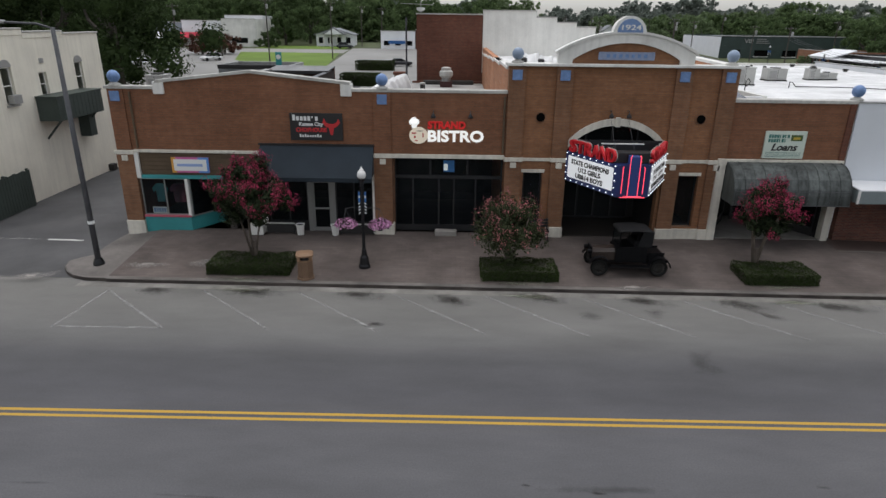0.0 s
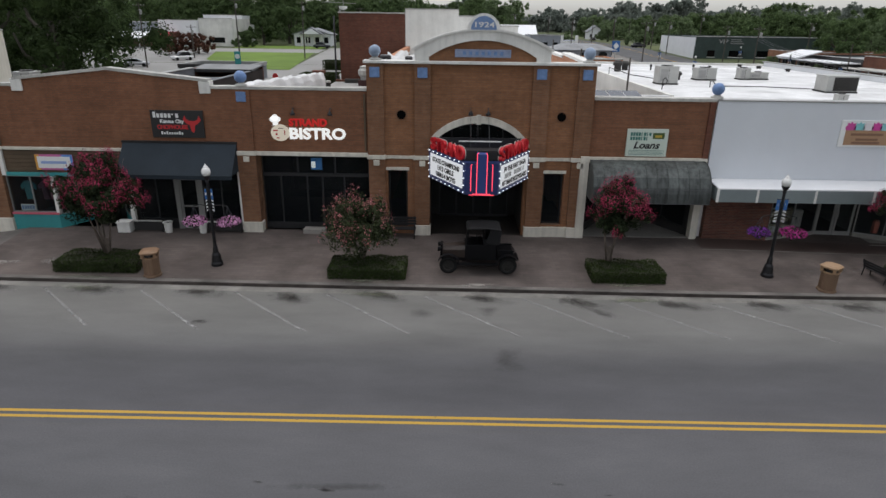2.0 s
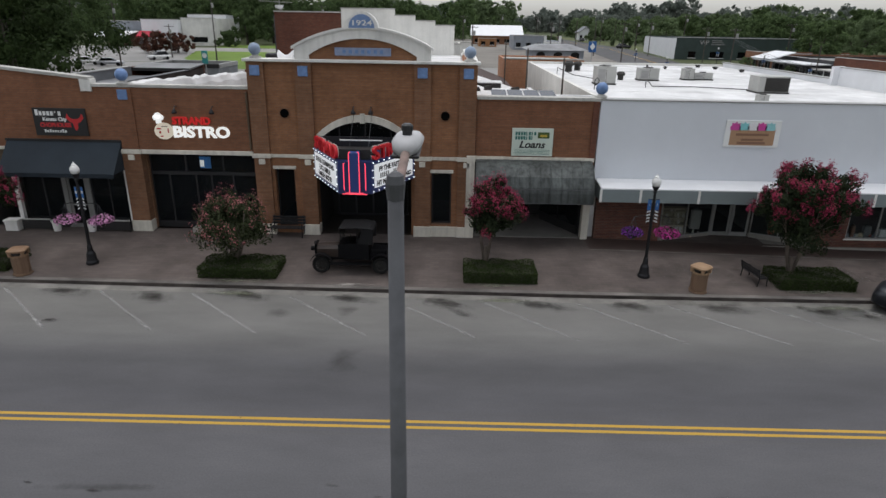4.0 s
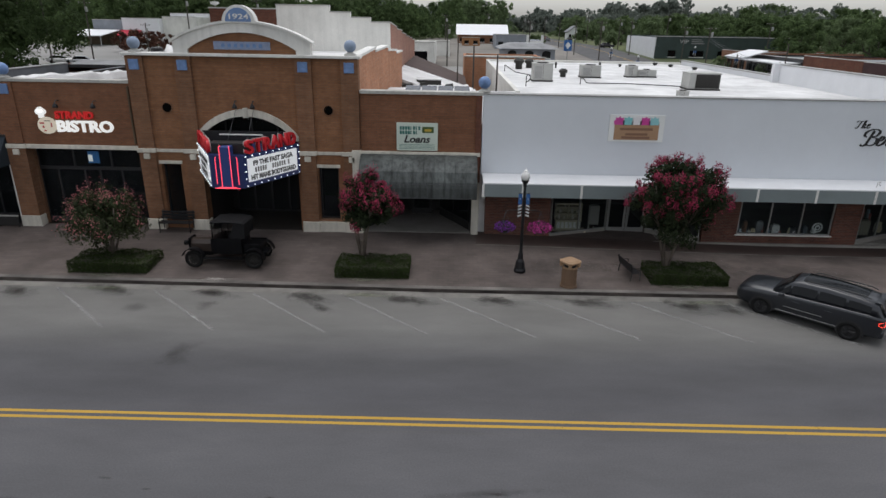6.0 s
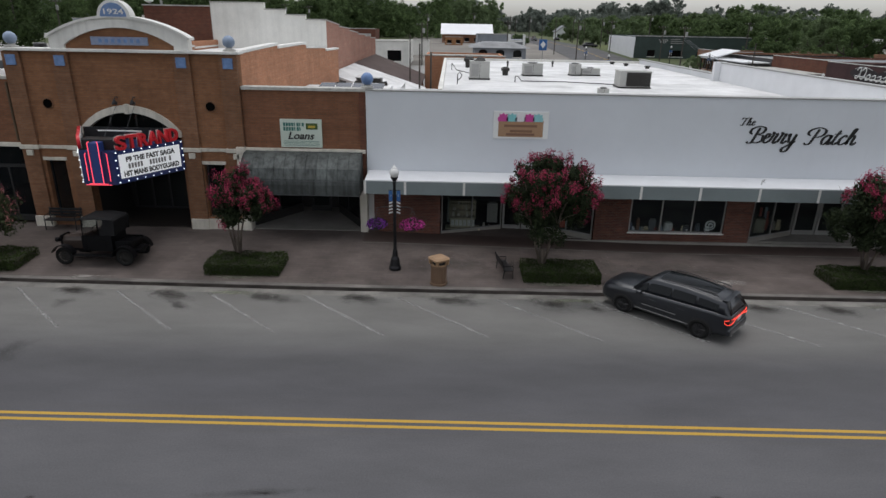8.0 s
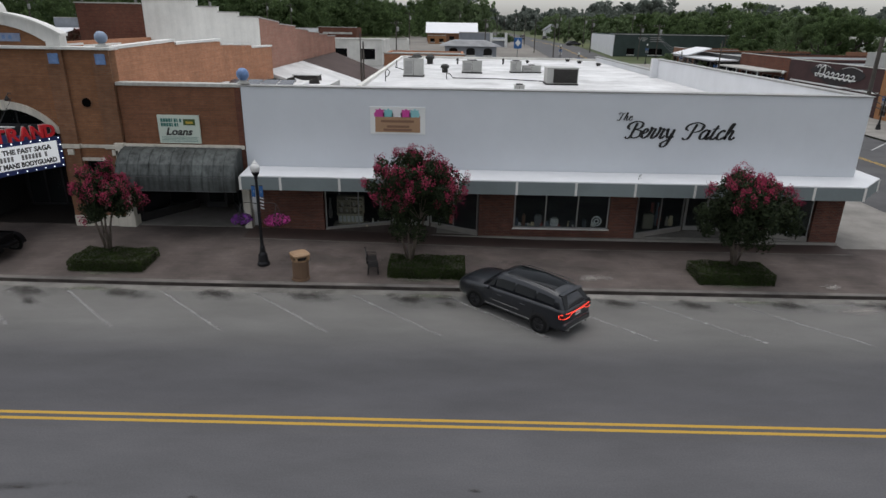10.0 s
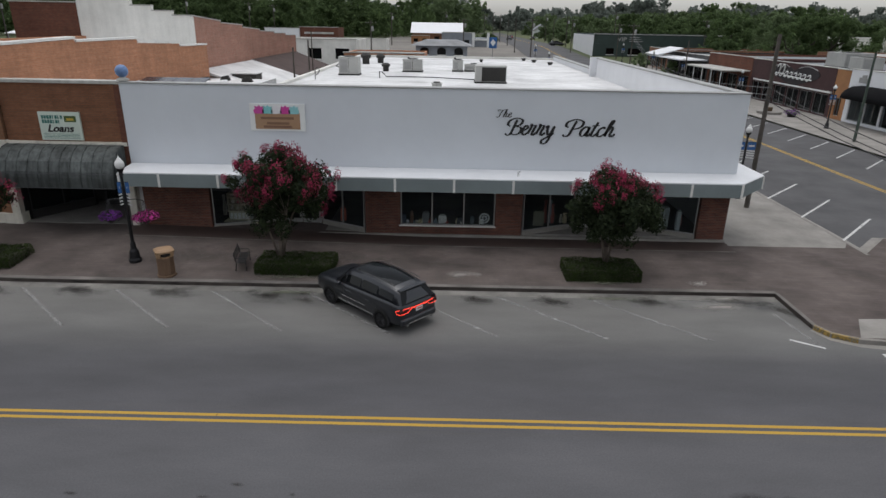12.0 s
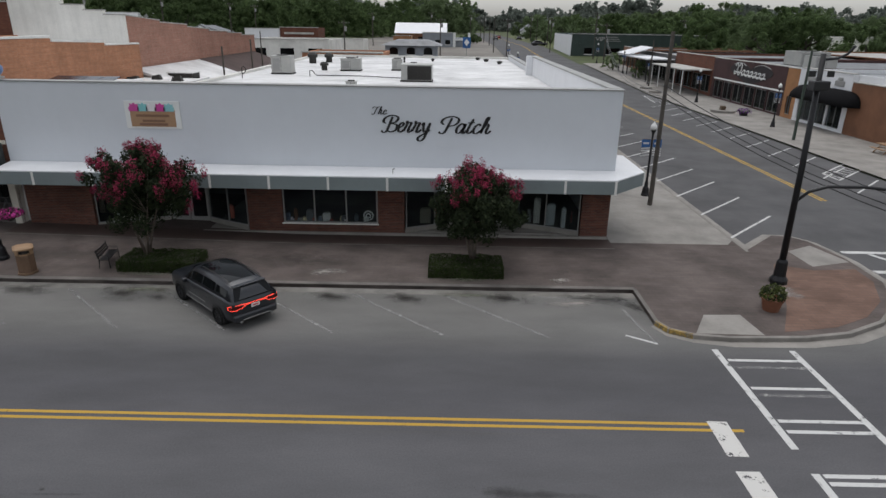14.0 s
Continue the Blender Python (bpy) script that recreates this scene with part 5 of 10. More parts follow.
# ---- signs ----
M_SIGN_WHITE = worn("sign_white", (0.72, 0.73, 0.72), 0.06, 0.5, bump=0)
M_SIGN_BLACK = plain("sign_black", (0.012, 0.012, 0.013), 0.5)
M_RED = plain("sign_red", (0.45, 0.02, 0.025), 0.45)
M_LIT_WHITE = glow("lit_white_letter", (1.0, 1.0, 0.98), 0.42)
M_LIT_RED = glow("lit_red_letter", (1.0, 0.03, 0.03), 0.1)
M_NAVY = worn("navy_enamel", (0.020, 0.035, 0.13), 0.2, 0.35, bump=0.03)
M_LIT_FACE = glow("lit_sign_face", (0.95, 0.97, 1.0), 0.3)
M_BULB = glow("bulb", (0.92, 0.97, 1.0), 1.1)
M_NEON = glow("neon_red", (1.0, 0.08, 0.13), 1.0)
M_DIM_RED = glow("marquee_red", (0.85, 0.02, 0.035), 0.02)

sg = thing("restaurant_sign", (-22.96, -0.08, 4.82), "black restaurant sign board with a red bull head", "sign")
part("board", boxb(-24.12, -21.82, -0.09, -0.03, 4.82, 6.0, bevel=0.01), M_SIGN_BLACK, sg)
for k in range(7):
    part("name_bar", boxb(-24.0 + 0.165 * k, -23.88 + 0.165 * k - (0.05 if k == 5 else 0), -0.1, -0.088, 5.68 + (0.12 if k == 5 else 0), 5.93 if k == 0 else 5.86, bevel=0.003), M_SIGN_WHITE, sg)
letters("lettering", "Kansas City", (-23.2, -0.095, 5.46), 0.15, M_SIGN_WHITE, sg, 1.05, 0.006, 0.008)
letters("lettering", "CHOPHOUSE", (-23.2, -0.095, 5.2), 0.17, M_RED, sg, 1.35, 0.006, 0.012)
for k in range(9):
    part("lettering_bar", boxb(-23.72 + 0.11 * k, -23.65 + 0.11 * k, -0.1, -0.088, 4.96, 5.09 if k in (0, 2, 7) else 5.05), M_SIGN_WHITE, sg)
bm = bmesh.new()
slab(bm, [(-22.62, 5.78), (-22.55, 5.62), (-22.42, 5.55), (-22.2, 5.55), (-22.07, 5.62), (-22.0, 5.78), (-21.92, 5.6), (-22.08, 5.42), (-22.2, 5.38), (-22.24, 5.12),
          (-22.31, 5.04), (-22.38, 5.12), (-22.42, 5.38), (-22.54, 5.42), (-22.7, 5.6)], "y", -0.105, -0.088)
part("bull_head", bm, M_RED, sg, "red bull head emblem")

sg = thing("bistro_sign", (-17.2, -0.08, 4.8), "lit bistro sign with red and white letters and a pale emblem", "sign")
letters("lettering", "STRAND", (-17.27, -0.05, 5.41), 0.3, M_LIT_RED, sg, 1.66, 0.04, 0.016)
letters("lettering", "BISTRO", (-16.88, -0.05, 4.85), 0.46, M_LIT_WHITE, sg, 2.46, 0.04, 0.022)
bm = bmesh.new()
slab(bm, [(-18.5 + 0.41 * math.cos(k * math.tau / 28), 5.1 + 0.36 * math.sin(k * math.tau / 28)) for k in range(28)], "y", -0.1, -0.02)
M_LIT_CREAM = glow("lit_cream_emblem", (0.95, 0.84, 0.68), 0.2)
em = part("emblem", bm, M_LIT_CREAM, sg, "round pale emblem")
for x, z, r in ((-18.8, 5.68, 0.12), (-18.7, 5.76, 0.13), (-18.58, 5.68, 0.12)):
    bm = bmesh.new()
    tube(bm, [(x, -0.1, z), (x, -0.02, z)], r, 18)
    part("emblem_cap", bm, M_LIT_WHITE, em)
part("emblem_cap", boxb(-18.8, -18.58, -0.099, -0.021, 5.42, 5.64), M_LIT_WHITE, em)
for x, z, w, h in ((-18.7, 5.2, 0.2, 0.06), (-18.45, 5.3, 0.26, 0.03), (-18.3, 5.12, 0.05, 0.2), (-18.66, 5.04, 0.08, 0.1), (-18.6, 4.88, 0.12, 0.05)):
    part("emblem_mark", boxb(x - w / 2, x + w / 2, -0.112, -0.095, z - h / 2, z + h / 2, bevel=0.005), M_RED if w < 0.24 else M_BROWN_BOARD, em)

sg = thing("boutique_sign", (-28.76, -0.02, 3.26), "small white boutique sign with a rainbow border", "sign")
part("board", boxb(-29.6, -27.92, -0.06, 0.0, 3.27, 3.97, bevel=0.01), plain("sign_pink", (0.5, 0.12, 0.3), 0.5), sg, "rainbow border")
part("board_side", boxb(-29.6, -29.4, -0.064, -0.05, 3.27, 3.97), plain("sign_orange", (0.6, 0.3, 0.05), 0.5), sg)
part("board_side", boxb(-28.4, -27.92, -0.064, -0.05, 3.27, 3.97), plain("sign_blue", (0.1, 0.25, 0.6), 0.5), sg)
face = part("face", boxb(-29.5, -28.02, -0.072, -0.05, 3.36, 3.88), M_SIGN_WHITE, sg)
part("lettering_bar", boxb(-29.35, -28.2, -0.078, -0.07, 3.56, 3.68), plain("sign_lilac", (0.25, 0.35, 0.6), 0.5), sg)

sg = thing("loan_sign", (-2.46, -0.02, 4.3), "pale green loan office sign board", "sign")
part("board", boxb(-3.36, -1.58, -0.06, 0.03, 4.3, 5.5, bevel=0.01), worn("pale_green_sign", (0.55, 0.62, 0.55), 0.05, 0.5), sg)
M_SIGN_GREEN = plain("sign_green", (0.02, 0.14, 0.12), 0.5)
for z, n in ((5.28, 8), (5.09, 7)):
    for k in range(n):
        part("name_bar", boxb(-3.22 + 0.115 * k, -3.135 + 0.115 * k - (0.04 if k in (4, 6) else 0), -0.07, -0.058, z - 0.075, z + 0.075), M_SIGN_GREEN, sg)
part("emblem", boxb(-2.25, -1.75, -0.07, -0.058, 5.08, 5.34), plain("sign_dark_green", (0.05, 0.09, 0.02), 0.5), sg)
part("emblem_mark", boxb(-2.15, -1.85, -0.075, -0.065, 5.14, 5.24), plain("sign_gold", (0.45, 0.33, 0.05), 0.5), sg)
letters("lettering", "Loans", (-2.5, -0.065, 4.66), 0.3, M_SIGN_BLACK, sg, 1.15, 0.006, 0.012, 0.3)
for k in range(4):
    part("lettering_bar", boxb(-3.25, -1.7, -0.066, -0.056, 4.38 + 0.06 * k, 4.395 + 0.06 * k), M_SIGN_GREEN, sg)

sg = thing("gift_shop_sign", (6.92, -0.1, 4.88), "white framed tan shop sign with bright shapes", "sign")
part("board", boxb(5.74, 8.08, -0.14, -0.08, 4.88, 6.02, bevel=0.012), M_SIGN_WHITE, sg)
part("face", boxb(5.96, 7.86, -0.15, -0.135, 4.96, 5.66), worn("tan_sign", (0.36, 0.22, 0.13), 0.15, 0.6), sg, "tan panel")
for k, c in enumerate(((0.5, 0.06, 0.28), (0.2, 0.5, 0.52), (0.68, 0.66, 0.68), (0.52, 0.05, 0.28), (0.25, 0.52, 0.55))):
    m = plain("sign_bright", c, 0.5)
    x = 6.14 + 0.37 * k
    bm = bmesh.new()
    slab(bm, [(x - 0.2, 5.6), (x + 0.2, 5.6), (x + 0.23, 5.74), (x + 0.17, 5.8), (x + 0.19, 5.9), (x + 0.08, 5.88), (x + 0.02, 5.96), (x - 0.06, 5.88), (x - 0.17, 5.92), (x - 0.15, 5.82), (x - 0.23, 5.74)], "y", -0.158, -0.14)
    part("bright_shape", bm, m, sg)
M_SIGN_BROWN = plain("sign_brown", (0.19, 0.10, 0.06), 0.6)
for z, a, b in ((5.42, 6.2, 7.6), (5.2, 6.45, 7.4), (5.06, 6.3, 7.5)):
    part("lettering_bar", boxb(a, b, -0.156, -0.147, z - 0.05, z + 0.05), M_SIGN_BROWN, sg)

# painted script on the white wall: sheared letters with long swash strokes
sg = thing("wall_lettering", (18.7, -0.1, 4.5), "black script shop name fixed on the white wall", "sign")


def smooth_path(pts, n=7):
    out = []
    for k in range(len(pts) - 1):
        p0, p1, p2, p3 = (Vector(pts[min(max(k + d, 0), len(pts) - 1)]) for d in (-1, 0, 1, 2))
        for j in range(n):
            u = j / n
            out.append(0.5 * (2 * p1 + (p2 - p0) * u + (2 * p0 - 5 * p1 + 4 * p2 - p3) * u * u + (3 * p1 - p0 - 3 * p2 + p3) * u ** 3))
    return out + [Vector(pts[-1])]


# pen strokes of each script letter: baseline 0, small letters 1 high
STEM = [(0.42, 1.6), (0.28, 0.8), (0.14, 0.1), (-0.15, -0.06), (-0.4, 0.12)]
PEN = {
    "T": [[(-0.35, 1.25), (-0.15, 1.62), (0.4, 1.52), (1.05, 1.66)], [(0.5, 1.55), (0.32, 0.8), (0.18, 0.1), (-0.1, -0.06), (-0.28, 0.15)]],
    "h": [[(0.0, 0.1), (0.3, 1.1), (0.42, 1.66), (0.26, 1.6), (0.16, 0.9), (0.1, 0.0)], [(0.14, 0.5), (0.38, 1.0), (0.56, 0.85), (0.5, 0.2), (0.66, 0.0), (0.92, 0.3)]],
    "e": [[(0.0, 0.4), (0.45, 0.6), (0.58, 0.85), (0.4, 1.0), (0.17, 0.7), (0.18, 0.2), (0.42, 0.0), (0.78, 0.3)]],
    "B": [STEM, [(-0.1, 0.9), (-0.38, 1.1), (-0.25, 1.5), (0.35, 1.75), (0.98, 1.55), (0.88, 1.08), (0.4, 0.9), (1.0, 0.76), (1.05, 0.25), (0.6, 0.0), (0.2, 0.12)]],
    "r": [[(0.0, 0.12), (0.2, 0.8), (0.16, 1.14), (0.3, 0.98), (0.6, 1.0), (0.5, 0.5), (0.46, 0.1), (0.62, 0.0), (0.9, 0.3)]],
    "y": [[(0.0, 0.75), (0.16, 1.0), (0.2, 0.5), (0.36, 0.08), (0.6, 0.25), (0.8, 1.0)], [(0.8, 1.0), (0.66, 0.0), (0.46, -0.75), (0.05, -0.9), (-0.08, -0.55), (0.35, -0.2), (0.95, 0.25)]],
    "P": [STEM, [(-0.1, 0.9), (-0.38, 1.1), (-0.25, 1.5), (0.4, 1.75), (1.02, 1.5), (0.98, 1.0), (0.55, 0.75), (0.3, 0.8)]],
    "a": [[(0.68, 0.85), (0.42, 1.0), (0.12, 0.6), (0.16, 0.1), (0.45, 0.05), (0.68, 0.55), (0.76, 0.98), (0.68, 0.2), (0.8, 0.0), (1.0, 0.3)]],
    "t": [[(0.42, 1.5), (0.24, 0.8), (0.17, 0.15), (0.36, 0.0), (0.62, 0.3)], [(0.0, 1.1), (0.6, 1.16)]],
    "c": [[(0.6, 0.8), (0.42, 1.0), (0.12, 0.6), (0.16, 0.1), (0.4, 0.0), (0.78, 0.32)]],
}
STEP = {"T": 0.95, "h": 0.88, "e": 0.72, "B": 1.12, "r": 0.86, "y": 0.95, "P": 1.0, "a": 0.92, "t": 0.58, "c": 0.72}


def script(word, x, z, s, wide=1.0, thick=0.17):
    """A word in brush script: thick down strokes and thin up strokes, leaning to the right."""
    for ch in word:
        bm = bmesh.new()
        for d, stroke in enumerate(PEN[ch]):
            path = [Vector((x + s * wide * (p.x + 0.24 * p.y), z + s * p.y)) for p in smooth_path(stroke)]
            rim_a, rim_b = [], []
            for k, p in enumerate(path):
                way = (path[min(k + 1, len(path) - 1)] - path[max(k - 1, 0)]).normalized()
                w = s * thick * (0.42 + 0.75 * abs(way.y) ** 1.5) * (0.55 if k in (0, len(path) - 1) else 1.0) * 0.5
                nrm = Vector((-way.y, way.x)) * w
                rim_a.append(p + nrm)
                rim_b.append(p - nrm)
            y = -0.105 - 0.002 * d
            fa, fb = [bm.verts.new((p.x, y, p.y)) for p in rim_a], [bm.verts.new((p.x, y, p.y)) for p in rim_b]
            ga, gb = [bm.verts.new((p.x, y + 0.03, p.y)) for p in rim_a], [bm.verts.new((p.x, y + 0.03, p.y)) for p in rim_b]
            for k in range(len(path) - 1):
                bm.faces.new((fa[k], fa[k + 1], fb[k + 1], fb[k]))
                bm.faces.new((fa[k], ga[k], ga[k + 1], fa[k + 1]))
                bm.faces.new((fb[k + 1], gb[k + 1], gb[k], fb[k]))
        part("script_letter", bm, M_SIGN_BLACK, sg)
        x += s * wide * STEP[ch]


script("The", 16.22, 5.63, 0.19, 1.14, 0.2)
script("Berry", 16.71, 4.9, 0.4, 1.05, 0.24)
script("Patch", 19.17, 4.89, 0.4, 1.21, 0.24)

# ---- marquee ----
mq = thing("theatre_marquee", (-9.84, -1.6, 3.05), "navy V-shaped theatre marquee with lit boards, bulbs and red neon", "marquee")
MX = -9.79
OUT, INN, YF, YB = 2.2, 0.66, -3.0, -0.2
ZB, ZT = 3.25, 4.55
bm = bmesh.new()
slab(bm, [(MX - OUT, YB), (MX - INN, YF), (MX + INN, YF), (MX + OUT, YB)], "z", ZB, ZT)
part("cabinet", bm, M_NAVY, mq)
bm = bmesh.new()
slab(bm, [(MX - OUT + 0.1, YB), (MX - INN + 0.04, YF + 0.06), (MX + INN - 0.04, YF + 0.06), (MX + OUT - 0.1, YB)], "z", ZB - 0.04, ZB)
part("soffit", bm, M_BLACK, mq)
fin = part("front_fin", boxb(MX - 0.2, MX + 0.2, YF - 0.1, YF + 0.3, ZB + 0.02, 4.9, bevel=0.02), worn("blue_fin", (0.03, 0.06, 0.22), 0.15, 0.35), mq, "blue front fin")
for x, za, zb, y in ((-0.2, 3.32, 4.93, -0.13), (0.2, 3.32, 4.93, -0.13), (-0.43, 3.4, 4.47, -0.03), (0.43, 3.4, 4.47, -0.03)):
    bm = bmesh.new()
    s = 0.05 if x > 0 else -0.05
    tube(bm, [(MX + x, YF + y, za), (MX + x, YF + y, zb - 0.04), (MX + x - s * 0.4, YF + y + 0.02, zb), (MX + x - s, YF + y + 0.06, zb + 0.01)], 0.016, 8)
    part("neon_tube", bm, M_NEON, mq, "red neon tube")
for z, half in ((3.262, 0.5), (3.302, 0.36)):
    bm = bmesh.new()
    tube(bm, [(MX - half, YF - 0.13, z), (MX + half, YF - 0.13, z)], 0.014, 8)
    part("neon_tube", bm, M_NEON, mq, "orange-red neon tube")
part("top_box", boxb(MX - 0.78, MX + 0.78, YF + 0.32, YF + 0.9, ZT, ZT + 0.42, bevel=0.02), M_BLACK, mq, "black box above the fin")
part("rear_screen", boxb(MX - 1.9, MX + 1.9, -0.34, -0.26, ZT, ZT + 0.5), M_BLACK, mq)
bm = bmesh.new()
tube(bm, [(MX - 0.9, -1.0, 5.02), (MX + 0.9, -1.0, 5.02)], 0.03, 8)
part("top_rail", bm, M_WHITE_TRIM, mq)
for x in (-0.4, 0.36):
    bm = bmesh.new()
    tube(bm, [(MX + x, 0.0, 6.1), (MX + x * 1.05, -1.9, 4.5)], 0.009, 6)
    part("stay_rod", bm, M_STEEL, mq)
bm = bmesh.new()
bmesh.ops.create_icosphere(bm, subdivisions=1, radius=0.03)
bulb_mesh = mesh_of("bulb", bm, M_BULB)
for side in (-1, 1):
    a = Vector((MX + side * OUT, YB, 0))
    b = Vector((MX + side * INN, YF, 0))
    left, right = (a, b) if side < 0 else (b, a)
    d = (right - left)
    L = d.length
    d.normalize()
    nrm = Vector((d.y, -d.x, 0))
    ang = math.degrees(math.atan2(d.y, d.x))

    def on(u, out, z):
        p = left + d * u + nrm * out
        return (p.x, p.y, z)
    bm = bmesh.new()
    for u0, u1, z0, z1, o0, o1 in ((0.2, L - 0.2, ZB + 0.2, ZT - 0.16, 0.0, 0.03),):
        vs = [bm.verts.new(on(u, o, z)) for o in (o0, o1) for u, z in ((u0, z0), (u1, z0), (u1, z1), (u0, z1))]
        for f in ((0, 1, 2, 3), (7, 6, 5, 4), (0, 4, 5, 1), (1, 5, 6, 2), (2, 6, 7, 3), (3, 7, 4, 0)):
            bm.faces.new([vs[i] for i in f])
    bmesh.ops.recalc_face_normals(bm, faces=bm.faces)
    board = part("letter_board", bm, M_LIT_FACE, mq, "white lit letter board")
    lines = ("STATE CHAMPIONS", "U12 GIRLS", "U8&14 BOYS") if side < 0 else ("F9 THE FAST SAGA", None, "HIT MANS BODYGUARD")
    for k, text in enumerate(lines):
        z = 4.08 - 0.28 * k
        if text:
            letters("lettering", text, on(L / 2, 0.036, z), 0.19, M_SIGN_BLACK, board, (2.35, 1.4, 1.7)[k] if side < 0 else (2.25, 2.1, 2.55)[k], 0.004, 0.012, 0, (90, 0, ang))
        else:
            for u0, u1 in [(0.55 + 0.135 * q, 0.64 + 0.135 * q) for q in range(5)] + [(1.5 + 0.135 * q, 1.59 + 0.135 * q) for q in range(6)] + [(2.42, 2.51)]:
                bm = bmesh.new()
                quad(bm, on(u0, 0.04, z), on(u1, 0.04, z), on(u1, 0.04, z + 0.2), on(u0, 0.04, z + 0.2))
                part("lettering_bar", bm, plain("faded_black", (0.12, 0.12, 0.12), 0.6), board)
    for k, ch in enumerate("STRAND"):
        u = (0.36 if side < 0 else 0.42) + (L - 0.8) * k / 5
        letters("letter", ch, on(u, -0.05, ZT + 0.03), 0.5, M_DIM_RED, mq, 0.44, 0.06, 0.02, 0, (90, 0, ang), label="red channel letter")
        letters("letter_outline", ch, on(u, -0.13, ZT + 0.02), 0.53, M_CAP, mq, 0.48, 0.01, 0.03, 0, (90, 0, ang))
    for k in range(9):
        for z in (ZB + 0.07, ZT - 0.06):
            again("bulb", bulb_mesh, on(0.1 + (L - 0.2) * k / 8, 0.035, z), mq)
    for k in range(1, 4):
        for u in (0.07, L - 0.07):
            again("bulb", bulb_mesh, on(u, 0.035, ZB + 0.07 + (ZT - ZB - 0.13) * k / 4), mq)

# ---- street furniture ----
M_POST = worn("black_cast_iron", (0.016, 0.016, 0.018), 0.3, 0.4, 0.3, bump=0.05)
M_GLOBE = worn("opal_globe", (0.68, 0.68, 0.67), 0.04, 0.25, bump=0)
M_BANNER_BLUE = worn("blue_banner", (0.035, 0.12, 0.32), 0.15, 0.8)
M_BANNER_WHITE = worn("white_banner_stripe", (0.6, 0.6, 0.6), 0.1, 0.8)


def street_lamp(x, y, z, spread=0.4, label="black street lamp with opal globe and striped blue banners"):
    t = thing("street_lamp", (x, y, z), label, "street lamp", "street lamps")
    bm = bmesh.new()
    turned(bm, x, y, [(0.24, z), (0.24, z + 0.1), (0.2, z + 0.16), (0.17, z + 0.45), (0.11, z + 0.55), (0.1, z + 0.75), (0.075, z + 0.82)], 14)
    part("base", bm, M_POST, t)
    bm = bmesh.new()
    turned(bm, x, y, [(0.07, z + 0.8), (0.05, z + 3.45), (0.08, z + 3.5), (0.06, z + 3.56), (0.14, z + 3.7), (0.15, z + 3.74)], 12)
    part("post", bm, M_POST, t, smooth=False)
    bm = bmesh.new()
    turned(bm, x, y, [(0.12, z + 3.74), (0.165, z + 3.81), (0.175, z + 3.9), (0.15, z + 4.0), (0.08, z + 4.07)], 16)
    part("globe", bm, M_GLOBE, t, "white opal globe", True)
    bm = bmesh.new()
    turned(bm, x, y, [(0.085, z + 4.07), (0.09, z + 4.1), (0.04, z + 4.14), (0.02, z + 4.19), (0.01, z + 4.22)], 10)
    part("cap", bm, M_GLOBE, t)
    for s in (-1, 1):
        bm = bmesh.new()
        tube(bm, [(x, y, z + 3.2), (x + s * spread, y, z + 3.22)], 0.014, 6)
        part("banner_arm", bm, M_POST, t)
        bn = part("banner", boxb(min(x + s * 0.08, x + s * spread), max(x + s * 0.08, x + s * spread), y - 0.006, y + 0.006, z + 2.78, z + 3.2), M_BANNER_BLUE, t, "blue banner")
        for k in range(4):
            bm = bmesh.new()
            z0 = z + 2.72 - 0.13 * k
            xa, xb = x + s * 0.08, x + s * spread
            quad(bm, (xa, y - 0.008, z0), (xb, y - 0.008, z0 - 0.05), (xb, y - 0.008, z0 + 0.01), (xa, y - 0.008, z0 + 0.06))
            part("banner_stripe", bm, M_BANNER_WHITE, bn)
        part("banner_mark", boxb(min(x + s * 0.15, x + s * (spread - 0.08)), max(x + s * 0.15, x + s * (spread - 0.08)), y - 0.01, y - 0.005, z + 2.95, z + 3.05), M_BANNER_WHITE, bn)
    return t


street_lamp(-20.55, -3.6, walk_z(-20.8, -3.6), 0.16)
street_lamp(1.85, -3.8, walk_z(1.85, -3.8), 0.22)
street_lamp(30.75, 8.0, 0.15, 0.55)
street_lamp(51.3, 35.0, 0.15, 0.3)
street_lamp(51.3, 55.0, 0.15, 0.3)

M_BIN = worn("brown_slatted_plastic", (0.17, 0.105, 0.066), 0.25, 0.7)
M_BIN_TOP = worn("tan_lid", (0.33, 0.21, 0.12), 0.2, 0.6)


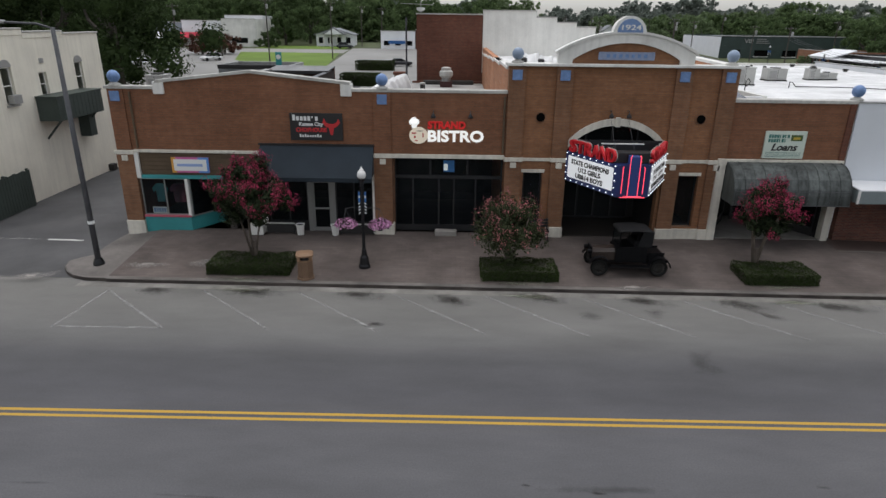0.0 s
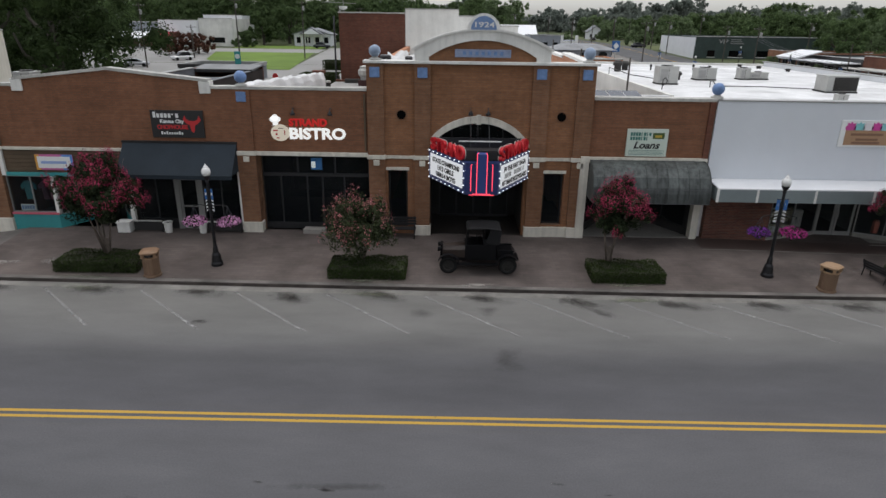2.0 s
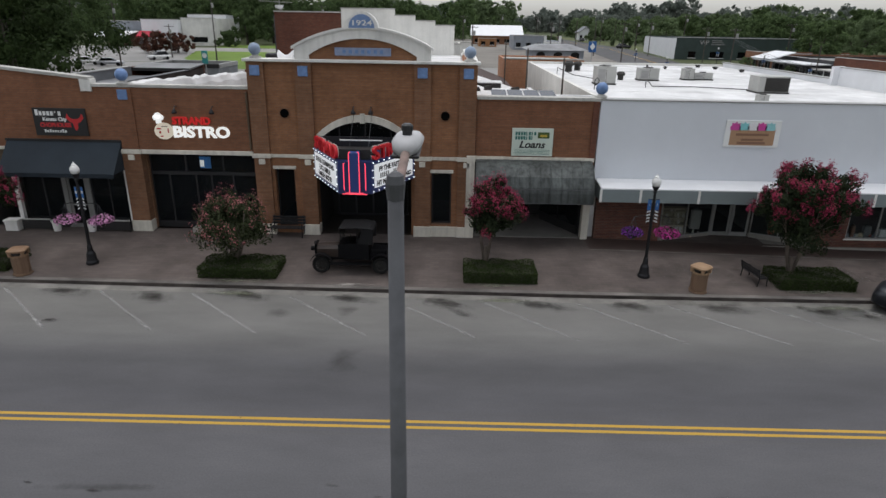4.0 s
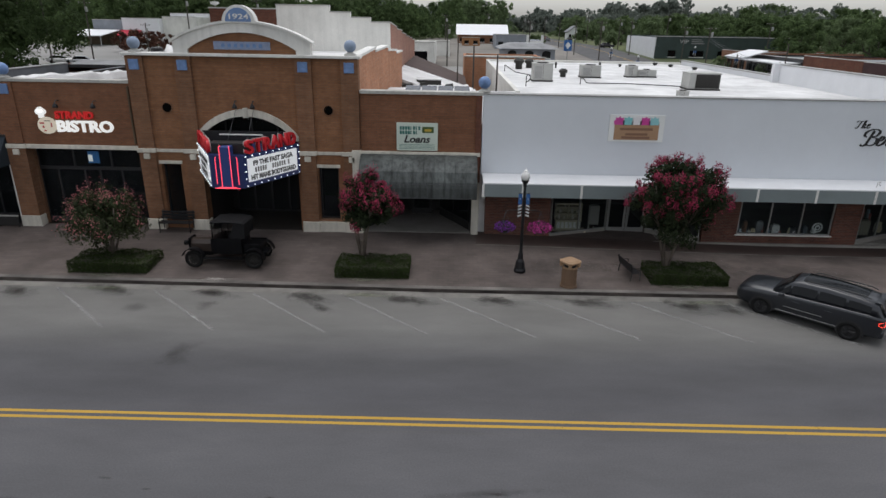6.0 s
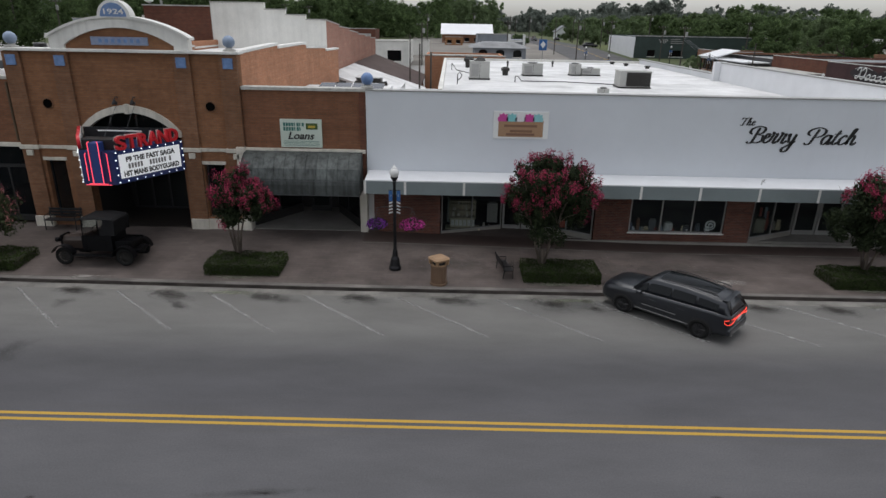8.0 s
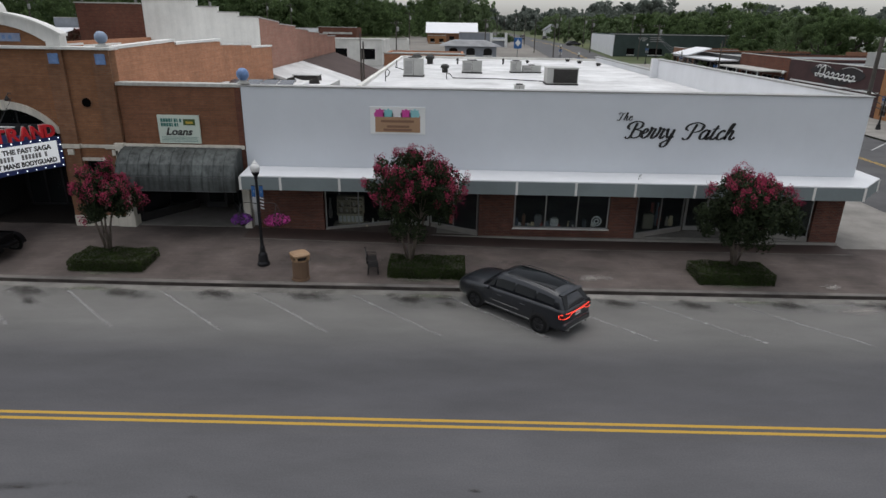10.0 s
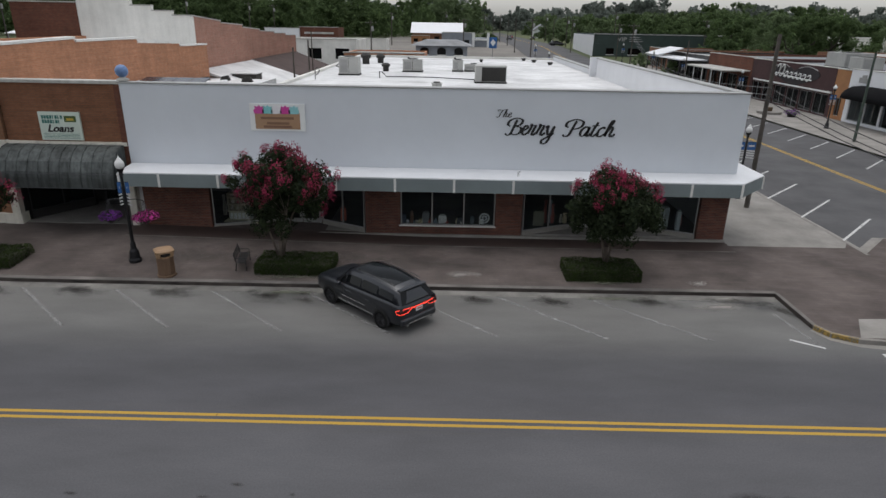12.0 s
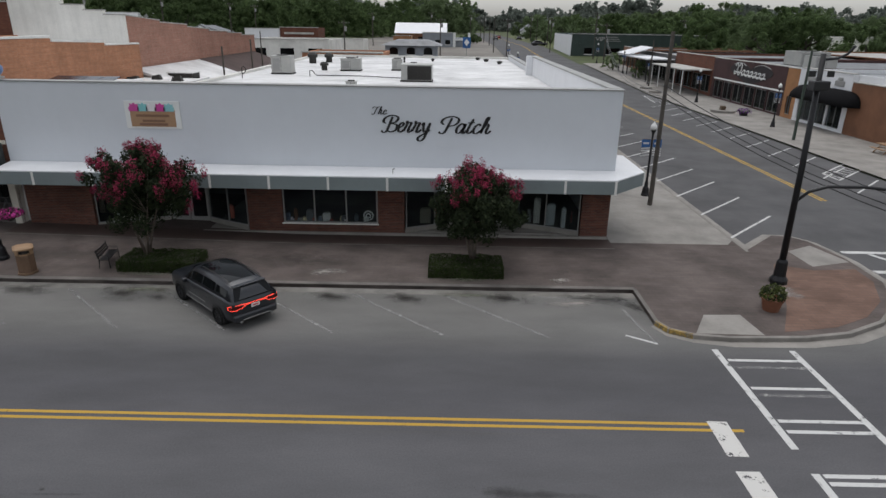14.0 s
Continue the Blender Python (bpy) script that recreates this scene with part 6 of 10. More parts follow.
def litter_bin(x, y, turn, top, label):
    """An eight-sided bin of upright boards with a square hood on posts round a dark block."""
    z = walk_z(x, y)
    t = thing("litter_bin", (x, y, z), label, "litter bin", "litter bins")
    c, q = math.cos(radians(turn)), math.sin(radians(turn))

    def ring(r, zz, cut=0.35):
        pts = [(r, -r * cut), (r, r * cut), (r * cut, r), (-r * cut, r), (-r, r * cut), (-r, -r * cut), (-r * cut, -r), (r * cut, -r)]
        return [(x + a * c - b * q, y + a * q + b * c, z + zz) for a, b in pts]
    part("base", loft(bmesh.new(), [ring(0.33, 0.0), ring(0.33, 0.06), ring(0.3, 0.07)]), M_BIN, t)
    part("drum", loft(bmesh.new(), [ring(0.27, 0.06), ring(0.285, 0.78)]), M_BIN, t)
    bm = bmesh.new()
    box(bm, -0.035, 0.035, -0.01, 0.01, 0, 0.68, 0.006)
    me = mesh_of("slat", bm, M_BIN)
    for k in range(8):
        p, r = ring(0.283, 0.09)[k], ring(0.283, 0.09)[(k + 1) % 8]
        n = 3 if k % 2 else 2
        for j in range(n):
            u = (j + 0.5) / n
            again("slat", me, (p[0] + (r[0] - p[0]) * u, p[1] + (r[1] - p[1]) * u, p[2]), t, (0, 0, math.degrees(math.atan2(r[1] - p[1], r[0] - p[0]))))
    part("collar", loft(bmesh.new(), [ring(0.3, 0.76), ring(0.3, 0.81)]), top, t)
    # solid near-black block stands in for the shade under the hood
    part("opening", loft(bmesh.new(), [ring(0.23, 0.8), ring(0.23, 0.97)]), M_DARK, t, "near-black block in place of the dark under the hood")
    for sx, sy in ((1, 1), (-1, 1), (-1, -1), (1, -1)):
        a, b = sx * 0.23, sy * 0.23
        px, py = x + a * c - b * q, y + a * q + b * c
        part("hood_post", tube(bmesh.new(), [(px, py, z + 0.8), (px, py, z + 0.98)], 0.065, 6), top, t)
    part("hood", loft(bmesh.new(), [ring(0.31, 0.95, 0.7), ring(0.33, 0.98, 0.7), ring(0.33, 1.03, 0.7), ring(0.24, 1.08, 0.7)]), top, t, "flat tan hood")


def loft(bm, sections, close=True):
    rows = [[bm.verts.new(p) for p in s] for s in sections]
    n = len(rows[0])
    for a, b in zip(rows, rows[1:]):
        for k in range(n if close else n - 1):
            bm.faces.new((a[k], a[(k + 1) % n], b[(k + 1) % n], b[k]))
    if close:
        bm.faces.new(rows[0])
        bm.faces.new(rows[-1][::-1])
    bmesh.ops.recalc_face_normals(bm, faces=bm.faces)
    return bm


M_BIN_HOOD = worn("brown_hood", (0.24, 0.145, 0.085), 0.25, 0.6)
litter_bin(-22.75, -4.62, 12, M_BIN_HOOD, "brown boarded litter bin with a brown hooded top")
litter_bin(3.6, -4.95, 35, M_BIN_TOP, "brown boarded litter bin with a tan hooded top")


def pot(bm, x, y, z, r0, r1, h):
    return turned(bm, x, y, [(r0, z), (r1 - 0.01, z + h - 0.05), (r1 + 0.02, z + h - 0.04), (r1 + 0.02, z + h), (r1 - 0.03, z + h), (r1 - 0.05, z + h - 0.05)], 14)


def leaf_cloud(rng, n, place_fn, size, flat=0.3):
    """n small bent leaves as loose quads; place_fn(rng) gives a point and its outward way."""
    vs, fs = [], []
    for _ in range(n):
        p, o = place_fn(rng)
        o = (Vector(o) + Vector((rng.gauss(0, 1), rng.gauss(0, 1), rng.gauss(0, 1))) * flat * 2).normalized()
        a = o.orthogonal().normalized()
        a = Matrix.Rotation(rng.uniform(0, math.tau), 3, o) @ a
        b = o.cross(a)
        s = size * rng.uniform(0.6, 1.35)
        p = Vector(p)
        i = len(vs)
        vs += [p - a * s, p - b * s * 0.45 + o * s * 0.15, p + a * s, p + b * s * 0.45 + o * s * 0.15]
        fs.append((i, i + 1, i + 2, i + 3))
    return vs, fs


def leaf_mesh(name, vs, fs, mat):
    me = bpy.data.meshes.new(name)
    me.from_pydata([tuple(v) for v in vs], [], fs)
    me.materials.append(mat)
    return me


def foliage(name, dark, lite, rough=0.6, lump=1.3, low=0.65, thin=0.0):
    m, n, l, b = shader(name)
    geo = n.new("ShaderNodeNewGeometry")
    c = ramp_of(n, l, geo.outputs["Random Per Island"], [(0.0, dark), (0.6, lite), (1.0, tuple(min(1, q * 1.35) for q in lite))])
    big = ramp_of(n, l, noise_of(n, l, geo.outputs["Position"], lump, 3), [(0.3, (low,) * 3), (0.7, (1.1,) * 3)])
    l.new(mix_of(n, l, "MULTIPLY", 1.0, c, big), b.inputs["Base Color"])
    b.inputs["Roughness"].default_value = max(rough, 0.75)
    b.inputs["Specular IOR Level"].default_value = 0.12
    if thin:
        tl = n.new("ShaderNodeBsdfTranslucent")
        l.new(b.inputs["Base Color"].links[0].from_socket, tl.inputs["Color"])
        mx = n.new("ShaderNodeMixShader")
        mx.inputs[0].default_value = thin
        l.new(b.outputs[0], mx.inputs[1])
        l.new(tl.outputs[0], mx.inputs[2])
        l.new(mx.outputs[0], n["Material Output"].inputs["Surface"])
    return m


M_LEAF = foliage("myrtle_leaf", (0.010, 0.016, 0.008), (0.026, 0.036, 0.016))
M_LEAF_BROWN = foliage("bronze_leaf", (0.020, 0.028, 0.013), (0.048, 0.058, 0.027))
M_BLOOM = foliage("crimson_bloom", (0.19, 0.013, 0.042), (0.335, 0.042, 0.095), 0.7)
M_BLOOM_PALE = foliage("rose_bloom", (0.27, 0.07, 0.085), (0.42, 0.16, 0.17), 0.7)
M_HEDGE = foliage("hedge_leaf", (0.017, 0.025, 0.008), (0.033, 0.049, 0.014))
M_HEDGE_FRINGE = foliage("yellow_green_fringe", (0.045, 0.06, 0.015), (0.085, 0.10, 0.03))
M_PETUNIA = foliage("magenta_petunia", (0.27, 0.02, 0.14), (0.42, 0.05, 0.24), 0.7)
M_PETUNIA_PURPLE = foliage("purple_petunia", (0.10, 0.02, 0.17), (0.18, 0.04, 0.27), 0.7)
M_PETUNIA_PINK = foliage("pink_petunia", (0.40, 0.14, 0.32), (0.62, 0.32, 0.52), 0.7)
M_BARK = worn("smooth_grey_bark", (0.125, 0.10, 0.082), 0.3, 0.85, coarse=3)
M_BARK_DARK = worn("dark_bark", (0.07, 0.06, 0.05), 0.3, 0.9, coarse=3)


def flower_heap(name, x, y, z, rx, rz, bloom, seed, parent, n=320):
    rng = random.Random(seed)

    def at(r):
        v = Vector((r.gauss(0, 1), r.gauss(0, 1), abs(r.gauss(0, 1)) * 0.9 - 0.25)).normalized()
        k = r.uniform(0.75, 1.05)
        return (x + v.x * rx * k, y + v.y * rx * k, z + v.z * rz * k), v
    for nm, cnt, m, s in (("leaves", n // 2, M_LEAF, 0.06), ("blossom", n, bloom, 0.055)):
        me = leaf_mesh(nm, *leaf_cloud(rng, cnt, at, s), m)
        hang(new(nm, me), (0, 0, 0), None)
        ob = bpy.context.scene.collection.objects[-1]
        ob.parent = parent
        ob.location = -SPOT[parent.name]


def planter(x, y, z, bloom, seed, label, h=0.5, r=0.26, mat=None, rx=0.42, rz=0.32):
    t = thing("flower_planter", (x, y, z), label, "planter", "flower planters")
    part("pot", pot(bmesh.new(), x, y, z, r * 0.75, r, h), mat or M_WHITE_TRIM, t)
    bm = bmesh.new()
    turned(bm, x, y, [(r - 0.05, z + h - 0.08), (r - 0.05, z + h - 0.04)], 12)
    part("soil", bm, M_DARK, t)
    if bloom:
        flower_heap("flowers", x, y, z + h, rx, rz, bloom, seed, t)
    return t


yp = -0.3
for x, fl in ((-23.94, None), (-22.33, None)):
    planter(x, yp, walk_z(x, yp), fl, int(-x * 10), "white tapered pot with trailing pink petunias" if fl else "empty white tapered plant pot", 0.5, 0.2, None, 0.55, 0.34)
t = thing("white_plant_box", (-25.9, yp, walk_z(-25.9, yp)), "low white wooden plant box before the restaurant", "planter")
part("box", boxb(-26.2, -25.62, yp - 0.2, yp + 0.2, walk_z(-25, yp), walk_z(-25, yp) + 0.48, bevel=0.02), M_WHITE_TRIM, t)
part("rim", boxb(-26.23, -25.59, yp - 0.23, yp + 0.23, walk_z(-25, yp) + 0.44, walk_z(-25, yp) + 0.52, bevel=0.01), M_WHITE_TRIM, t)
for xa, xb in ((-25.5, -24.18), (-22.1, -20.55)):
    t = thing("low_rail", ((xa + xb) / 2, yp, walk_z(xa, yp)), "low barrier rail between the plant pots", "rail", "barrier rails")
    zz = walk_z(xa, yp)
    part("top_bar", boxb(xa, xb, yp - 0.03, yp + 0.03, zz + 0.5, zz + 0.56, bevel=0.008), M_CAP, t)
    for x in (xa + 0.03, xb - 0.03):
        part("upright", boxb(x - 0.02, x + 0.02, yp - 0.02, yp + 0.02, zz, zz + 0.5), M_BLACK, t)
    part("infill", boxb(xa + 0.05, xb - 0.05, yp - 0.01, yp + 0.01, zz + 0.08, zz + 0.48), M_DARK, t)

# hanging baskets on the arms of the street lamps
for lx, ly, s, m, nm, r in ((1.85, -3.8, -1, M_PETUNIA_PURPLE, "purple", 0.4), (1.85, -3.8, 1, M_PETUNIA, "magenta", 0.48), (-20.55, -3.6, -1, M_PETUNIA_PINK, "pale pink", 0.46), (-20.55, -3.6, 1, M_PETUNIA_PINK, "pale pink", 0.46)):
    zz = walk_z(lx, ly)
    x, y, z = lx + s * 0.68, ly, zz + 1.72
    t = thing("hanging_basket", (x, y, z), f"basket of {nm} petunias hanging from the lamp arm", "flower basket", "hanging baskets")
    part("basket", turned(bmesh.new(), x, y, [(0.08, z - 0.12), (0.2, z - 0.02), (0.26, z + 0.12)], 14), M_DARK, t)
    part("hook_arm", tube(bmesh.new(), [(lx, ly, zz + 2.5), (lx + s * 0.4, ly, zz + 2.56), (x, y, zz + 2.5)], 0.016, 6), M_POST, t)
    for k in range(3):
        a = math.tau * k / 3
        bm = bmesh.new()
        tube(bm, [(x + 0.25 * math.cos(a), y + 0.25 * math.sin(a), z + 0.12), (x, y, zz + 2.5)], 0.008, 4)
        part("hanger", bm, M_STEEL, t)
    flower_heap("flowers", x, y, z + 0.12, r, 0.24, m, 40 + int(10 * r) + s, t, 420)


def bench(x, y, turn, label, size=1.0):
    t = thing("bench", (0, 0, 0), label, "bench", "benches")
    for k in range(4):
        part("seat_slat", boxb(-0.75, 0.75, -0.2 + 0.11 * k, -0.11 + 0.11 * k, 0.42, 0.455, bevel=0.008), M_BLACK, t)
    for k in range(3):
        part("back_slat", boxb(-0.75, 0.75, 0.25 + 0.03 * k, 0.28 + 0.03 * k, 0.52 + 0.13 * k, 0.62 + 0.13 * k, bevel=0.008), M_BLACK, t)
    for s in (-0.68, 0.68):
        bm = bmesh.new()
        tube(bm, [(s, -0.22, 0.0), (s, -0.2, 0.42), (s, 0.22, 0.42), (s, 0.34, 0.92)], 0.025, 6)
        part("end_frame", bm, M_POST, t)
        bm = bmesh.new()
        tube(bm, [(s, 0.22, 0.42), (s, 0.28, 0.0)], 0.025, 6)
        part("leg", bm, M_POST, t)
        bm = bmesh.new()
        tube(bm, [(s, -0.2, 0.42), (s, -0.2, 0.64), (s, 0.26, 0.66)], 0.02, 6)
        part("armrest", bm, M_POST, t)
    t.matrix_basis = pose(x, y, walk_z(x, y), 0, 0, turn) @ Matrix.Scale(size, 4)
    return t


bench(-13.3, -0.45, 0, "black slatted bench against the theatre wall")
bench(6.2, -3.95, 100, "black slatted bench beside the hedge", 0.8)

# small shop displays behind the glass of the white shop
M_CREAMWOOD = worn("cream_wood", (0.50, 0.44, 0.33), 0.2, 0.7)
t = thing("display_hutch", (4.55, 0.95, 0.33), "cream painted tiered display hutch in the shop window", "shelf")
part("base", boxb(3.8, 5.4, 0.75, 1.3, 0.33, 0.5, bevel=0.01), M_CREAMWOOD, t)
part("body", boxb(4.0, 5.15, 0.9, 1.3, 0.5, 0.95, bevel=0.01), M_CREAMWOOD, t)
for z, d in ((0.95, 0.16), (1.25, 0.08), (1.55, 0.0), (1.72, 0.0)):
    part("shelf", boxb(3.95, 5.2, 0.86 + 0.1 - d, 1.3, z, z + 0.05, bevel=0.008), M_CREAMWOOD, t)
for x in (3.98, 4.58, 5.17):
    part("side", boxb(x - 0.03, x + 0.03, 1.0, 1.3, 0.95, 1.75), M_CREAMWOOD, t)
part("back", boxb(3.98, 5.17, 1.28, 1.31, 0.95, 1.75), M_CREAMWOOD, t)
for k in range(6):
    part("drawer_front", boxb(4.05 + 0.19 * k, 4.2 + 0.19 * k, 0.88, 0.9, 0.58, 0.88, bevel=0.008), M_WHITE_TRIM, t)
for x, z, h in ((4.15, 1.0, 0.2), (4.4, 1.0, 0.14), (4.8, 1.0, 0.22), (5.0, 1.3, 0.18), (4.2, 1.3, 0.16), (4.75, 1.3, 0.2), (4.4, 1.6, 0.1), (5.6, 0.5, 0.35), (5.85, 0.5, 0.25)):
    y = 1.05 if x < 5.3 else 1.15
    z0 = z if x < 5.3 else 0.33
    tagged(part("display_ornament", turned(bmesh.new(), x, y, [(0.05, z0), (0.075, z0 + h * 0.4), (0.04, z0 + h * 0.8), (0.05, z0 + h)], 10), plain("pale_glaze", (0.62, 0.58, 0.5), 0.4)), "small pale ornament on display behind the shop glass", "ornament", "window ornaments")
for x, y, z, w, h, c in ((13.95, 0.36, 0.75, 0.36, 0.36, (0.36, 0.36, 0.35)), (13.2, 0.36, 0.75, 0.34, 0.5, (0.09, 0.09, 0.095)), (12.55, 0.36, 0.75, 0.16, 0.5, (0.1, 0.05, 0.03)), (14.75, 0.36, 0.75, 0.3, 0.22, (0.05, 0.05, 0.055)),
                         (6.05, 2.2, 0.33, 0.5, 1.0, (0.3, 0.28, 0.26)), (9.3, 1.2, 0.52, 0.25, 0.6, (0.35, 0.1, 0.07)), (24.2, 1.0, 0.52, 0.4, 1.0, (0.22, 0.24, 0.25)), (23.6, 1.3, 0.52, 0.3, 1.2, (0.3, 0.3, 0.28)),
                         (18.4, 1.0, 0.52, 0.5, 0.7, (0.14, 0.13, 0.10)), (24.75, 0.7, 0.52, 0.2, 0.9, (0.3, 0.32, 0.33)), (15.3, 0.36, 0.75, 0.18, 0.3, (0.06, 0.07, 0.08)), (12.2, 0.36, 0.75, 0.2, 0.35, (0.06, 0.07, 0.1))):
    bm = bmesh.new()
    box(bm, x - w / 2, x + w / 2, y - 0.1, y + 0.1, z, z + h, 0.03)
    t = thing("display_item", (x, y, z), "small goods on display in the shop window", "display", "window displays")
    part("body", bm, plain("display_goods", tuple(min(0.8, q * 1.8) for q in c), 0.6), t)
    part("top", boxb(x - w / 3, x + w / 3, y - 0.07, y + 0.07, z + h, z + h + 0.08, bevel=0.02), plain("display_goods", tuple(q * 0.7 for q in c), 0.6), t)
dr = random.Random(23)
for k in range(26):
    x = dr.uniform(12.3, 16.0) if k < 13 else dr.choice((dr.uniform(2.6, 6.6), dr.uniform(18.0, 20.0), dr.uniform(22.6, 25.4)))
    y, z = (0.34, 0.78) if k < 13 else (1.9, 0.42)
    h, w = dr.uniform(0.08, 0.22) if k < 13 else dr.uniform(0.4, 1.3), dr.uniform(0.05, 0.14)
    c = dr.choice(((0.75, 0.75, 0.72), (0.5, 0.46, 0.4), (0.6, 0.62, 0.66), (0.4, 0.12, 0.1), (0.25, 0.3, 0.36), (0.7, 0.6, 0.4)))
    bm = bmesh.new()
    turned(bm, x, y, [(w * 0.8, z - 0.04), (w, z + h * 0.35), (w * 0.55, z + h * 0.75), (w * 0.7, z + h)], 10)
    tagged(part("display_ornament", bm, plain("ornament_glaze", c, 0.5)), "small pale ornament on display behind the shop glass", "ornament", "window ornaments")
t = thing("round_plate", (15.85, 0.3, 0.78), "round white plate with dark rings in the window", "plate")
for r, m, d in ((0.24, M_SIGN_WHITE, 0.0), (0.17, M_SIGN_BLACK, 0.012), (0.13, M_SIGN_WHITE, 0.02), (0.06, M_SIGN_BLACK, 0.028)):
    bm = bmesh.new()
    tube(bm, [(15.85, 0.34 - d, 1.03), (15.85, 0.32 - d, 1.03)], r, 24)
    part("ring", bm, m, t)
t = thing("window_poster", (-30.3, 0.12, 1.28), "white poster in the boutique window", "poster")
part("sheet", boxb(-30.85, -30.2, 0.12, 0.13, 1.3, 1.6), M_SIGN_WHITE, t)
for k in range(5):
    part("lettering_bar", boxb(-30.8 + 0.12 * k, -30.72 + 0.12 * k, 0.11, 0.118, 1.36, 1.54), M_BLUE, t)
for x, c in ((-30.55, (0.06, 0.19, 0.21)), (-29.5, (0.17, 0.035, 0.06)), (-29.75, (0.09, 0.03, 0.05))):
    t = thing("shirt_display", (x, 0.5, 1.6), "shirt hanging in the boutique window", "shirt", "window shirts")
    bm = bmesh.new()
    slab(bm, [(x - 0.17, 1.75), (x + 0.17, 1.75), (x + 0.19, 2.3), (x + 0.32, 2.2), (x + 0.36, 2.4), (x + 0.15, 2.62), (x - 0.15, 2.62), (x - 0.36, 2.4), (x - 0.32, 2.2), (x - 0.19, 2.3)], "y", 0.45, 0.52)
    part("cloth", bm, worn("shirt_cloth", c, 0.2, 0.9), t)
    bm = bmesh.new()
    tube(bm, [(x, 0.49, 2.6), (x, 0.49, 2.95)], 0.01, 5)
    part("hanger", bm, M_STEEL, t)
t = thing("lit_window_sign", (-17.15, 0.62, 3.3), "small blue and white lit sign behind the bistro transom", "sign")
part("panel", boxb(-17.4, -16.9, 0.62, 0.66, 3.32, 3.85), glow("blue_lit_panel", (0.08, 0.3, 0.75), 0.08), t)
part("panel_mark", boxb(-17.38, -17.2, 0.6, 0.625, 3.4, 3.7), M_LIT_WHITE, t)

# ---- trees and hedges ----


def myrtle(x, y, crown, seed, leaf, bloom, n_leaf, n_bloom, label, stems=4, reach=0.74):
    """A crape myrtle: slim forking stems and an uneven crown of leaf clumps with flower heads on its outside."""
    cx, cz, rx, rz = crown
    z0 = walk_z(x, y) + 0.02
    rng = random.Random(seed)
    t = thing("crape_myrtle", (x, y, z0), label, "tree", "street trees")
    tips = []
    bm = bmesh.new()
    tube(bm, [(x, y, z0 - 0.1), (x + 0.02, y, z0 + 0.5), (x, y + 0.02, z0 + 0.95)], 0.10, 8, r1=0.085)
    for k in range(stems):
        a = math.tau * (k + rng.random() * 0.6) / stems
        fork = (x + 0.07 * math.cos(a), y + 0.07 * math.sin(a), z0 + 0.3)
        mid = (x + rx * 0.3 * math.cos(a), y + rx * 0.3 * math.sin(a), cz - rz * 0.6)
        end = (cx + rx * 0.55 * math.cos(a), y + rx * 0.55 * math.sin(a), cz + rz * rng.uniform(0.1, 0.5))
        lb = bmesh.new()
        tube(lb, [fork, ((fork[0] + mid[0]) / 2 - 0.03, (fork[1] + mid[1]) / 2, (fork[2] + mid[2]) / 2 + 0.1), mid, end], 0.055, 6, r1=0.018)
        limb = part("limb", lb, M_BARK, t, "", True)
        for j in range(5):
            b = a + rng.uniform(-1.2, 1.2)
            e2 = (cx + rx * rng.uniform(0.6, 0.95) * math.cos(b), y + rx * rng.uniform(0.6, 0.95) * math.sin(b), cz + rz * rng.uniform(-0.5, 0.8))
            lb = bmesh.new()
            tube(lb, [mid, ((mid[0] + e2[0]) / 2, (mid[1] + e2[1]) / 2, (mid[2] + e2[2]) / 2 + 0.1), e2], 0.014, 5, r1=0.005)
            part("twig", lb, M_BARK, limb)
            tips.append(Vector(e2))
        tips.append(Vector(end))
    part("trunk", bm, M_BARK, t, "smooth forking trunk", True)
    clumps = []
    for k in range(120):
        v = Vector((rng.gauss(0, 1), rng.gauss(0, 1), rng.gauss(0, 1) + 0.1)).normalized()
        q = rng.uniform(0.12, 0.98) ** 0.8
        taper = 1.0 - 0.25 * max(0, v.z)
        clumps.append((Vector((cx + v.x * rx * q * taper, y + v.y * rx * q * taper, cz + v.z * rz * q)), rng.uniform(0.16, 0.34) * rx * 0.75, v))

    def at(r):
        c, s, v = r.choice(clumps)
        o = Vector((r.gauss(0, 1), r.gauss(0, 1), r.gauss(0, 1))).normalized()
        p = c + o * s * r.uniform(0.55, 1.05)
        if r.random() < 0.34:
            p = p.lerp(Vector((cx, y, cz - rz * 0.15)), r.uniform(0.2, 0.6))
        return p, (o + v * 0.6).normalized()
    vs, fs = leaf_cloud(rng, int(n_leaf * 2.4), at, 0.068)
    me = leaf_mesh("crown", vs, fs, leaf)
    ob = new("crown", me)
    ob.parent, ob.location = t, -SPOT[t.name]
    heads = []
    top = sorted(clumps, key=lambda c: -(c[2].z + 0.35 * rng.random() + 0.4 * (c[0] - Vector((cx, y, cz))).length / rx))
    for c, s, v in top[:int(len(top) * reach)]:
        for _ in range(3):
            o = (v + Vector((rng.gauss(0, 0.55), rng.gauss(0, 0.55), rng.gauss(0.25, 0.45)))).normalized()
            heads.append((c + o * s * rng.uniform(0.8, 1.2), rng.uniform(0.09, 0.21), o))

    def at2(r):
        c, s, v = r.choice(heads)
        o = Vector((r.gauss(0, 1), r.gauss(0, 1), r.gauss(0, 1))).normalized()
        return c + Vector((o.x, o.y, o.z * 1.5)) * s * r.uniform(0.5, 1.0), (o + v * 0.4).normalized()
    me = leaf_mesh("blossom", *leaf_cloud(rng, int(n_bloom * 2.0), at2, 0.036), bloom)
    ob = new("blossom", me)
    ob.parent, ob.location = t, -SPOT[t.name]
    ob["label"] = "clusters of crimson blossom"
    return t


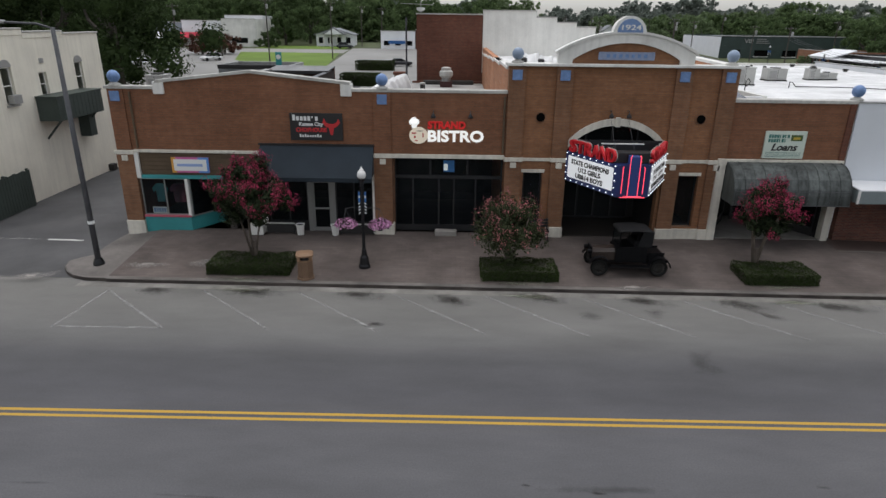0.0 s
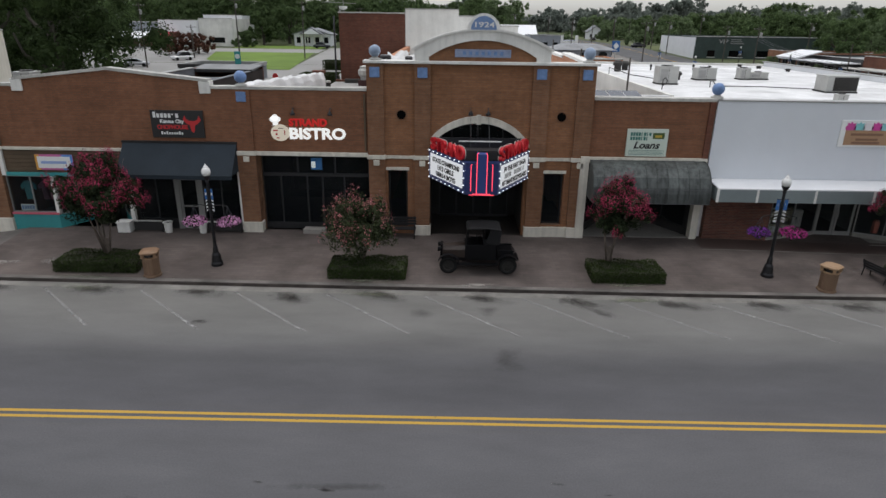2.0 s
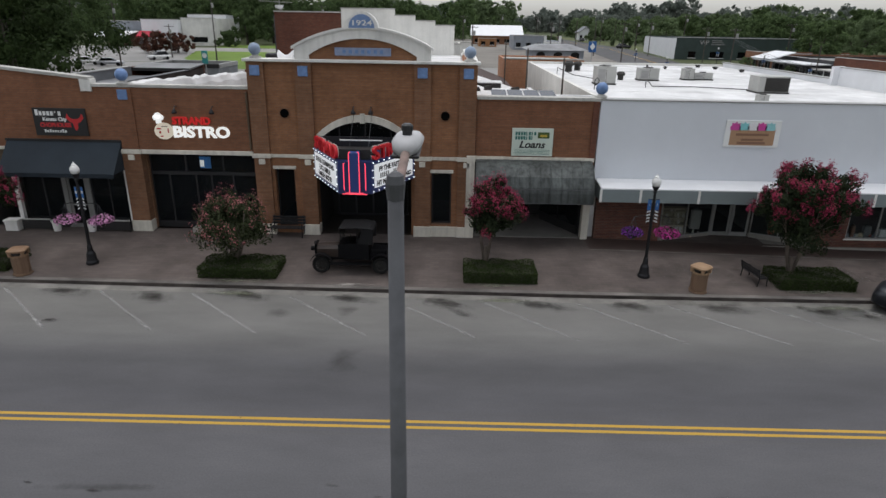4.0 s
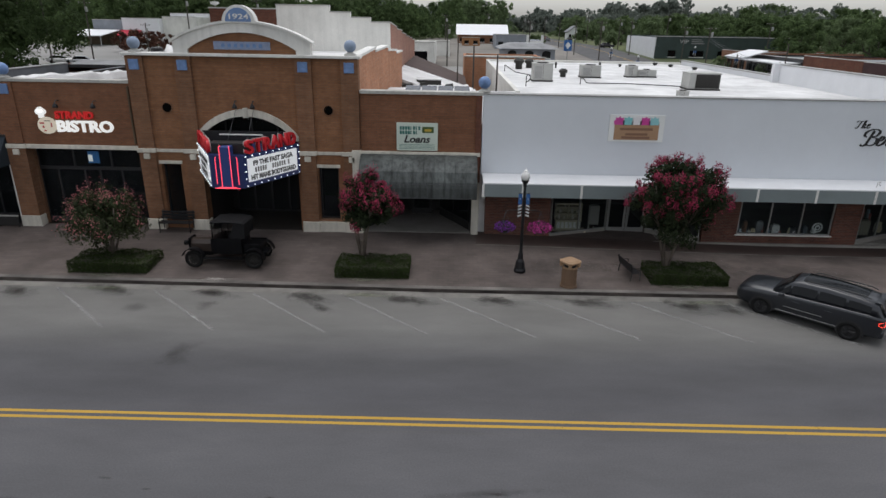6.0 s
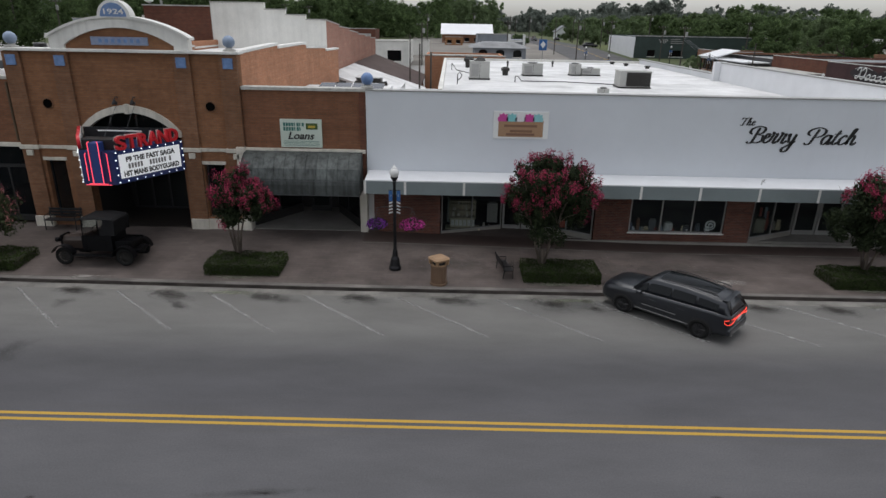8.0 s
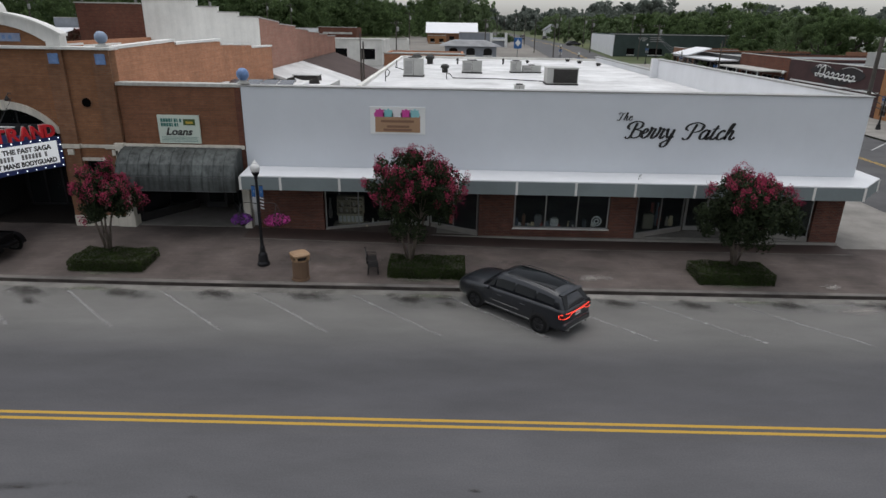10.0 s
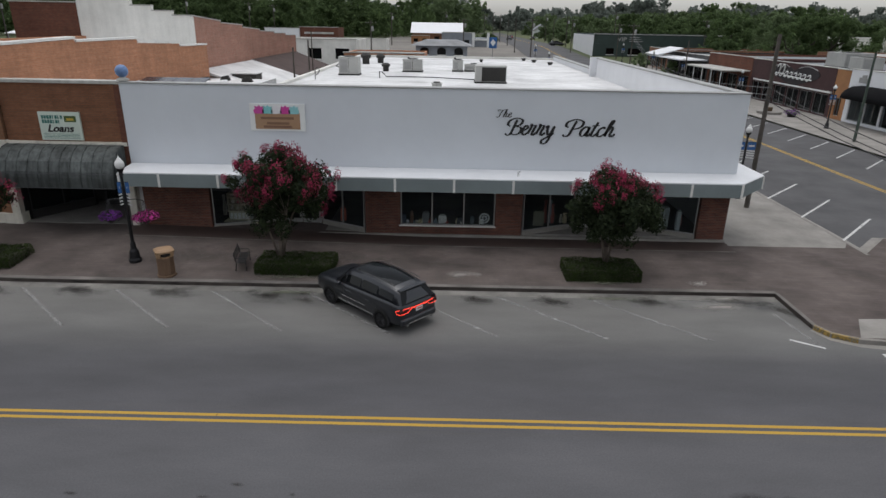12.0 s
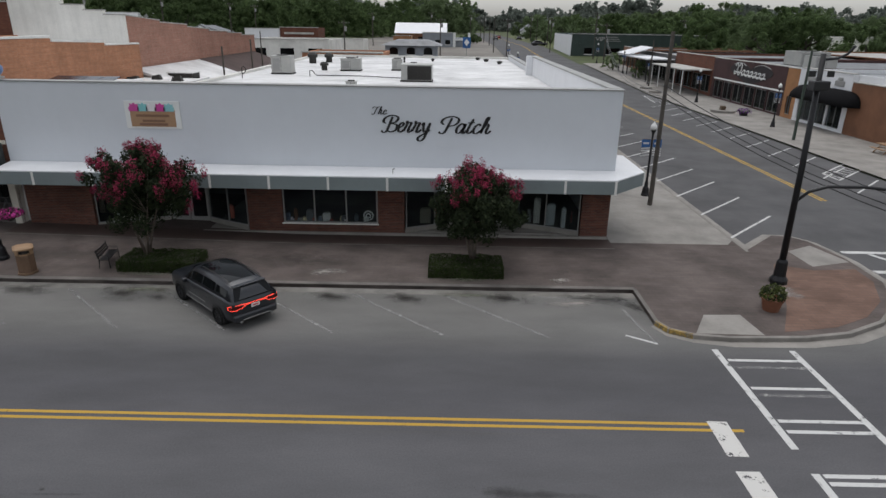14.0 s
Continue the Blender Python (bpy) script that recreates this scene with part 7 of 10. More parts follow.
myrtle(-25.15, -3.35, (-25.05, 3.25, 1.56, 1.42), 11, M_LEAF, M_BLOOM, 12000, 4200, "crape myrtle in crimson bloom with a round crown")
myrtle(-14.6, -3.5, (-14.65, 2.1, 1.6, 1.15), 12, M_LEAF_BROWN, M_BLOOM_PALE, 5200, 1100, "small sparse crape myrtle with bronze leaves and pale bloom", 5)
myrtle(-4.5, -3.35, (-4.3, 2.9, 1.22, 1.15), 13, M_LEAF, M_BLOOM, 6500, 3400, "small crape myrtle with crimson bloom on an open crown")
myrtle(7.65, -3.75, (7.75, 3.4, 1.92, 1.75), 14, M_LEAF, M_BLOOM, 16000, 7000, "large full crape myrtle covered in crimson bloom")
myrtle(20.45, -3.6, (20.65, 2.75, 1.85, 1.4), 15, M_LEAF, M_BLOOM, 16000, 3200, "broad crape myrtle with crimson bloom along its top", 4, 0.3)


def hedge(x0, x1, y0, y1, h, seed, mat=None, label="low clipped green hedge round a street tree"):
    x, y = (x0 + x1) / 2, (y0 + y1) / 2
    z = walk_z(x, y) - 0.02
    t = thing("hedge", (x, y, z), label, "hedge", "clipped hedges")
    part("core", boxb(x0 + 0.08, x1 - 0.08, y0 + 0.08, y1 - 0.08, z, z + h - 0.07, bevel=0.08), M_BARK_DARK, t)
    rng = random.Random(seed)

    def at(r):
        u, v, w = r.uniform(x0, x1), r.uniform(y0, y1), r.uniform(z, z + h)
        k = r.random()
        bump = 0.05 * math.sin(u * 5 + seed) * math.cos(v * 6)
        if k < 0.5:
            return (u, v, z + h + bump), (0, 0, 1)
        if k < 0.78:
            return (u, y0 + 0.03 + bump, w), (0, -1, 0.2)
        if k < 0.9:
            return ((x0, x1)[r.random() < 0.5], v, w), (1, 0, 0.2)
        return (u, y1, w), (0, 1, 0.2)
    me = leaf_mesh("leaves", *leaf_cloud(rng, 9000, at, 0.036, 0.35), mat or M_HEDGE)
    ob = new("leaves", me)
    ob.parent, ob.location = t, -SPOT[t.name]


hedge(-26.75, -23.45, -4.55, -3.0, 0.42, 1)
hedge(-15.8, -12.75, -4.75, -3.15, 0.4, 2)
hedge(-5.4, -2.55, -4.75, -3.2, 0.42, 3)
hedge(6.85, 9.8, -4.75, -3.25, 0.42, 4, label="low hedge with yellow flowers beside a bench")
hedge(18.75, 21.6, -4.75, -3.25, 0.45, 5)

# ---- vehicles ----
M_SUV = worn("dark_grey_car_paint", (0.019, 0.0215, 0.027), 0.08, 0.3, 0.3, bump=0, spec=0.5)
M_SUV.node_tree.nodes["Principled BSDF"].inputs["Coat Weight"].default_value = 0.5
M_SUV.node_tree.nodes["Principled BSDF"].inputs["Coat Roughness"].default_value = 0.05
M_SUV_TRIM = plain("black_trim", (0.012, 0.012, 0.013), 0.5)
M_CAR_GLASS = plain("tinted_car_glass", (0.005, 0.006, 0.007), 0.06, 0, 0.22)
M_TYRE = worn("tyre_rubber", (0.011, 0.011, 0.011), 0.2, 0.85, spec=0.15)
M_RIM = plain("black_alloy", (0.02, 0.02, 0.022), 0.35, 0.6)
M_TAIL = glow("tail_light", (1.0, 0.06, 0.035), 1.7)
M_HEADLAMP = plain("headlamp_glass", (0.3, 0.3, 0.3), 0.1, 0.2)
M_AMBER = glow("amber_marker", (1.0, 0.35, 0.05), 0.6)


def wheel(t, x, y, r, w, rim_mat, spokes=5, side=-1):
    bm = bmesh.new()
    n = 28
    prof = [(r * 0.66, -w / 2), (r * 0.93, -w / 2), (r, -w / 2 + 0.04), (r, w / 2 - 0.04), (r * 0.93, w / 2), (r * 0.66, w / 2)]
    rings = [[bm.verts.new((x + q * math.cos(k * math.tau / n), y + d, r + q * math.sin(k * math.tau / n))) for k in range(n)] for q, d in prof]
    for u, v in zip(rings, rings[1:] + rings[:1]):
        for k in range(n):
            bm.faces.new((u[k], u[(k + 1) % n], v[(k + 1) % n], v[k]))
    bmesh.ops.recalc_face_normals(bm, faces=bm.faces)
    wh_ = part("wheel", bm, M_TYRE, t, "black tyre", True)
    bm = bmesh.new()
    yo = y + side * (w / 2 - 0.03)
    tube(bm, [(x, yo, r), (x, yo - side * 0.12, r)], r * 0.16, 12)
    for k in range(spokes):
        a = k * math.tau / spokes
        tube(bm, [(x, yo, r), (x + r * 0.64 * math.cos(a), yo - side * 0.01, r + r * 0.64 * math.sin(a))], r * 0.075, 5)
    for a0 in range(n):
        a, b = a0 * math.tau / n, (a0 + 1) * math.tau / n
        quad(bm, *[(x + q * math.cos(c), yo + d, r + q * math.sin(c)) for q, c, d in ((r * 0.6, a, 0), (r * 0.68, a, side * 0.015), (r * 0.68, b, side * 0.015), (r * 0.6, b, 0))])
    part("rim", bm, rim_mat, wh_)
    bm = bmesh.new()
    tube(bm, [(x, yo - side * 0.08, r), (x, yo - side * 0.1, r)], r * 0.6, 20)
    part("brake_disc", bm, M_SUV_TRIM, wh_)
    return wh_


suv = thing("parked_suv", (0, 0, 0), "dark grey SUV with lit red tail lights parked at an angle", "car")
# body: stations along x (forward), each a half profile mirrored
stations = [(-2.5, 0.80, 0.42, 1.06, 0.88), (-2.42, 0.90, 0.36, 1.17, 0.92), (-1.9, 0.96, 0.30, 1.21, 0.93), (-1.0, 0.965, 0.28, 1.19, 0.93), (0.2, 0.965, 0.28, 1.15, 0.93),
            (0.95, 0.96, 0.28, 1.11, 0.92), (1.35, 0.955, 0.28, 1.12, 0.88), (1.95, 0.95, 0.30, 1.09, 0.84), (2.3, 0.92, 0.33, 1.03, 0.8), (2.46, 0.86, 0.35, 0.96, 0.72), (2.56, 0.74, 0.38, 0.82, 0.62)]
secs = []
for x, w, zl, zh, wt in stations:
    half = [(0, zl), (w * 0.9, zl), (w, zl + 0.16), (w, zh - 0.24), (w * 0.985, zh - 0.1), (wt, zh), (wt * 0.6, zh + 0.035), (0, zh + 0.05)]
    secs.append([(x, -y, z) for y, z in half] + [(x, y, z) for y, z in half[-2:0:-1]])
bm = bmesh.new()
loft(bm, secs)
part("body", bm, M_SUV, suv, "dark grey painted body", True)
# greenhouse
gh = [(-2.44, 0.86, 1.15, 0.80, 1.22), (-2.18, 0.885, 1.18, 0.66, 1.62), (-1.6, 0.9, 1.19, 0.675, 1.72), (-0.6, 0.9, 1.17, 0.69, 1.785), (0.35, 0.9, 1.14, 0.68, 1.75), (0.62, 0.89, 1.12, 0.68, 1.69), (1.3, 0.86, 1.08, 0.78, 1.12)]
secs = []
for x, w, z0, wr, z1 in gh:
    half = [(0, z0), (w, z0), (wr + 0.015, z1 - 0.06), (wr - 0.06, z1 - 0.005), (wr * 0.5, z1 + 0.03), (0, z1 + 0.04)]
    secs.append([(x, -y, z) for y, z in half] + [(x, y, z) for y, z in half[-2:0:-1]])
bm = bmesh.new()
loft(bm, secs)
part("roof", bm, M_SUV, suv, "dark grey roof", True)


def gh_at(x):
    for a, b in zip(gh, gh[1:]):
        if a[0] <= x <= b[0]:
            k = (x - a[0]) / (b[0] - a[0])
            return [p + (q - p) * k for p, q in zip(a, b)]


def side_glass(xa, xb, s, la=0.2, ha=0.78):
    bm = bmesh.new()
    cols = []
    for k in range(5):
        x = xa + (xb - xa) * k / 4
        _, w, z0, wr, z1 = gh_at(x)
        cols.append([(x, s * (w + (wr + 0.015 - w) * q + 0.008), z0 + (z1 - 0.06 - z0) * q) for q in (la, ha)])
    rows_ = [[bm.verts.new(p) for p in c] for c in cols]
    for a, b in zip(rows_, rows_[1:]):
        bm.faces.new((a[0], b[0], b[1], a[1]))
    part("side_window", bm, M_CAR_GLASS, suv, "dark tinted glass")


for s in (-1, 1):
    side_glass(-2.0, -1.28, s, 0.26, 0.76)
    side_glass(-1.18, -0.32, s)
    side_glass(-0.24, 0.6, s)
    bm = bmesh.new()
    quad(bm, *[(x, s * (y + 0.01), z) for x, y, z in ((0.66, 0.865, 1.14), (1.05, 0.865, 1.09), (0.72, 0.74, 1.5))][:3], (0.66, s * 0.735, 1.52))
    part("side_window", bm, M_CAR_GLASS, suv)
    part("roof_rail", tube(bmesh.new(), [(-1.9, s * 0.6, 1.76), (-1.7, s * 0.6, 1.83), (0.0, s * 0.6, 1.845), (0.2, s * 0.6, 1.8)], 0.022, 6), M_SUV_TRIM, suv)
    part("door_mirror", boxb(0.78, 0.98, min(s * 0.95, s * 1.13), max(s * 0.95, s * 1.13), 1.06, 1.22, bevel=0.04), M_SUV, suv)
    for x in (-0.75, 0.35):
        part("door_handle", boxb(x - 0.12, x + 0.12, s * 0.965 - 0.02, s * 0.965 + 0.02, 0.9, 0.94, bevel=0.01), M_SUV, suv)
    part("side_moulding", boxb(-0.6, 0.75, s * 0.968 - 0.012, s * 0.968 + 0.012, 0.63, 0.655, bevel=0.006), M_ALU, suv, "bright side moulding")
    part("sill_strip", boxb(-1.1, 1.0, s * 0.965 - 0.015, s * 0.965 + 0.015, 0.4, 0.44, bevel=0.006), M_ALU, suv, "bright sill strip")
    for x in (-1.24, -0.28, 0.66):
        part("door_seam", boxb(x - 0.006, x + 0.006, s * 0.9675 - 0.003, s * 0.9675 + 0.003, 0.42, 0.98), M_SUV_TRIM, suv)
    for x in (-1.52, 1.52):
        bm = bmesh.new()
        n = 20
        for k in range(n):
            a, b = math.pi * k / n * 1.16 - 0.25, math.pi * (k + 1) / n * 1.16 - 0.25
            quad(bm, *[(x + q * math.cos(c), s * d, 0.38 + q * math.sin(c)) for q, c, d in ((0.37, a, 0.975), (0.46, a, 0.972), (0.46, b, 0.972), (0.37, b, 0.975))])
        part("wheel_arch", bm, M_SUV_TRIM, suv)
        bm = bmesh.new()
        tube(bm, [(x, s * 0.975, 0.38), (x, s * 0.6, 0.38)], 0.4, 22)
        part("wheel_well", bm, M_SUV_TRIM, suv)
        wheel(suv, x, s * 0.875, 0.38, 0.26, M_RIM, 10, s)
    # tail lamp racetrack
    bm = bmesh.new()
    tube(bm, [(-2.53, s * 0.2, 1.0), (-2.53, s * 0.42, 0.995), (-2.53, s * 0.52, 0.9), (-2.515, s * 0.78, 0.87), (-2.46, s * 0.92, 0.88), (-2.36, s * 0.975, 0.91), (-2.34, s * 0.98, 1.02), (-2.44, s * 0.93, 1.06), (-2.52, s * 0.7, 1.065), (-2.53, s * 0.45, 1.05), (-2.53, s * 0.2, 1.03)], 0.0085, 6)
    part("tail_light", bm, M_TAIL, suv, "lit red tail light loop")
    part("tail_lens", boxb(-2.505, -2.36, min(s * 0.5, s * 0.93), max(s * 0.5, s * 0.93), 0.89, 1.05, bevel=0.03), plain("dark_red_lens", (0.06, 0.004, 0.004), 0.2), suv, "dark red lens")
    part("headlamp", boxb(2.2, 2.48, min(s * 0.55, s * 0.86), max(s * 0.55, s * 0.86), 0.74, 0.88, bevel=0.04), M_HEADLAMP, suv)
    part("side_marker", boxb(2.25, 2.36, s * 0.885 - 0.012, s * 0.885 + 0.012, 0.72, 0.78, bevel=0.008), M_AMBER, suv)
    part("exhaust", tube(bmesh.new(), [(-2.56, s * 0.6, 0.36), (-2.3, s * 0.6, 0.36)], 0.05, 10), M_ALU, suv)
bm = bmesh.new()
tube(bm, [(-2.53, -0.3, 1.03), (-2.53, 0.3, 1.03)], 0.009, 6)
part("tail_light", bm, M_TAIL, suv, "lit red light bar")
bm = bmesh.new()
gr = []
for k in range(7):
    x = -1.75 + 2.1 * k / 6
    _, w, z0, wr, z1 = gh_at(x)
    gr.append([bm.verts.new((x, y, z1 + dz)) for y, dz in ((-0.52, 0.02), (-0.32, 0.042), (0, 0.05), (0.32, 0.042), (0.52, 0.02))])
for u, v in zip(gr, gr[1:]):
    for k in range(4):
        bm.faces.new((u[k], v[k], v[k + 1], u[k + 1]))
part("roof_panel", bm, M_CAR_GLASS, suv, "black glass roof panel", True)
bm = bmesh.new()
quad(bm, (-2.46, -0.76, 1.2), (-2.46, 0.76, 1.2), (-2.20, 0.63, 1.62), (-2.20, -0.63, 1.62))
part("rear_window", bm, M_CAR_GLASS, suv, "dark tinted rear glass")
bm = bmesh.new()
quad(bm, (1.28, -0.74, 1.105), (1.28, 0.74, 1.105), (0.66, 0.6, 1.675), (0.66, -0.6, 1.675))
ob = part("windscreen", bm, M_CAR_GLASS, suv)
ob.location.z += 0.035
part("spoiler", boxb(-2.25, -2.05, -0.64, 0.64, 1.655, 1.69, bevel=0.015), M_SUV, suv)
part("bumper", boxb(-2.56, -2.35, -0.86, 0.86, 0.36, 0.68, bevel=0.09), M_SUV, suv)
part("bumper_trim", boxb(-2.575, -2.5, -0.55, 0.55, 0.42, 0.455, bevel=0.01), M_ALU, suv, "bright bumper trim")
plate = part("plate", boxb(-2.535, -2.515, -0.16, 0.16, 0.83, 0.98), M_SIGN_WHITE, suv, "white plate")
part("plate_bar", boxb(-2.54, -2.53, -0.11, 0.11, 0.88, 0.93), M_RED, plate)
part("grille", boxb(2.5, 2.57, -0.5, 0.5, 0.56, 0.76, bevel=0.02), M_SUV_TRIM, suv)
hx, hy = math.cos(radians(137)), math.sin(radians(137))
suv.matrix_basis = pose(12.72 + 1.4 * hx, -7.93 + 1.4 * hy, 0.0, 0, 0, 137) @ Matrix.Diagonal((0.89, 0.89, 0.835, 1))

# black vintage car on the pavement
M_OLD = worn("aged_black_enamel", (0.005, 0.005, 0.006), 0.3, 0.45, bump=0.03, spec=0.1)
# a brownish reflection is put into the colour of the black hood
M_OLD_HOOD = worn("brown_reflection_hood", (0.03, 0.02, 0.016), 0.3, 0.4)
M_CANVAS = worn("black_leatherette", (0.012, 0.012, 0.013), 0.25, 0.8, spec=0.15)
old = thing("vintage_car", (0, 0, 0), "black antique motor car with a canvas roof and spoked wheels", "car")
part("chassis", boxb(-1.75, 1.55, -0.38, 0.38, 0.5, 0.62, bevel=0.02), M_OLD, old)
bm = bmesh.new()
secs = []
for x, w, z1 in ((0.55, 0.42, 1.18), (0.8, 0.38, 1.16), (1.5, 0.28, 1.12)):
    half = [(0, 0.62), (w, 0.62), (w, z1 - 0.2), (w * 0.7, z1 - 0.05), (0, z1)]
    secs.append([(x, -y, z) for y, z in half] + [(x, y, z) for y, z in half[-2:0:-1]])
part("hood", loft(bm, secs), M_OLD_HOOD, old, "black hood with a brown reflection in its colour")
part("radiator", boxb(1.5, 1.6, -0.29, 0.29, 0.6, 1.16, bevel=0.03), M_OLD, old)
bm = bmesh.new()
secs = []
for x, w, z0, z1 in ((0.56, 0.5, 0.62, 1.2), (0.3, 0.58, 0.6, 1.25), (-0.5, 0.62, 0.6, 1.28), (-0.75, 0.6, 0.6, 1.3)):
    secs.append([(x, -w, z0), (x, -w, z1), (x, w, z1), (x, w, z0)])
part("cabin_body", loft(bm, secs), M_OLD, old)
part("seat", boxb(-0.72, -0.2, -0.5, 0.5, 1.2, 1.5, bevel=0.06), M_CANVAS, old)
bm = bmesh.new()
secs = []
for x, w, z in ((0.5, 0.58, 1.94), (0.42, 0.64, 2.0), (-0.3, 0.66, 2.03), (-0.85, 0.64, 1.98), (-0.95, 0.62, 1.9)):
    secs.append([(x, -w, z - 0.05), (x, -w * 0.9, z), (x, w * 0.9, z), (x, w, z - 0.05), (x, w * 0.95, z - 0.08), (x, -w * 0.95, z - 0.08)])
part("roof", loft(bm, secs), M_CANVAS, old, "black canvas roof")
bm = bmesh.new()
secs = [[(-0.8, -0.6, 1.25), (-0.8, 0.6, 1.25), (-0.74, 0.6, 1.25), (-0.74, -0.6, 1.25)], [(-0.95, -0.62, 1.92), (-0.95, 0.62, 1.92), (-0.88, 0.62, 1.92), (-0.88, -0.62, 1.92)]]
part("rear_curtain", loft(bm, secs), M_CANVAS, old)
for s in (-1, 1):
    bm = bmesh.new()
    slab(bm, [(-0.3, 1.28), (-0.92, 1.28), (-0.95, 1.92), (-0.5, 1.94)], "y", s * 0.6 - 0.01, s * 0.6 + 0.01)
    part("side_curtain", bm, M_CANVAS, old)
    part("windscreen_post", tube(bmesh.new(), [(0.46, s * 0.54, 1.2), (0.42, s * 0.56, 1.95)], 0.02, 6), M_OLD, old)
    part("roof_bow", tube(bmesh.new(), [(-0.25, s * 0.6, 1.28), (-0.28, s * 0.62, 1.95)], 0.018, 6), M_OLD, old)
    part("running_board", boxb(-0.85, 0.9, min(s * 0.55, s * 0.85), max(s * 0.55, s * 0.85), 0.42, 0.46, bevel=0.01), M_OLD, old)
    for x, a0, a1 in ((1.25, 20, 165), (-1.27, 10, 175)):
        bm = bmesh.new()
        n = 14
        pts = [(x + 0.47 * math.cos(radians(a0 + (a1 - a0) * k / n)), 0.4 + 0.47 * math.sin(radians(a0 + (a1 - a0) * k / n))) for k in range(n + 1)]
        if x > 0:
            pts = pts + [(0.85, 0.5)]
        else:
            pts = [(-0.78, 0.5)] + pts
        slab(bm, pts + [(p, q - 0.025) for p, q in pts[::-1]], "y", s * 0.71 - 0.14, s * 0.71 + 0.14)
        part("fender", bm, M_OLD, old)
        wheel(old, x, s * 0.71, 0.38, 0.09, worn("old_wheel_spoke", (0.022, 0.021, 0.019), 0.2, 0.6, spec=0.2), 12, s)
    part("headlamp", tube(bmesh.new(), [(1.58, s * 0.34, 0.98), (1.72, s * 0.34, 0.98)], 0.1, 14), M_OLD, old)
part("windscreen", boxb(0.44, 0.455, -0.53, 0.53, 1.28, 1.9), M_GLASS, old)
part("rear_box", boxb(-1.5, -0.8, -0.5, 0.5, 0.66, 0.93, bevel=0.03), M_OLD, old, "low black cargo box")
for s in (-1, 1):
    part("box_rail", boxb(-1.52, -0.82, s * 0.5 - 0.02, s * 0.5 + 0.02, 0.92, 1.0, bevel=0.01), M_OLD, old)
part("steering_wheel", tube(bmesh.new(), [(0.05 + 0.02 * math.cos(k), 0.3 + 0.2 * math.cos(k * math.tau / 16), 1.45 + 0.16 * math.sin(k * math.tau / 16)) for k in range(17)], 0.012, 5), M_OLD, old)
old.matrix_basis = pose(-9.88, -3.5, walk_z(-10, -3.5) - 0.01, 1.8, 0, 180.0) @ Matrix.Scale(0.94, 4)


def far_car(x, y, z, turn, col, label, name="parked_car", tall=1.45):
    t = thing(name, (0, 0, 0), label, "car", "parked cars far off")
    secs = []
    for sx, w, zl, zh in ((-2.3, 0.75, 0.4, 0.85), (-2.1, 0.88, 0.3, 0.95), (-0.8, 0.9, 0.28, 0.95), (1.0, 0.9, 0.28, 0.92), (2.0, 0.86, 0.3, 0.85), (2.3, 0.7, 0.4, 0.7)):
        secs.append([(sx, -w * 0.95, zl), (sx, -w, (zl + zh) / 2), (sx, -w * 0.93, zh), (sx, w * 0.93, zh), (sx, w, (zl + zh) / 2), (sx, w * 0.95, zl)])
    part("body", loft(bmesh.new(), secs), worn("far_car_paint", col, 0.1, 0.3, 0.2, bump=0), t, "", True)
    secs = [[(sx, -w, 0.93), (sx, -w * 0.8, z1), (sx, w * 0.8, z1), (sx, w, 0.93)] for sx, w, z1 in ((-1.9, 0.8, 0.96), (-1.4, 0.82, tall), (0.2, 0.82, tall), (1.1, 0.8, 0.95))]
    part("cabin", loft(bmesh.new(), secs), M_CAR_GLASS, t, "dark windows")
    part("roof", boxb(-1.35, 0.2, -0.64, 0.64, tall - 0.01, tall + 0.04, bevel=0.02), worn("far_car_roof", col, 0.1, 0.3, 0.2, bump=0), t)
    for wx in (-1.4, 1.4):
        for s in (-1, 1):
            bm = bmesh.new()
            tube(bm, [(wx, s * 0.72, 0.33), (wx, s * 0.92, 0.33)], 0.33, 16)
            part("wheel", bm, M_TYRE, t)
    t.matrix_basis = pose(x, y, gz(y) + 0.03, 0, 0, turn)
    return t


far_car(-68.5, 109, 0, 228, (0.62, 0.62, 0.62), "silver pickup parked far off beside the lawn", "parked_pickup", 1.7)
far_car(-71.5, 95, 0, 15, (0.35, 0.36, 0.38), "grey car parked under the trees")
far_car(-76.6, 96, 0, 20, (0.6, 0.6, 0.6), "white car parked under the trees")
far_car(-46.5, 149, 0, 15, (0.03, 0.035, 0.04), "dark car beside the small white house", "parked_car", 1.6)
far_car(-27.5, 103, 0, 10, (0.02, 0.02, 0.022), "black car in the lane behind the theatre")
far_car(46.5, 172, 0, 15, (0.02, 0.02, 0.023), "dark car on the far verge")
far_car(40.6, 262, 0, 90, (0.2, 0.03, 0.03), "red car far down the side street")
far_car(48, 245, 0, 90, (0.02, 0.02, 0.025), "black car far down the side street")
far_car(37.5, 236, 0, 90, (0.1, 0.1, 0.11), "grey car far down the side street")

# ---- poles ----
M_WOODPOLE = worn("weathered_pole_wood", (0.085, 0.075, 0.065), 0.3, 0.9, coarse=2)
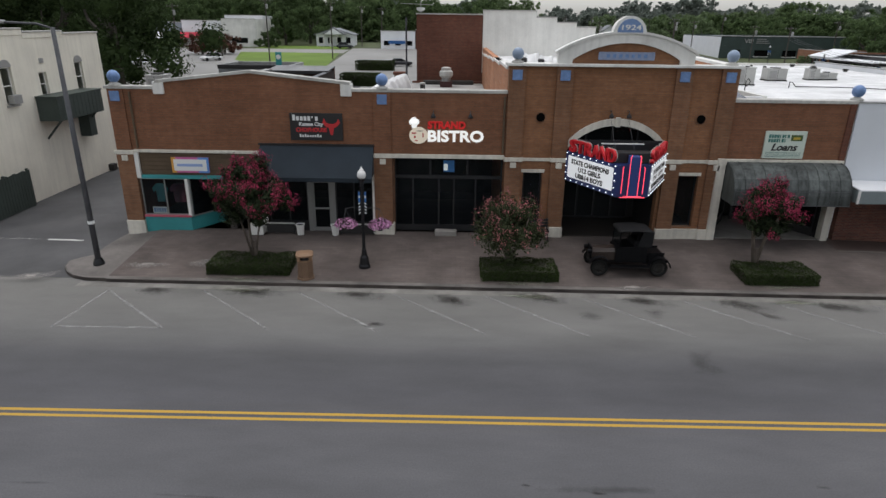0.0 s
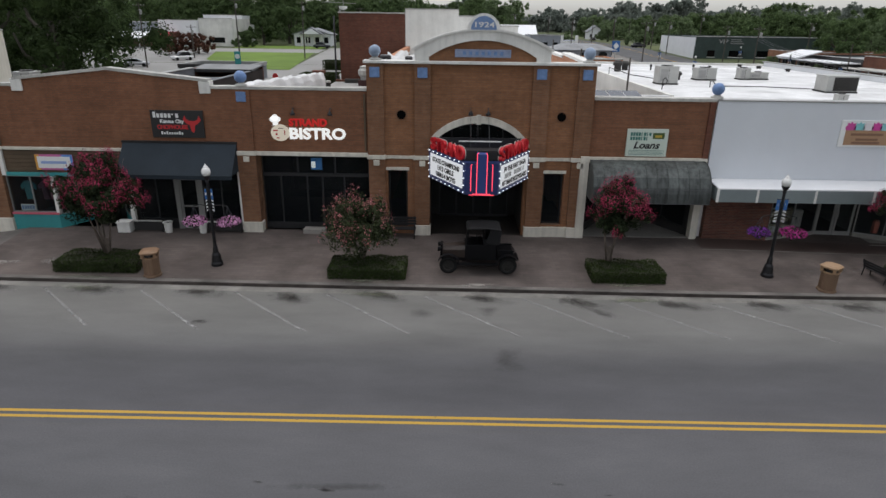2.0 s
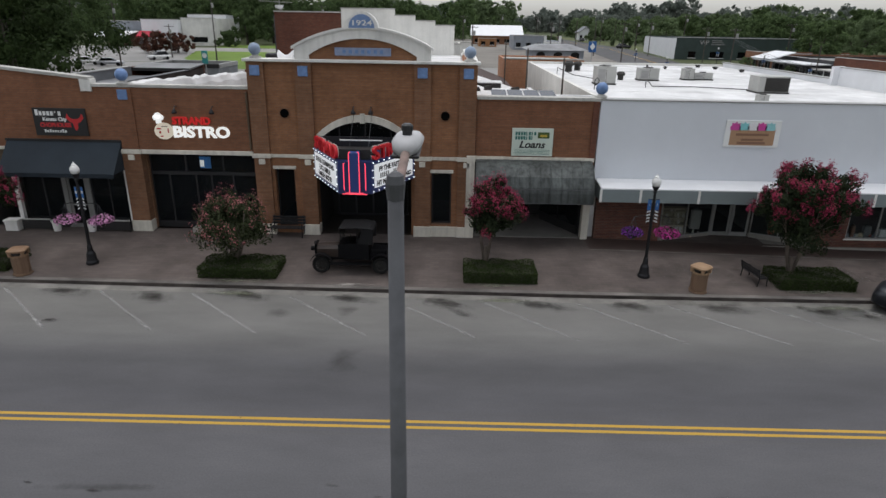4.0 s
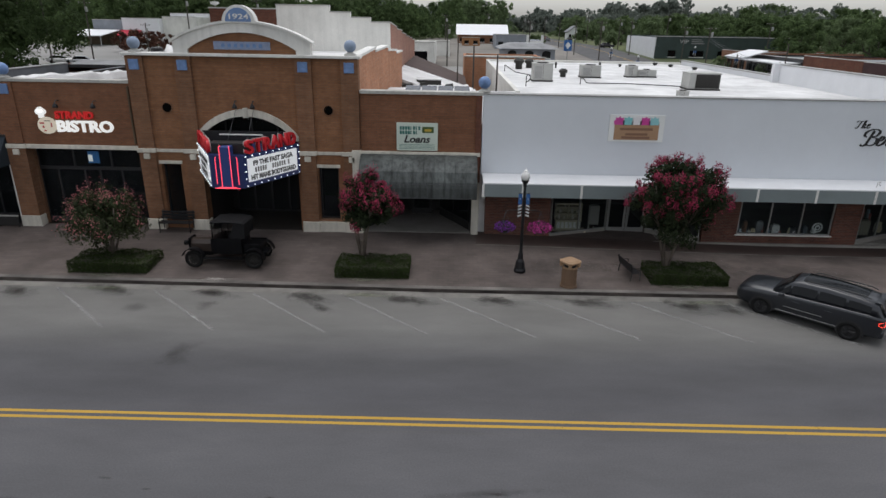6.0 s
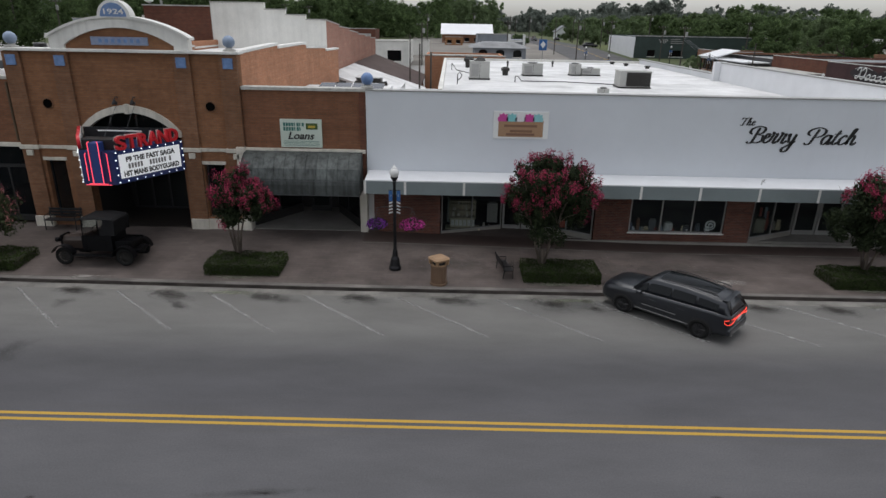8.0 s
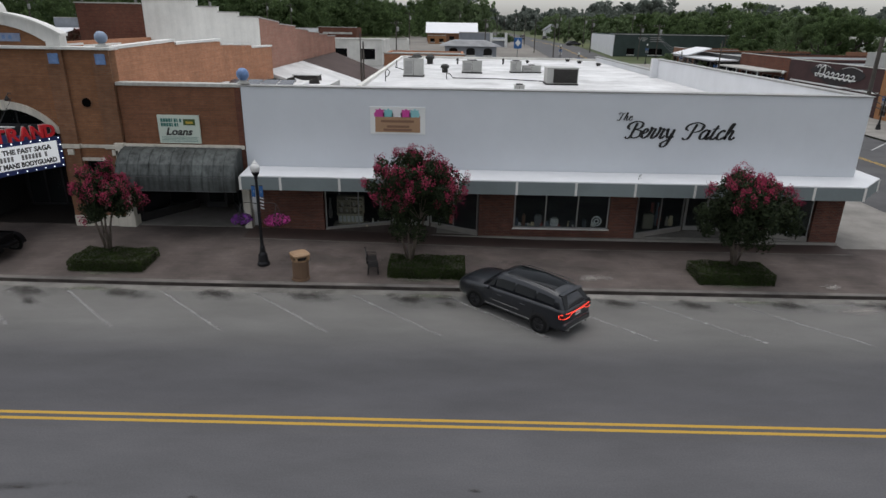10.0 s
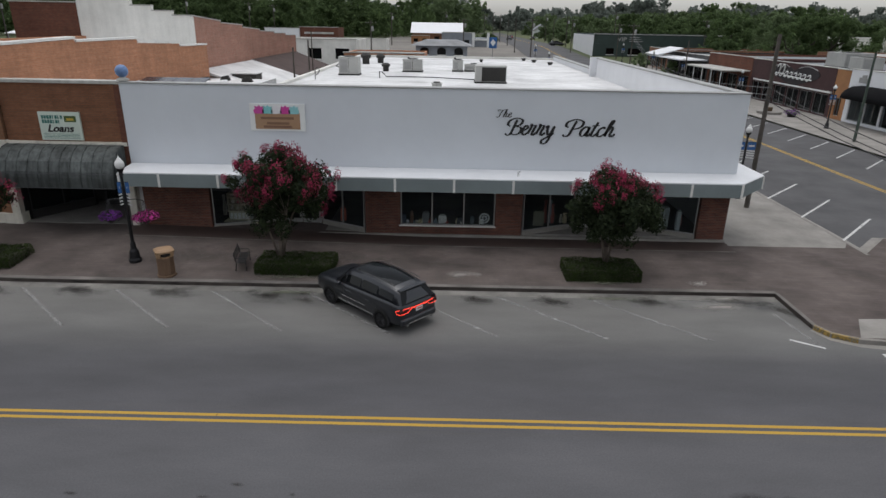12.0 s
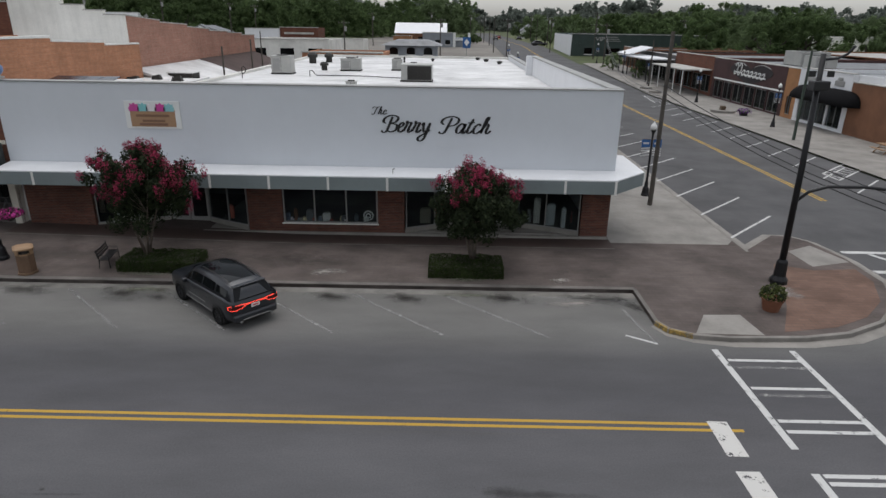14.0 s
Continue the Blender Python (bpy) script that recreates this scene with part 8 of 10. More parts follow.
# street light on the near side of the street, close to the eye
sl = thing("roadside_light_pole", (-6.36, -23.05, 0), "grey steel roadside light pole with a flat lamp head", "street light")
bm = bmesh.new()
tube(bm, [(-6.36, -23.05, 0.1), (-6.36, -23.05, 4.5), (-6.36, -23.05, 8.78)], 0.088, 14, r1=0.05)
part("pole", bm, M_STEEL, sl, "", True)
part("base", turned(bmesh.new(), -6.36, -23.05, [(0.25, 0.0), (0.25, 0.12), (0.15, 0.3), (0.12, 0.34)], 14), M_STEEL, sl)
part("cap", turned(bmesh.new(), -6.36, -23.05, [(0.054, 8.7), (0.058, 8.76), (0.062, 8.8), (0.05, 8.85), (0.02, 8.87)], 12), M_STEEL, sl)
bm = bmesh.new()
tube(bm, [(-6.36, -23.0, 8.68), (-6.37, -22.55, 8.72), (-6.38, -21.75, 8.78)], 0.035, 10)
part("arm", bm, worn("rusty_arm", (0.20, 0.14, 0.12), 0.4, 0.7, coarse=6), sl, "rust-stained arm")
secs = []
for y, w, zt, zb in ((-22.02, 0.05, 8.83, 8.75), (-21.9, 0.11, 8.862, 8.745), (-21.7, 0.13, 8.865, 8.75), (-21.45, 0.125, 8.845, 8.765), (-21.25, 0.09, 8.82, 8.775), (-21.12, 0.03, 8.80, 8.785)):
    secs.append([(-6.38 - w, y, (zt + zb) / 2), (-6.38 - w * 0.7, y, zt), (-6.38 + w * 0.7, y, zt), (-6.38 + w, y, (zt + zb) / 2), (-6.38 + w * 0.8, y, zb), (-6.38 - w * 0.8, y, zb)])
part("lamp_head", loft(bmesh.new(), secs), worn("dull_lamp_head", (0.42, 0.42, 0.43), 0.25, 0.5), sl, "dull pale grey lamp head", True)
part("lens", boxb(-6.49, -6.27, -22.0, -21.3, 8.725, 8.752, bevel=0.012), M_BLACK, sl, "dark lens")
part("photocell", turned(bmesh.new(), -6.38, -21.72, [(0.04, 8.855), (0.04, 8.89), (0.048, 8.9), (0.048, 8.94), (0.03, 8.955)], 12), M_BLACK, sl, "black photocell")

# dark light pole at the alley corner
sl = thing("corner_light_pole", (-31.55, -3.64, 0.15), "tall dark roadside light pole at the alley corner", "street light")
bm = bmesh.new()
tube(bm, [(-31.55, -3.64, 0.15), (-31.55, -3.64, 5.0), (-31.55, -3.64, 9.45)], 0.12, 12, r1=0.075)
part("pole", bm, M_STEEL, sl, "", True)
part("base", turned(bmesh.new(), -31.55, -3.64, [(0.24, 0.15), (0.22, 0.3), (0.14, 0.5)], 12), M_POST, sl)
bm = bmesh.new()
tube(bm, [(-31.55, -3.64, 9.4), (-32.0, -3.8, 9.56), (-33.0, -4.1, 9.6)], 0.04, 8)
part("arm", bm, M_STEEL, sl)
part("lamp_head", boxb(-33.6, -32.95, -4.25, -3.98, 9.55, 9.68, bevel=0.04), M_GREY_METAL, sl)
part("marker_band", turned(bmesh.new(), -31.55, -3.64, [(0.125, 1.98), (0.125, 2.1)], 12), M_SIGN_WHITE, sl)

# signal pole with planter at the corner
sp = thing("signal_pole", (32.13, -4.5, 0.15), "tall black signal pole with a curved arm at the corner", "signal pole")
bm = bmesh.new()
tube(bm, [(32.13, -4.5, 0.15), (32.08, -4.5, 4.5), (32.0, -4.45, 8.5)], 0.13, 12, r1=0.09)
part("pole", bm, M_POST, sp, "", True)
part("base", turned(bmesh.new(), 32.13, -4.5, [(0.32, 0.15), (0.32, 0.3), (0.22, 0.45), (0.2, 1.0), (0.15, 1.1)], 14), M_POST, sp)
bm = bmesh.new()
tube(bm, [(32.1, -4.5, 3.35), (32.5, -4.55, 3.75), (33.1, -4.6, 3.95), (34.4, -4.7, 3.98), (36.5, -4.9, 3.8)], 0.06, 8)
part("arm", bm, M_POST, sp)
part("signal_box", boxb(31.75, 32.3, -4.75, -4.3, 7.3, 7.62, bevel=0.04), M_BLACK, sp)
bm = bmesh.new()
tube(bm, [(32.0, -4.45, 8.3), (32.5, -4.45, 8.35), (32.8, -4.45, 8.5), (33.0, -4.45, 8.75)], 0.045, 8)
part("top_arm", bm, M_POST, sp)
for s in (-0.32, 0.3):
    part("sign_plate", boxb(32.0 + s - 0.12, 32.0 + s + 0.12, -4.62, -4.58, 7.75, 7.95, bevel=0.01), M_BLACK, sp)
pt = thing("corner_planter", (30.65, -6.95, 0.15), "terracotta pot of mixed green plants near the signal pole", "planter")
part("pot", pot(bmesh.new(), 30.65, -6.95, 0.15, 0.26, 0.36, 0.45), worn("terracotta", (0.22, 0.09, 0.05), 0.25, 0.8), pt)
part("soil", turned(bmesh.new(), 30.65, -6.95, [(0.28, 0.5), (0.28, 0.54)], 12), M_DARK, pt)
flower_heap("plants", 30.65, -6.93, 0.7, 0.42, 0.4, M_HEDGE_FRINGE, 77, pt, 500)


def pole(x, y, z0, h, r=0.14, mat=None, arms=True, label="weathered wooden utility pole", turn=0.0):
    t = thing("utility_pole", (x, y, z0), label, "utility pole", "utility poles")
    bm = bmesh.new()
    tube(bm, [(x, y, z0), (x, y, z0 + h * 0.5), (x, y, z0 + h)], r, 10, r1=r * 0.7)
    part("pole", bm, mat or M_WOODPOLE, t)
    if arms:
        c, s = math.cos(radians(turn)), math.sin(radians(turn))
        bm = bmesh.new()
        tube(bm, [(x - 1.1 * c, y - 1.1 * s, z0 + h - 0.5), (x + 1.1 * c, y + 1.1 * s, z0 + h - 0.5)], 0.06, 4)
        part("crossarm", bm, M_WOODPOLE, t)
        for k in (-1, -0.4, 0.4, 1):
            part("insulator", turned(bmesh.new(), x + k * c, y + k * s, [(0.05, z0 + h - 0.45), (0.06, z0 + h - 0.35), (0.03, z0 + h - 0.25)], 8), M_GREY_METAL, t)
        part("transformer", turned(bmesh.new(), x + 0.35 * c, y - 0.35, [(0.22, z0 + h - 2.0), (0.24, z0 + h - 1.9), (0.24, z0 + h - 1.2), (0.18, z0 + h - 1.1)], 12), M_GREY_METAL, t)
    return t


pole(30.42, 6.0, 0.15, 8.9, 0.13, None, False, "plain weathered wooden pole on the side walk")
pole(49.5, 27.6, 0.15, 7.4, 0.13, worn("green_pole", (0.05, 0.07, 0.055), 0.2, 0.7), False, "dark green pole before the shops")
pole(50.5, 72.9, 0.15, 7.2, 0.12, None, False)
pole(50.5, 104.0, 1.2, 8.5)
pole(47.8, 164.0, gz(164), 8.5)
pole(32.0, 118.0, gz(118), 8.9)
pole(2.4, 21.5, 0.0, 7.4, 0.09, None, False, "slim dark post behind the roofs")
pole(1.0, 33.0, 0.0, 7.6, 0.1, None, False, "slim dark post behind the roofs")
pole(-0.4, 41.0, 0.0, 8.2, 0.08, None, False, "slim dark post behind the roofs")
pole(-21.0, 28.0, 0.0, 10.1, 0.1, M_STEEL, False, "slim dark pole behind the bistro")
for x, y, h in ((-55.4, 107, 12.6), (-69, 94, 11.5), (-74.5, 90, 14.5), (-44, 117, 12.2), (-68.2, 115, 7.0), (-43, 158, 11), (-38, 165, 10.5), (-3, 160, 9), (12, 215, 10), (27, 230, 9.5), (62, 165, 10), (75, 130, 9), (31, 200, 9), (33, 270, 9), (49, 215, 9.5), (-2, 104, 8.3), (17, 125, 8.5)):
    pole(x, y, gz(y) - 0.05, h, 0.15)
# slack cables past the corner pole
cb = thing("overhead_cables", (30.3, 6.0, 6.0), "slack black overhead cables along the side street", "cables")
far_pole = thing("utility_pole", (44.0, -26.5, 0.15), "weathered wooden utility pole across the street", "utility pole", "utility poles")
part("pole", tube(bmesh.new(), [(44, -26.5, 0.15), (44, -26.5, 9.0)], 0.15, 10), M_WOODPOLE, far_pole)
for z0, z1, zf, sag in ((6.5, 6.6, 6.3, 3.0), (6.15, 6.2, 6.0, 3.0), (5.9, 5.9, 5.6, 2.95)):
    a, b, f = Vector((30.3, 5.85, z0)), Vector((44.0, -26.4, z1)), Vector((50.5, 103.9, zf + 1.5))
    for p, q, s in ((a, b, sag), (a, f, 2.2)):
        bm = bmesh.new()
        tube(bm, [p.lerp(q, k / 16) - Vector((0, 0, 4 * s * (k / 16) * (1 - k / 16))) for k in range(17)], 0.022, 5)
        part("cable", bm, M_BLACK, cb)

# ---- things on the roofs ----
M_AC = worn("grey_ac_metal", (0.42, 0.42, 0.40), 0.15, 0.5, 0.2)
M_LOUVER = worn("dark_louver", (0.035, 0.033, 0.03), 0.3, 0.7)


def roof_unit(x0, x1, y0, y1, z, h, dark_front=False, label="grey rooftop air-conditioning unit"):
    t = thing("rooftop_unit", ((x0 + x1) / 2, (y0 + y1) / 2, z), label, "air conditioner", "rooftop units")
    part("curb", boxb(x0 - 0.05, x1 + 0.05, y0 - 0.05, y1 + 0.05, z, z + 0.1), M_LOUVER, t)
    part("body", boxb(x0, x1, y0, y1, z + 0.1, z + h, bevel=0.02), M_AC, t)
    part("top", boxb(x0 - 0.03, x1 + 0.03, y0 - 0.03, y1 + 0.03, z + h, z + h + 0.04, bevel=0.01), M_AC, t)
    if dark_front:
        lv = part("louver_panel", boxb(x0 + 0.45, x1 - 0.06, y0 - 0.03, y0 + 0.02, z + 0.15, z + h - 0.06), M_LOUVER, t, "dark louvred panel")
        for k in range(8):
            part("louver_slat", boxb(x0 + 0.48, x1 - 0.09, y0 - 0.06, y0 - 0.03, z + 0.2 + k * (h - 0.32) / 8, z + 0.23 + k * (h - 0.32) / 8), M_LOUVER, lv)
    else:
        part("grille", boxb(x0 + 0.12, x0 + (x1 - x0) * 0.45, y0 - 0.012, y0, z + 0.25, z + h - 0.15), M_GREY_METAL, t)
        part("seam", boxb((x0 + x1) / 2 - 0.01, (x0 + x1) / 2 + 0.01, y0 - 0.008, y0, z + 0.12, z + h - 0.03), M_LOUVER, t)
        part("fan_ring", turned(bmesh.new(), (x0 + x1) / 2, (y0 + y1) / 2, [(min(x1 - x0, y1 - y0) * 0.36, z + h + 0.04), (min(x1 - x0, y1 - y0) * 0.36, z + h + 0.1)], 16), M_LOUVER, t)
    return t


roof_unit(15.95, 18.15, 18.8, 20.4, 5.3, 1.15, True, "large rooftop unit with a dark louvred side")
roof_unit(5.4, 6.95, 23.6, 24.9, 5.3, 1.35, False, "tall grey rooftop cabinet unit")
roof_unit(10.1, 11.75, 28.0, 29.2, 5.3, 1.0)
roof_unit(14.35, 15.25, 29.3, 30.2, 5.3, 0.95)
roof_unit(15.4, 17.0, 29.6, 30.4, 5.3, 0.6)
roof_unit(13.05, 13.65, 12.4, 13.0, 5.3, 0.5, False, "small dark rooftop unit")
for x, y, r, h in ((5.7, 37.5, 0.5, 1.05), (6.95, 39.5, 0.45, 0.9), (8.6, 28.5, 0.36, 0.7), (23.4, 45, 0.3, 0.3), (24.6, 41, 0.3, 0.3), (22.6, 48, 0.3, 0.3), (9.8, 40, 0.12, 0.6), (14.6, 41, 0.12, 0.6), (17.5, 44, 0.2, 0.3)):
    t = thing("roof_ventilator", (x, y, 5.3), "round black roof ventilator on the white roof", "ventilator", "roof ventilators")
    part("pipe", turned(bmesh.new(), x, y, [(r * 0.7, 5.3), (r * 0.7, 5.3 + h * 0.6)], 12), M_LOUVER, t)
    part("hood", turned(bmesh.new(), x, y, [(r, 5.3 + h * 0.55), (r * 1.05, 5.3 + h * 0.8), (r * 0.6, 5.3 + h)], 12), M_LOUVER, t)
for pts in ([(8.8, 21.8, 5.3), (8.8, 21.8, 5.75), (9.0, 21.8, 5.75), (9.3, 21.8, 5.42), (12.6, 22.0, 5.4), (16.7, 20.0, 5.42)], [(4.4, 19.5, 5.3), (4.4, 19.5, 6.0), (4.55, 19.5, 6.15), (4.72, 19.5, 5.95), (4.6, 19.5, 5.7), (4.42, 19.5, 5.6)], [(4.0, 34, 5.3), (4.0, 34, 5.9), (4.4, 28, 5.7), (6.1, 24.0, 5.6)]):
    t = thing("roof_pipe", pts[0], "bent dark conduit pipe on the white roof", "pipe", "roof pipes")
    part("conduit", tube(bmesh.new(), pts, 0.035, 6), M_LOUVER, t)
t = thing("roof_vent_pipe", (-18.95, 13.6, 5.2), "short black vent pipe with a pale cap on the bistro roof", "vent pipe")
part("stack", turned(bmesh.new(), -18.95, 13.6, [(0.16, 5.2), (0.16, 6.0)], 12), M_LOUVER, t)
part("cap", turned(bmesh.new(), -18.95, 13.6, [(0.18, 6.0), (0.18, 6.1), (0.05, 6.14)], 12), M_CAP, t)
t = thing("roof_exhaust", (-17.5, 20.4, 5.2), "pale mushroom exhaust fan on the bistro roof", "exhaust fan")
part("curb", boxb(-17.95, -17.05, 19.95, 20.85, 5.2, 5.6), worn("dark_red_curb", (0.07, 0.03, 0.028), 0.3, 0.8), t, "dark red curb")
part("stack", turned(bmesh.new(), -17.5, 20.4, [(0.33, 5.6), (0.33, 5.85)], 14), M_GREY_METAL, t)
part("hood", turned(bmesh.new(), -17.5, 20.4, [(0.36, 5.85), (0.5, 6.0), (0.5, 6.3), (0.36, 6.42), (0.36, 6.58), (0.1, 6.64)], 16), M_CAP, t)
t = thing("roof_duct", (-18.3, 22.2, 5.2), "low dark duct across the bistro roof", "duct")
part("duct", boxb(-19.3, -15.4, 22.0, 22.6, 5.2, 5.5, bevel=0.05), M_LOUVER, t)
t = thing("roof_antenna", (-19.6, 24.6, 10.4), "thin roof aerial with a small dish", "antenna")
part("mast", tube(bmesh.new(), [(-19.6, 24.6, 10.2), (-19.6, 24.6, 11.3)], 0.03, 6), M_GREY_METAL, t)
part("boom", tube(bmesh.new(), [(-21.2, 24.6, 11.1), (-18.6, 24.6, 11.0)], 0.02, 5), M_GREY_METAL, t)
part("dish", turned(bmesh.new(), -19.6, 24.5, [(0.05, 10.5), (0.3, 10.62), (0.34, 10.8)], 12), M_SIGN_WHITE, t)
roof_unit(-31.2, -30.4, 2.0, 2.8, 6.25, 1.05, False, "small grey rooftop box at the parapet")
# grey walled yard roof behind the brick row
t = thing("grey_annex", (-48, 76, 0.3), "low grey building with dark roof inside a pale parapet", "building")
part("wall", boxb(-53.6, -42.4, 72, 81, 0.2, 2.5), M_GREY_ROOF, t)
# shade of the walled recess is put into the roof and front parapet colours
part("roof", boxb(-53.3, -42.7, 72.3, 80.7, 2.5, 2.6), worn("recess_black", (0.02, 0.02, 0.022), 0.3, 0.9), t, "near-black roof with the recess's shade in its colour")
for x0, x1, y0, y1, m in ((-53.7, -42.3, 71.9, 72.3, M_DARK), (-53.7, -42.3, 80.7, 81.1, M_GREY_METAL), (-53.7, -53.3, 72.31, 80.69, M_GREY_METAL), (-42.7, -42.3, 72.31, 80.69, M_GREY_METAL)):
    part("parapet", boxb(x0, x1, y0, y1, 2.5, 3.1, bevel=0.03), m, t)
# brown and white pitched roofs behind the loan office
t = thing("shingled_building", (-2, 38, 0), "dark brown shingled roof behind the loan office", "building")
bm = bmesh.new()
slab(bm, [(-5.8, 5.55), (0.7, 3.1), (0.7, 2.95), (-5.8, 5.4)], "y", 38, 56)
part("roof", bm, worn("brown_shingle", (0.075, 0.05, 0.045), 0.25, 0.9, fine=14), t, "dark brown shingles")
bm = bmesh.new()
slab(bm, [(-5.7, 0), (-5.7, 5.3), (0.4, 3.0), (0.4, 0)], "y", 38.3, 55.7)
part("wall", bm, M_BRICK_DARK, t)
bm = bmesh.new()
slab(bm, [(-5.8, 5.5), (1.4, 3.25), (1.4, 3.1), (-5.8, 5.3)], "y", 24.2, 37.9)
part("white_roof", bm, M_ROOF, t, "white coated lean-to roof")
bm = bmesh.new()
slab(bm, [(-5.7, 0), (-5.7, 5.25), (1.2, 3.1), (1.2, 0)], "y", 24.5, 37.6)
part("wall", bm, M_STUCCO_WHITE, t)
shed = thing("roof_hatch", (-2.9, 26.5, 4.3), "low dark hatch with a white lid on the lean-to roof", "hatch")
part("body", boxb(-3.9, -1.9, 26, 27.6, 4.2, 5.05), M_LOUVER, shed)
part("lid", boxb(-4.0, -1.8, 25.9, 27.7, 5.05, 5.14, bevel=0.02), M_ROOF, shed)
for x, y, zz, w in ((-4.3, 21.0, 4.85, 0.5), (-3.2, 22.5, 4.85, 0.35), (-1.2, 21.5, 4.85, 0.4)):
    hp = thing("roof_debris", (x, y, zz), "bundle of dark scrap on the white roof", "debris", "roof debris")
    part("bundle", loft(bmesh.new(), [[(x - w, y - 0.3, zz), (x + w, y - 0.25, zz), (x + w * 0.9, y + 0.3, zz), (x - w * 0.8, y + 0.28, zz)], [(x - w * 0.8, y - 0.2, zz + 0.28), (x + w * 0.7, y - 0.22, zz + 0.4), (x + w * 0.6, y + 0.2, zz + 0.34), (x - w * 0.5, y + 0.2, zz + 0.3)]]), M_LOUVER, hp)

# ---- cream building across the alley ----
cr = thing("cream_stucco_building", (-46, 8, 0), "two-storey cream stucco building with a green balcony box", "building")
wins = [(11.9, 12.75, 5.45, 7.2), (8.35, 9.05, 5.55, 6.85), (5.35, 6.2, 5.4, 7.3)]
part("side_wall", grid_wall(bmesh.new(), "y", -0.5, 15.0, 0.0, 8.85, -40.3, -40.6, [(a, b, c, d) for a, b, c, d in wins]), M_STUCCO_CREAM, cr)
part("front_wall", boxb(-60, -40.62, -0.5, -0.2, 0, 8.85), M_STUCCO_CREAM, cr)
part("rear_wall", boxb(-60, -40.62, 14.7, 15.0, 0, 8.85), M_STUCCO_CREAM, cr)
part("roof", boxb(-60, -40.62, -0.2, 14.7, 8.2, 8.4), M_GREY_ROOF, cr)
for y0, y1, z in ((-0.5, 7.6, 9.15), (7.6, 11.2, 8.98), (11.2, 15.0, 8.85)):
    part("parapet", boxb(-40.62, -40.26, y0, y1, z - 0.3 if z > 8.9 else 8.84, z, bevel=0.02), M_STUCCO_CREAM, cr)
    part("coping", boxb(-40.68, -40.22, y0, y1, z, z + 0.08, bevel=0.015), M_CAP, cr)
for a, b, c, d in wins:
    bm = bmesh.new()
    grid_wall(bm, "y", a, b, c, d, -40.5, -40.44, [(a + 0.07, b - 0.07, c + 0.07, (c + d) / 2 - 0.03), (a + 0.07, b - 0.07, (c + d) / 2 + 0.03, d - 0.07)])
    w = part("window", bm, M_WHITE_TRIM, cr, "white sash window")
    for z0, z1 in ((c + 0.06, (c + d) / 2 - 0.02), ((c + d) / 2 + 0.02, d - 0.06)):
        part("pane", boxb(-40.475, -40.465, a + 0.06, b - 0.06, z0, z1), M_GLASS, w)
    part("window_sill", boxb(-40.6, -40.2, a - 0.08, b + 0.08, c - 0.1, c, bevel=0.01), M_CAP, cr)
    if d > 7:
        bm = bmesh.new()
        m = (a + b) / 2
        r = (b - a) / 2
        slab(bm, [(m + r * math.cos(math.pi * k / 12), d + r * 0.9 * math.sin(math.pi * k / 12)) for k in range(13)], "x", -40.34, -40.27)
        part("window_arch", bm, M_GREY_METAL, cr)
part("attic_vent", boxb(-40.32, -40.26, 8.6, 8.95, 7.35, 7.6), M_GREY_METAL, cr)
part("window_unit", boxb(-40.3, -39.95, 5.45, 6.1, 5.45, 5.9, bevel=0.02), M_GREY_METAL, cr, "window air conditioner")
bl = part("balcony_box", boxb(-40.29, -39.1, 7.6, 12.2, 4.25, 5.55, bevel=0.03), M_GREEN_PAINT, cr, "dark green boarded balcony box")
for k in range(12):
    part("board", boxb(-39.11, -39.085, 7.62 + 0.382 * k, 7.96 + 0.382 * k, 4.28, 5.5), M_GREEN_PAINT, bl)
part("balcony_rail", boxb(-40.29, -39.05, 7.55, 12.25, 5.55, 5.63, bevel=0.01), M_GREEN_PAINT, bl)
for y in (8.0, 11.6):
    part("strut", tube(bmesh.new(), [(-40.28, y, 3.2), (-39.3, y, 4.26)], 0.06, 6), M_GREEN_PAINT, bl)
part("ladder_box", boxb(-40.28, -39.6, 11.2, 11.9, 2.8, 4.25, bevel=0.02), M_GREEN_PAINT, bl)
part("drain_box", boxb(-40.29, -39.95, 13.6, 14.1, 0.05, 0.45), M_LOUVER, cr)
fn = thing("board_fence", (-39.9, 3, 0), "dark green board fence in the alley", "fence")
for k in range(26):
    part("board", boxb(-39.95, -39.91, -0.4 + 0.22 * k, -0.2 + 0.22 * k, 0.05, 2.0 + 0.03 * (k % 3)), M_GREEN_PAINT, fn)
for k in range(4):
    part("post", boxb(-40.05, -39.95, -0.4 + 1.85 * k, -0.28 + 1.85 * k, 0.0, 2.1), M_GREEN_PAINT, fn)

# ---- shops along the far side of the side street ----
tagged(part("pavement_side_street", laid(48.0, 56.0, -4, 112, 0.14), M_CONC), "pale concrete walk before the side-street shops", "pavement", kind="structure")
M_MAROON = worn("maroon_stucco", (0.06, 0.028, 0.028), 0.25, 0.8)
M_ORANGE_ST = worn("orange_stucco", (0.33, 0.16, 0.07), 0.2, 0.8)
M_TAN_BRICK = brickwork("tan_brick", (0.30, 0.15, 0.09), (0.26, 0.12, 0.07), (0.2, 0.13, 0.09))
M_ROOF_PALE = worn("pale_gravel_roof", (0.40, 0.39, 0.37), 0.25, 0.9, coarse=0.2)


